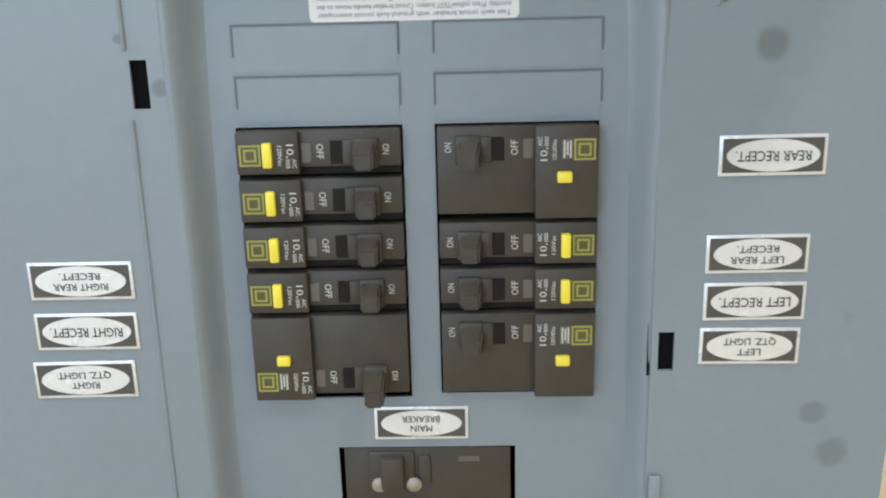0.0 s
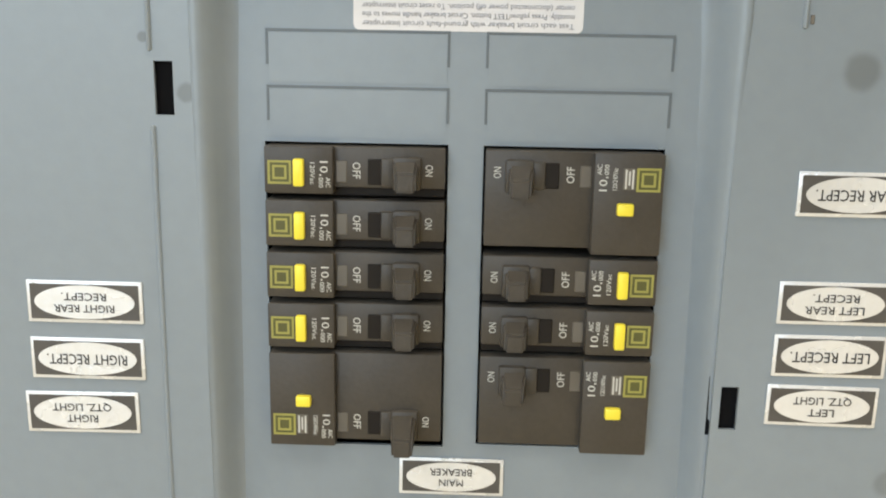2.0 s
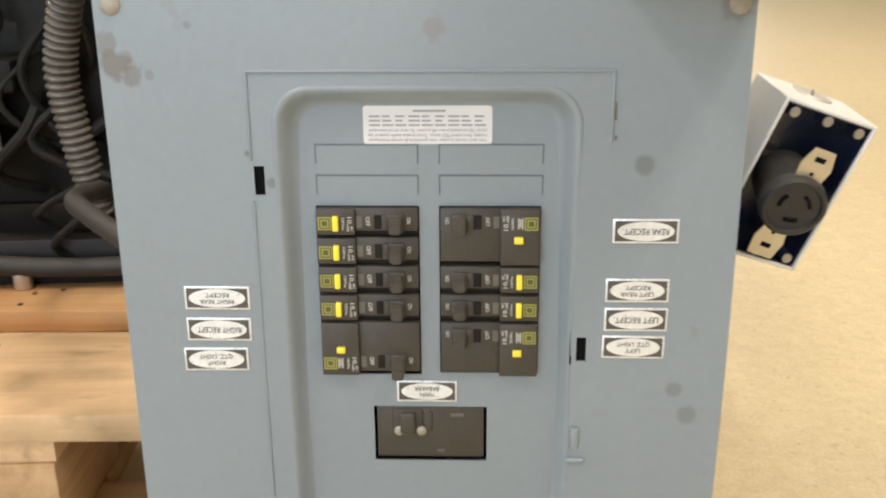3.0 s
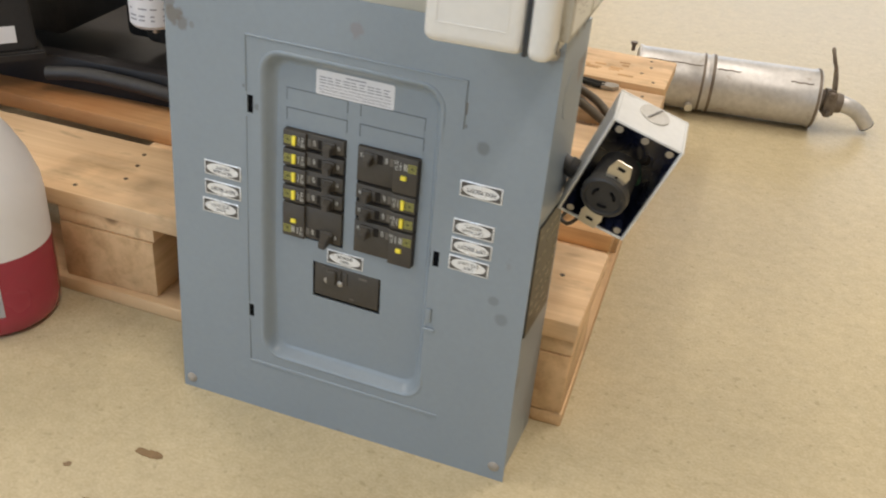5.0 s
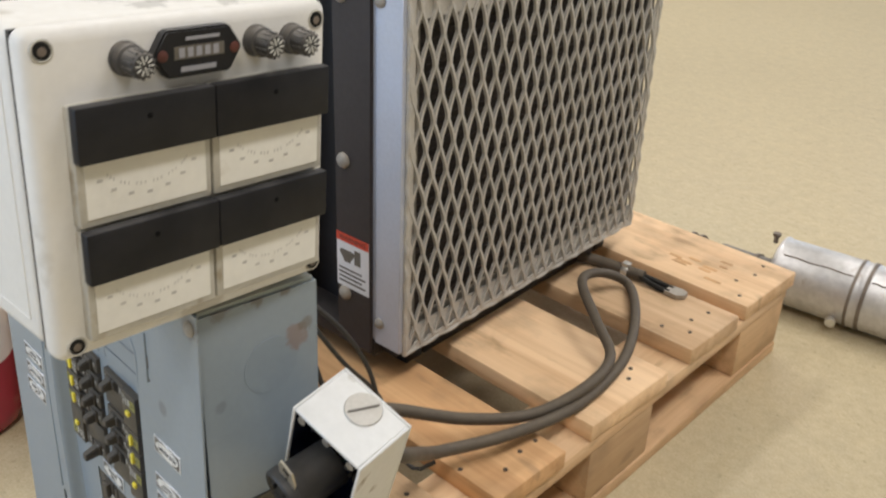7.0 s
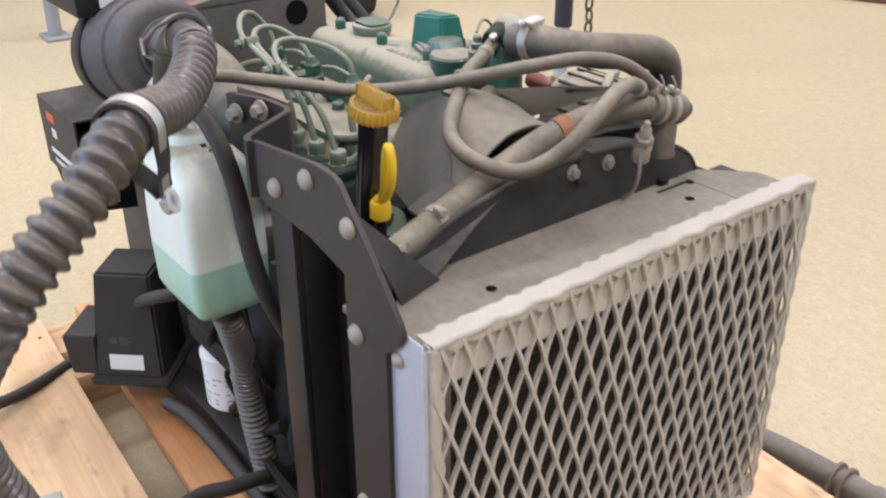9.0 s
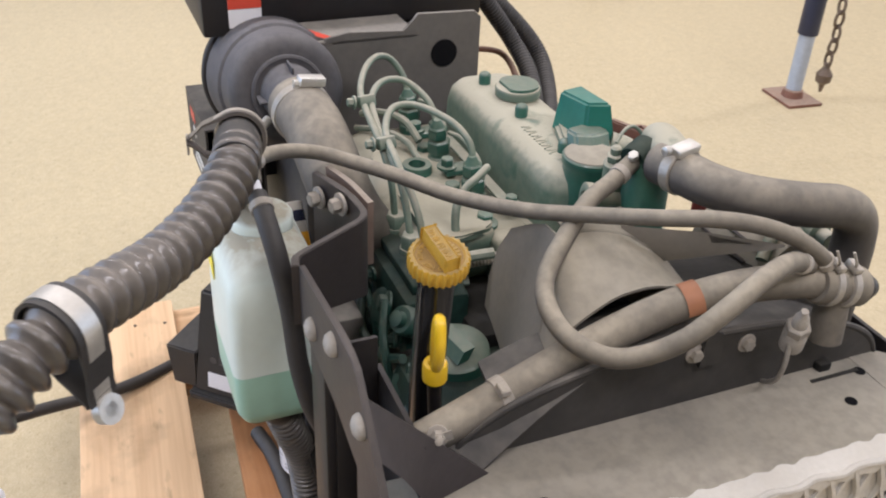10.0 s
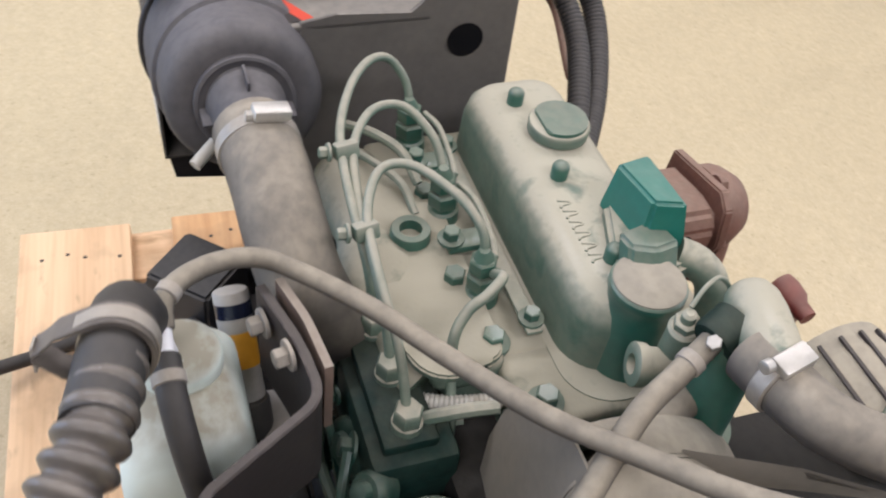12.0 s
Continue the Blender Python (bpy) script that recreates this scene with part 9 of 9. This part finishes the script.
# spin-on filter under the engine
of = thing("oil_filter", "white spin-on filter hanging from the engine's side", "filter", G)
b = B()
lathe(b, (-0.490, 0.043, 0.268), (0, 0, 1), [(0, 0.020), (0.003, 0.030), (0.008, 0.034), (0.060, 0.0345), (0.074, 0.0345), (0.078, 0.036), (0.084, 0.036), (0.086, 0.030)], 36)
part("can", b, M_PAPER, of)
b = B()
lathe(b, (-0.490, 0.043, 0.258), (0, 0, 1), [(0, 0.005), (0.010, 0.006)], 10)
part("drain_cock", b, M_STEEL, of)
b = B()
for k in range(5):
    a0 = radians(-150 + 28 * k)
    for z in (0.288, 0.294, 0.304, 0.318, 0.326):
        rows = [[(-0.490 + 0.0349 * math.cos(a), 0.043 + 0.0349 * math.sin(a), zz - 0.004) for a in [a0 + radians(9 + 12 * ((k * 5 + int(z * 1000)) % 3) / 2) * i / 4 for i in range(5)]] for zz in (z, z + 0.0022)]
        A = [[b.verts.new(p) for p in r] for r in rows]
        for i in range(4):
            b.faces.new((A[0][i], A[0][i + 1], A[1][i + 1], A[1][i]))
part("small_print", b, M_GREYINK, of, kind="stuff")
b = B()
box(b, -0.545, -0.42, 0.015, 0.11, 0.354, 0.387, 0.006, 2)
part("filter_head", b, M_DARKENG, of)
# solenoid with a striped sleeve behind the bottle
so = thing("fuel_solenoid", "small fuel solenoid with an orange and white sleeve", "solenoid", G)
b = B()
rod(b, (-0.452, 0.028, 0.66), (-0.405, 0.030, 0.59), 0.013, 18, 0.002)
part("sleeve", b, M_SLEEVE, so)
b = B()
rod(b, (-0.447, 0.0283, 0.6525), (-0.441, 0.0286, 0.6435), 0.0132, 18)
part("blue_band", b, M_NAVY, so)
b = B()
rod(b, (-0.435, 0.0287, 0.6345), (-0.420, 0.0294, 0.612), 0.0133, 18)
part("orange_band", b, surf("orange_band", (0.75, 0.35, 0.02), 0.5), so)
b = B()
rod(b, (-0.405, 0.030, 0.59), (-0.39, 0.031, 0.565), 0.0155, 18, 0.002)
part("end_cap", b, M_BLACKPL, so)
b = B()
box(b, -0.42, -0.36, 0.036, 0.075, 0.53, 0.575, 0.003, 2)
part("bracket", b, M_DUSTPLATE, so)
b = B()
rnd = random.Random(21)
for k in range(12):
    x, z = rnd.uniform(-0.5, -0.28), rnd.uniform(0.28, 0.52)
    tube(b, [(x, 0.03 + rnd.uniform(-0.01, 0.03), z), (x + rnd.uniform(-0.05, 0.05), 0.015, z - 0.05), (x + rnd.uniform(-0.06, 0.06), 0.03, z - 0.10), (x + rnd.uniform(-0.03, 0.03), 0.07, z - 0.13)], rnd.uniform(0.003, 0.007), 18, 8)
box(b, -0.42, -0.28, 0.035, 0.075, 0.30, 0.45, 0.01, 2)
part("harness", b, M_DARKENG, en, "dark wiring harness along the block", kind="stuff")

# chain hanging near the far post
ch = thing("hanging_chain", "rusty chain with a hook hanging in the hall", "chain", Matrix.Translation((-1.40, 1.95, 0)))
z = 0.27
for k in range(110):
    b = B()
    R = Matrix.Translation((0.004 * math.sin(k), 0, z + 0.036 * k)) @ Matrix.Rotation(math.pi / 2 * (k % 2), 4, "Z")
    pts = [R @ V((0.012 * math.sin(a), 0, 0.022 * math.cos(a) + 0.0)) for a in [2 * math.pi * i / 10 for i in range(11)]]
    tube(b, pts, 0.0042, 16, 6, caps=False)
    part("link", b, M_CHAIN, ch)
b = B()
lathe(b, (0, 0, z - 0.09), (0, 0, 1), [(0, 0.004), (0.02, 0.008), (0.03, 0.020), (0.05, 0.022), (0.06, 0.014), (0.07, 0.008), (0.08, 0.008)], 14)
part("hook", b, M_CHAIN, ch)

for ob in THINGS:
    at_base(ob)
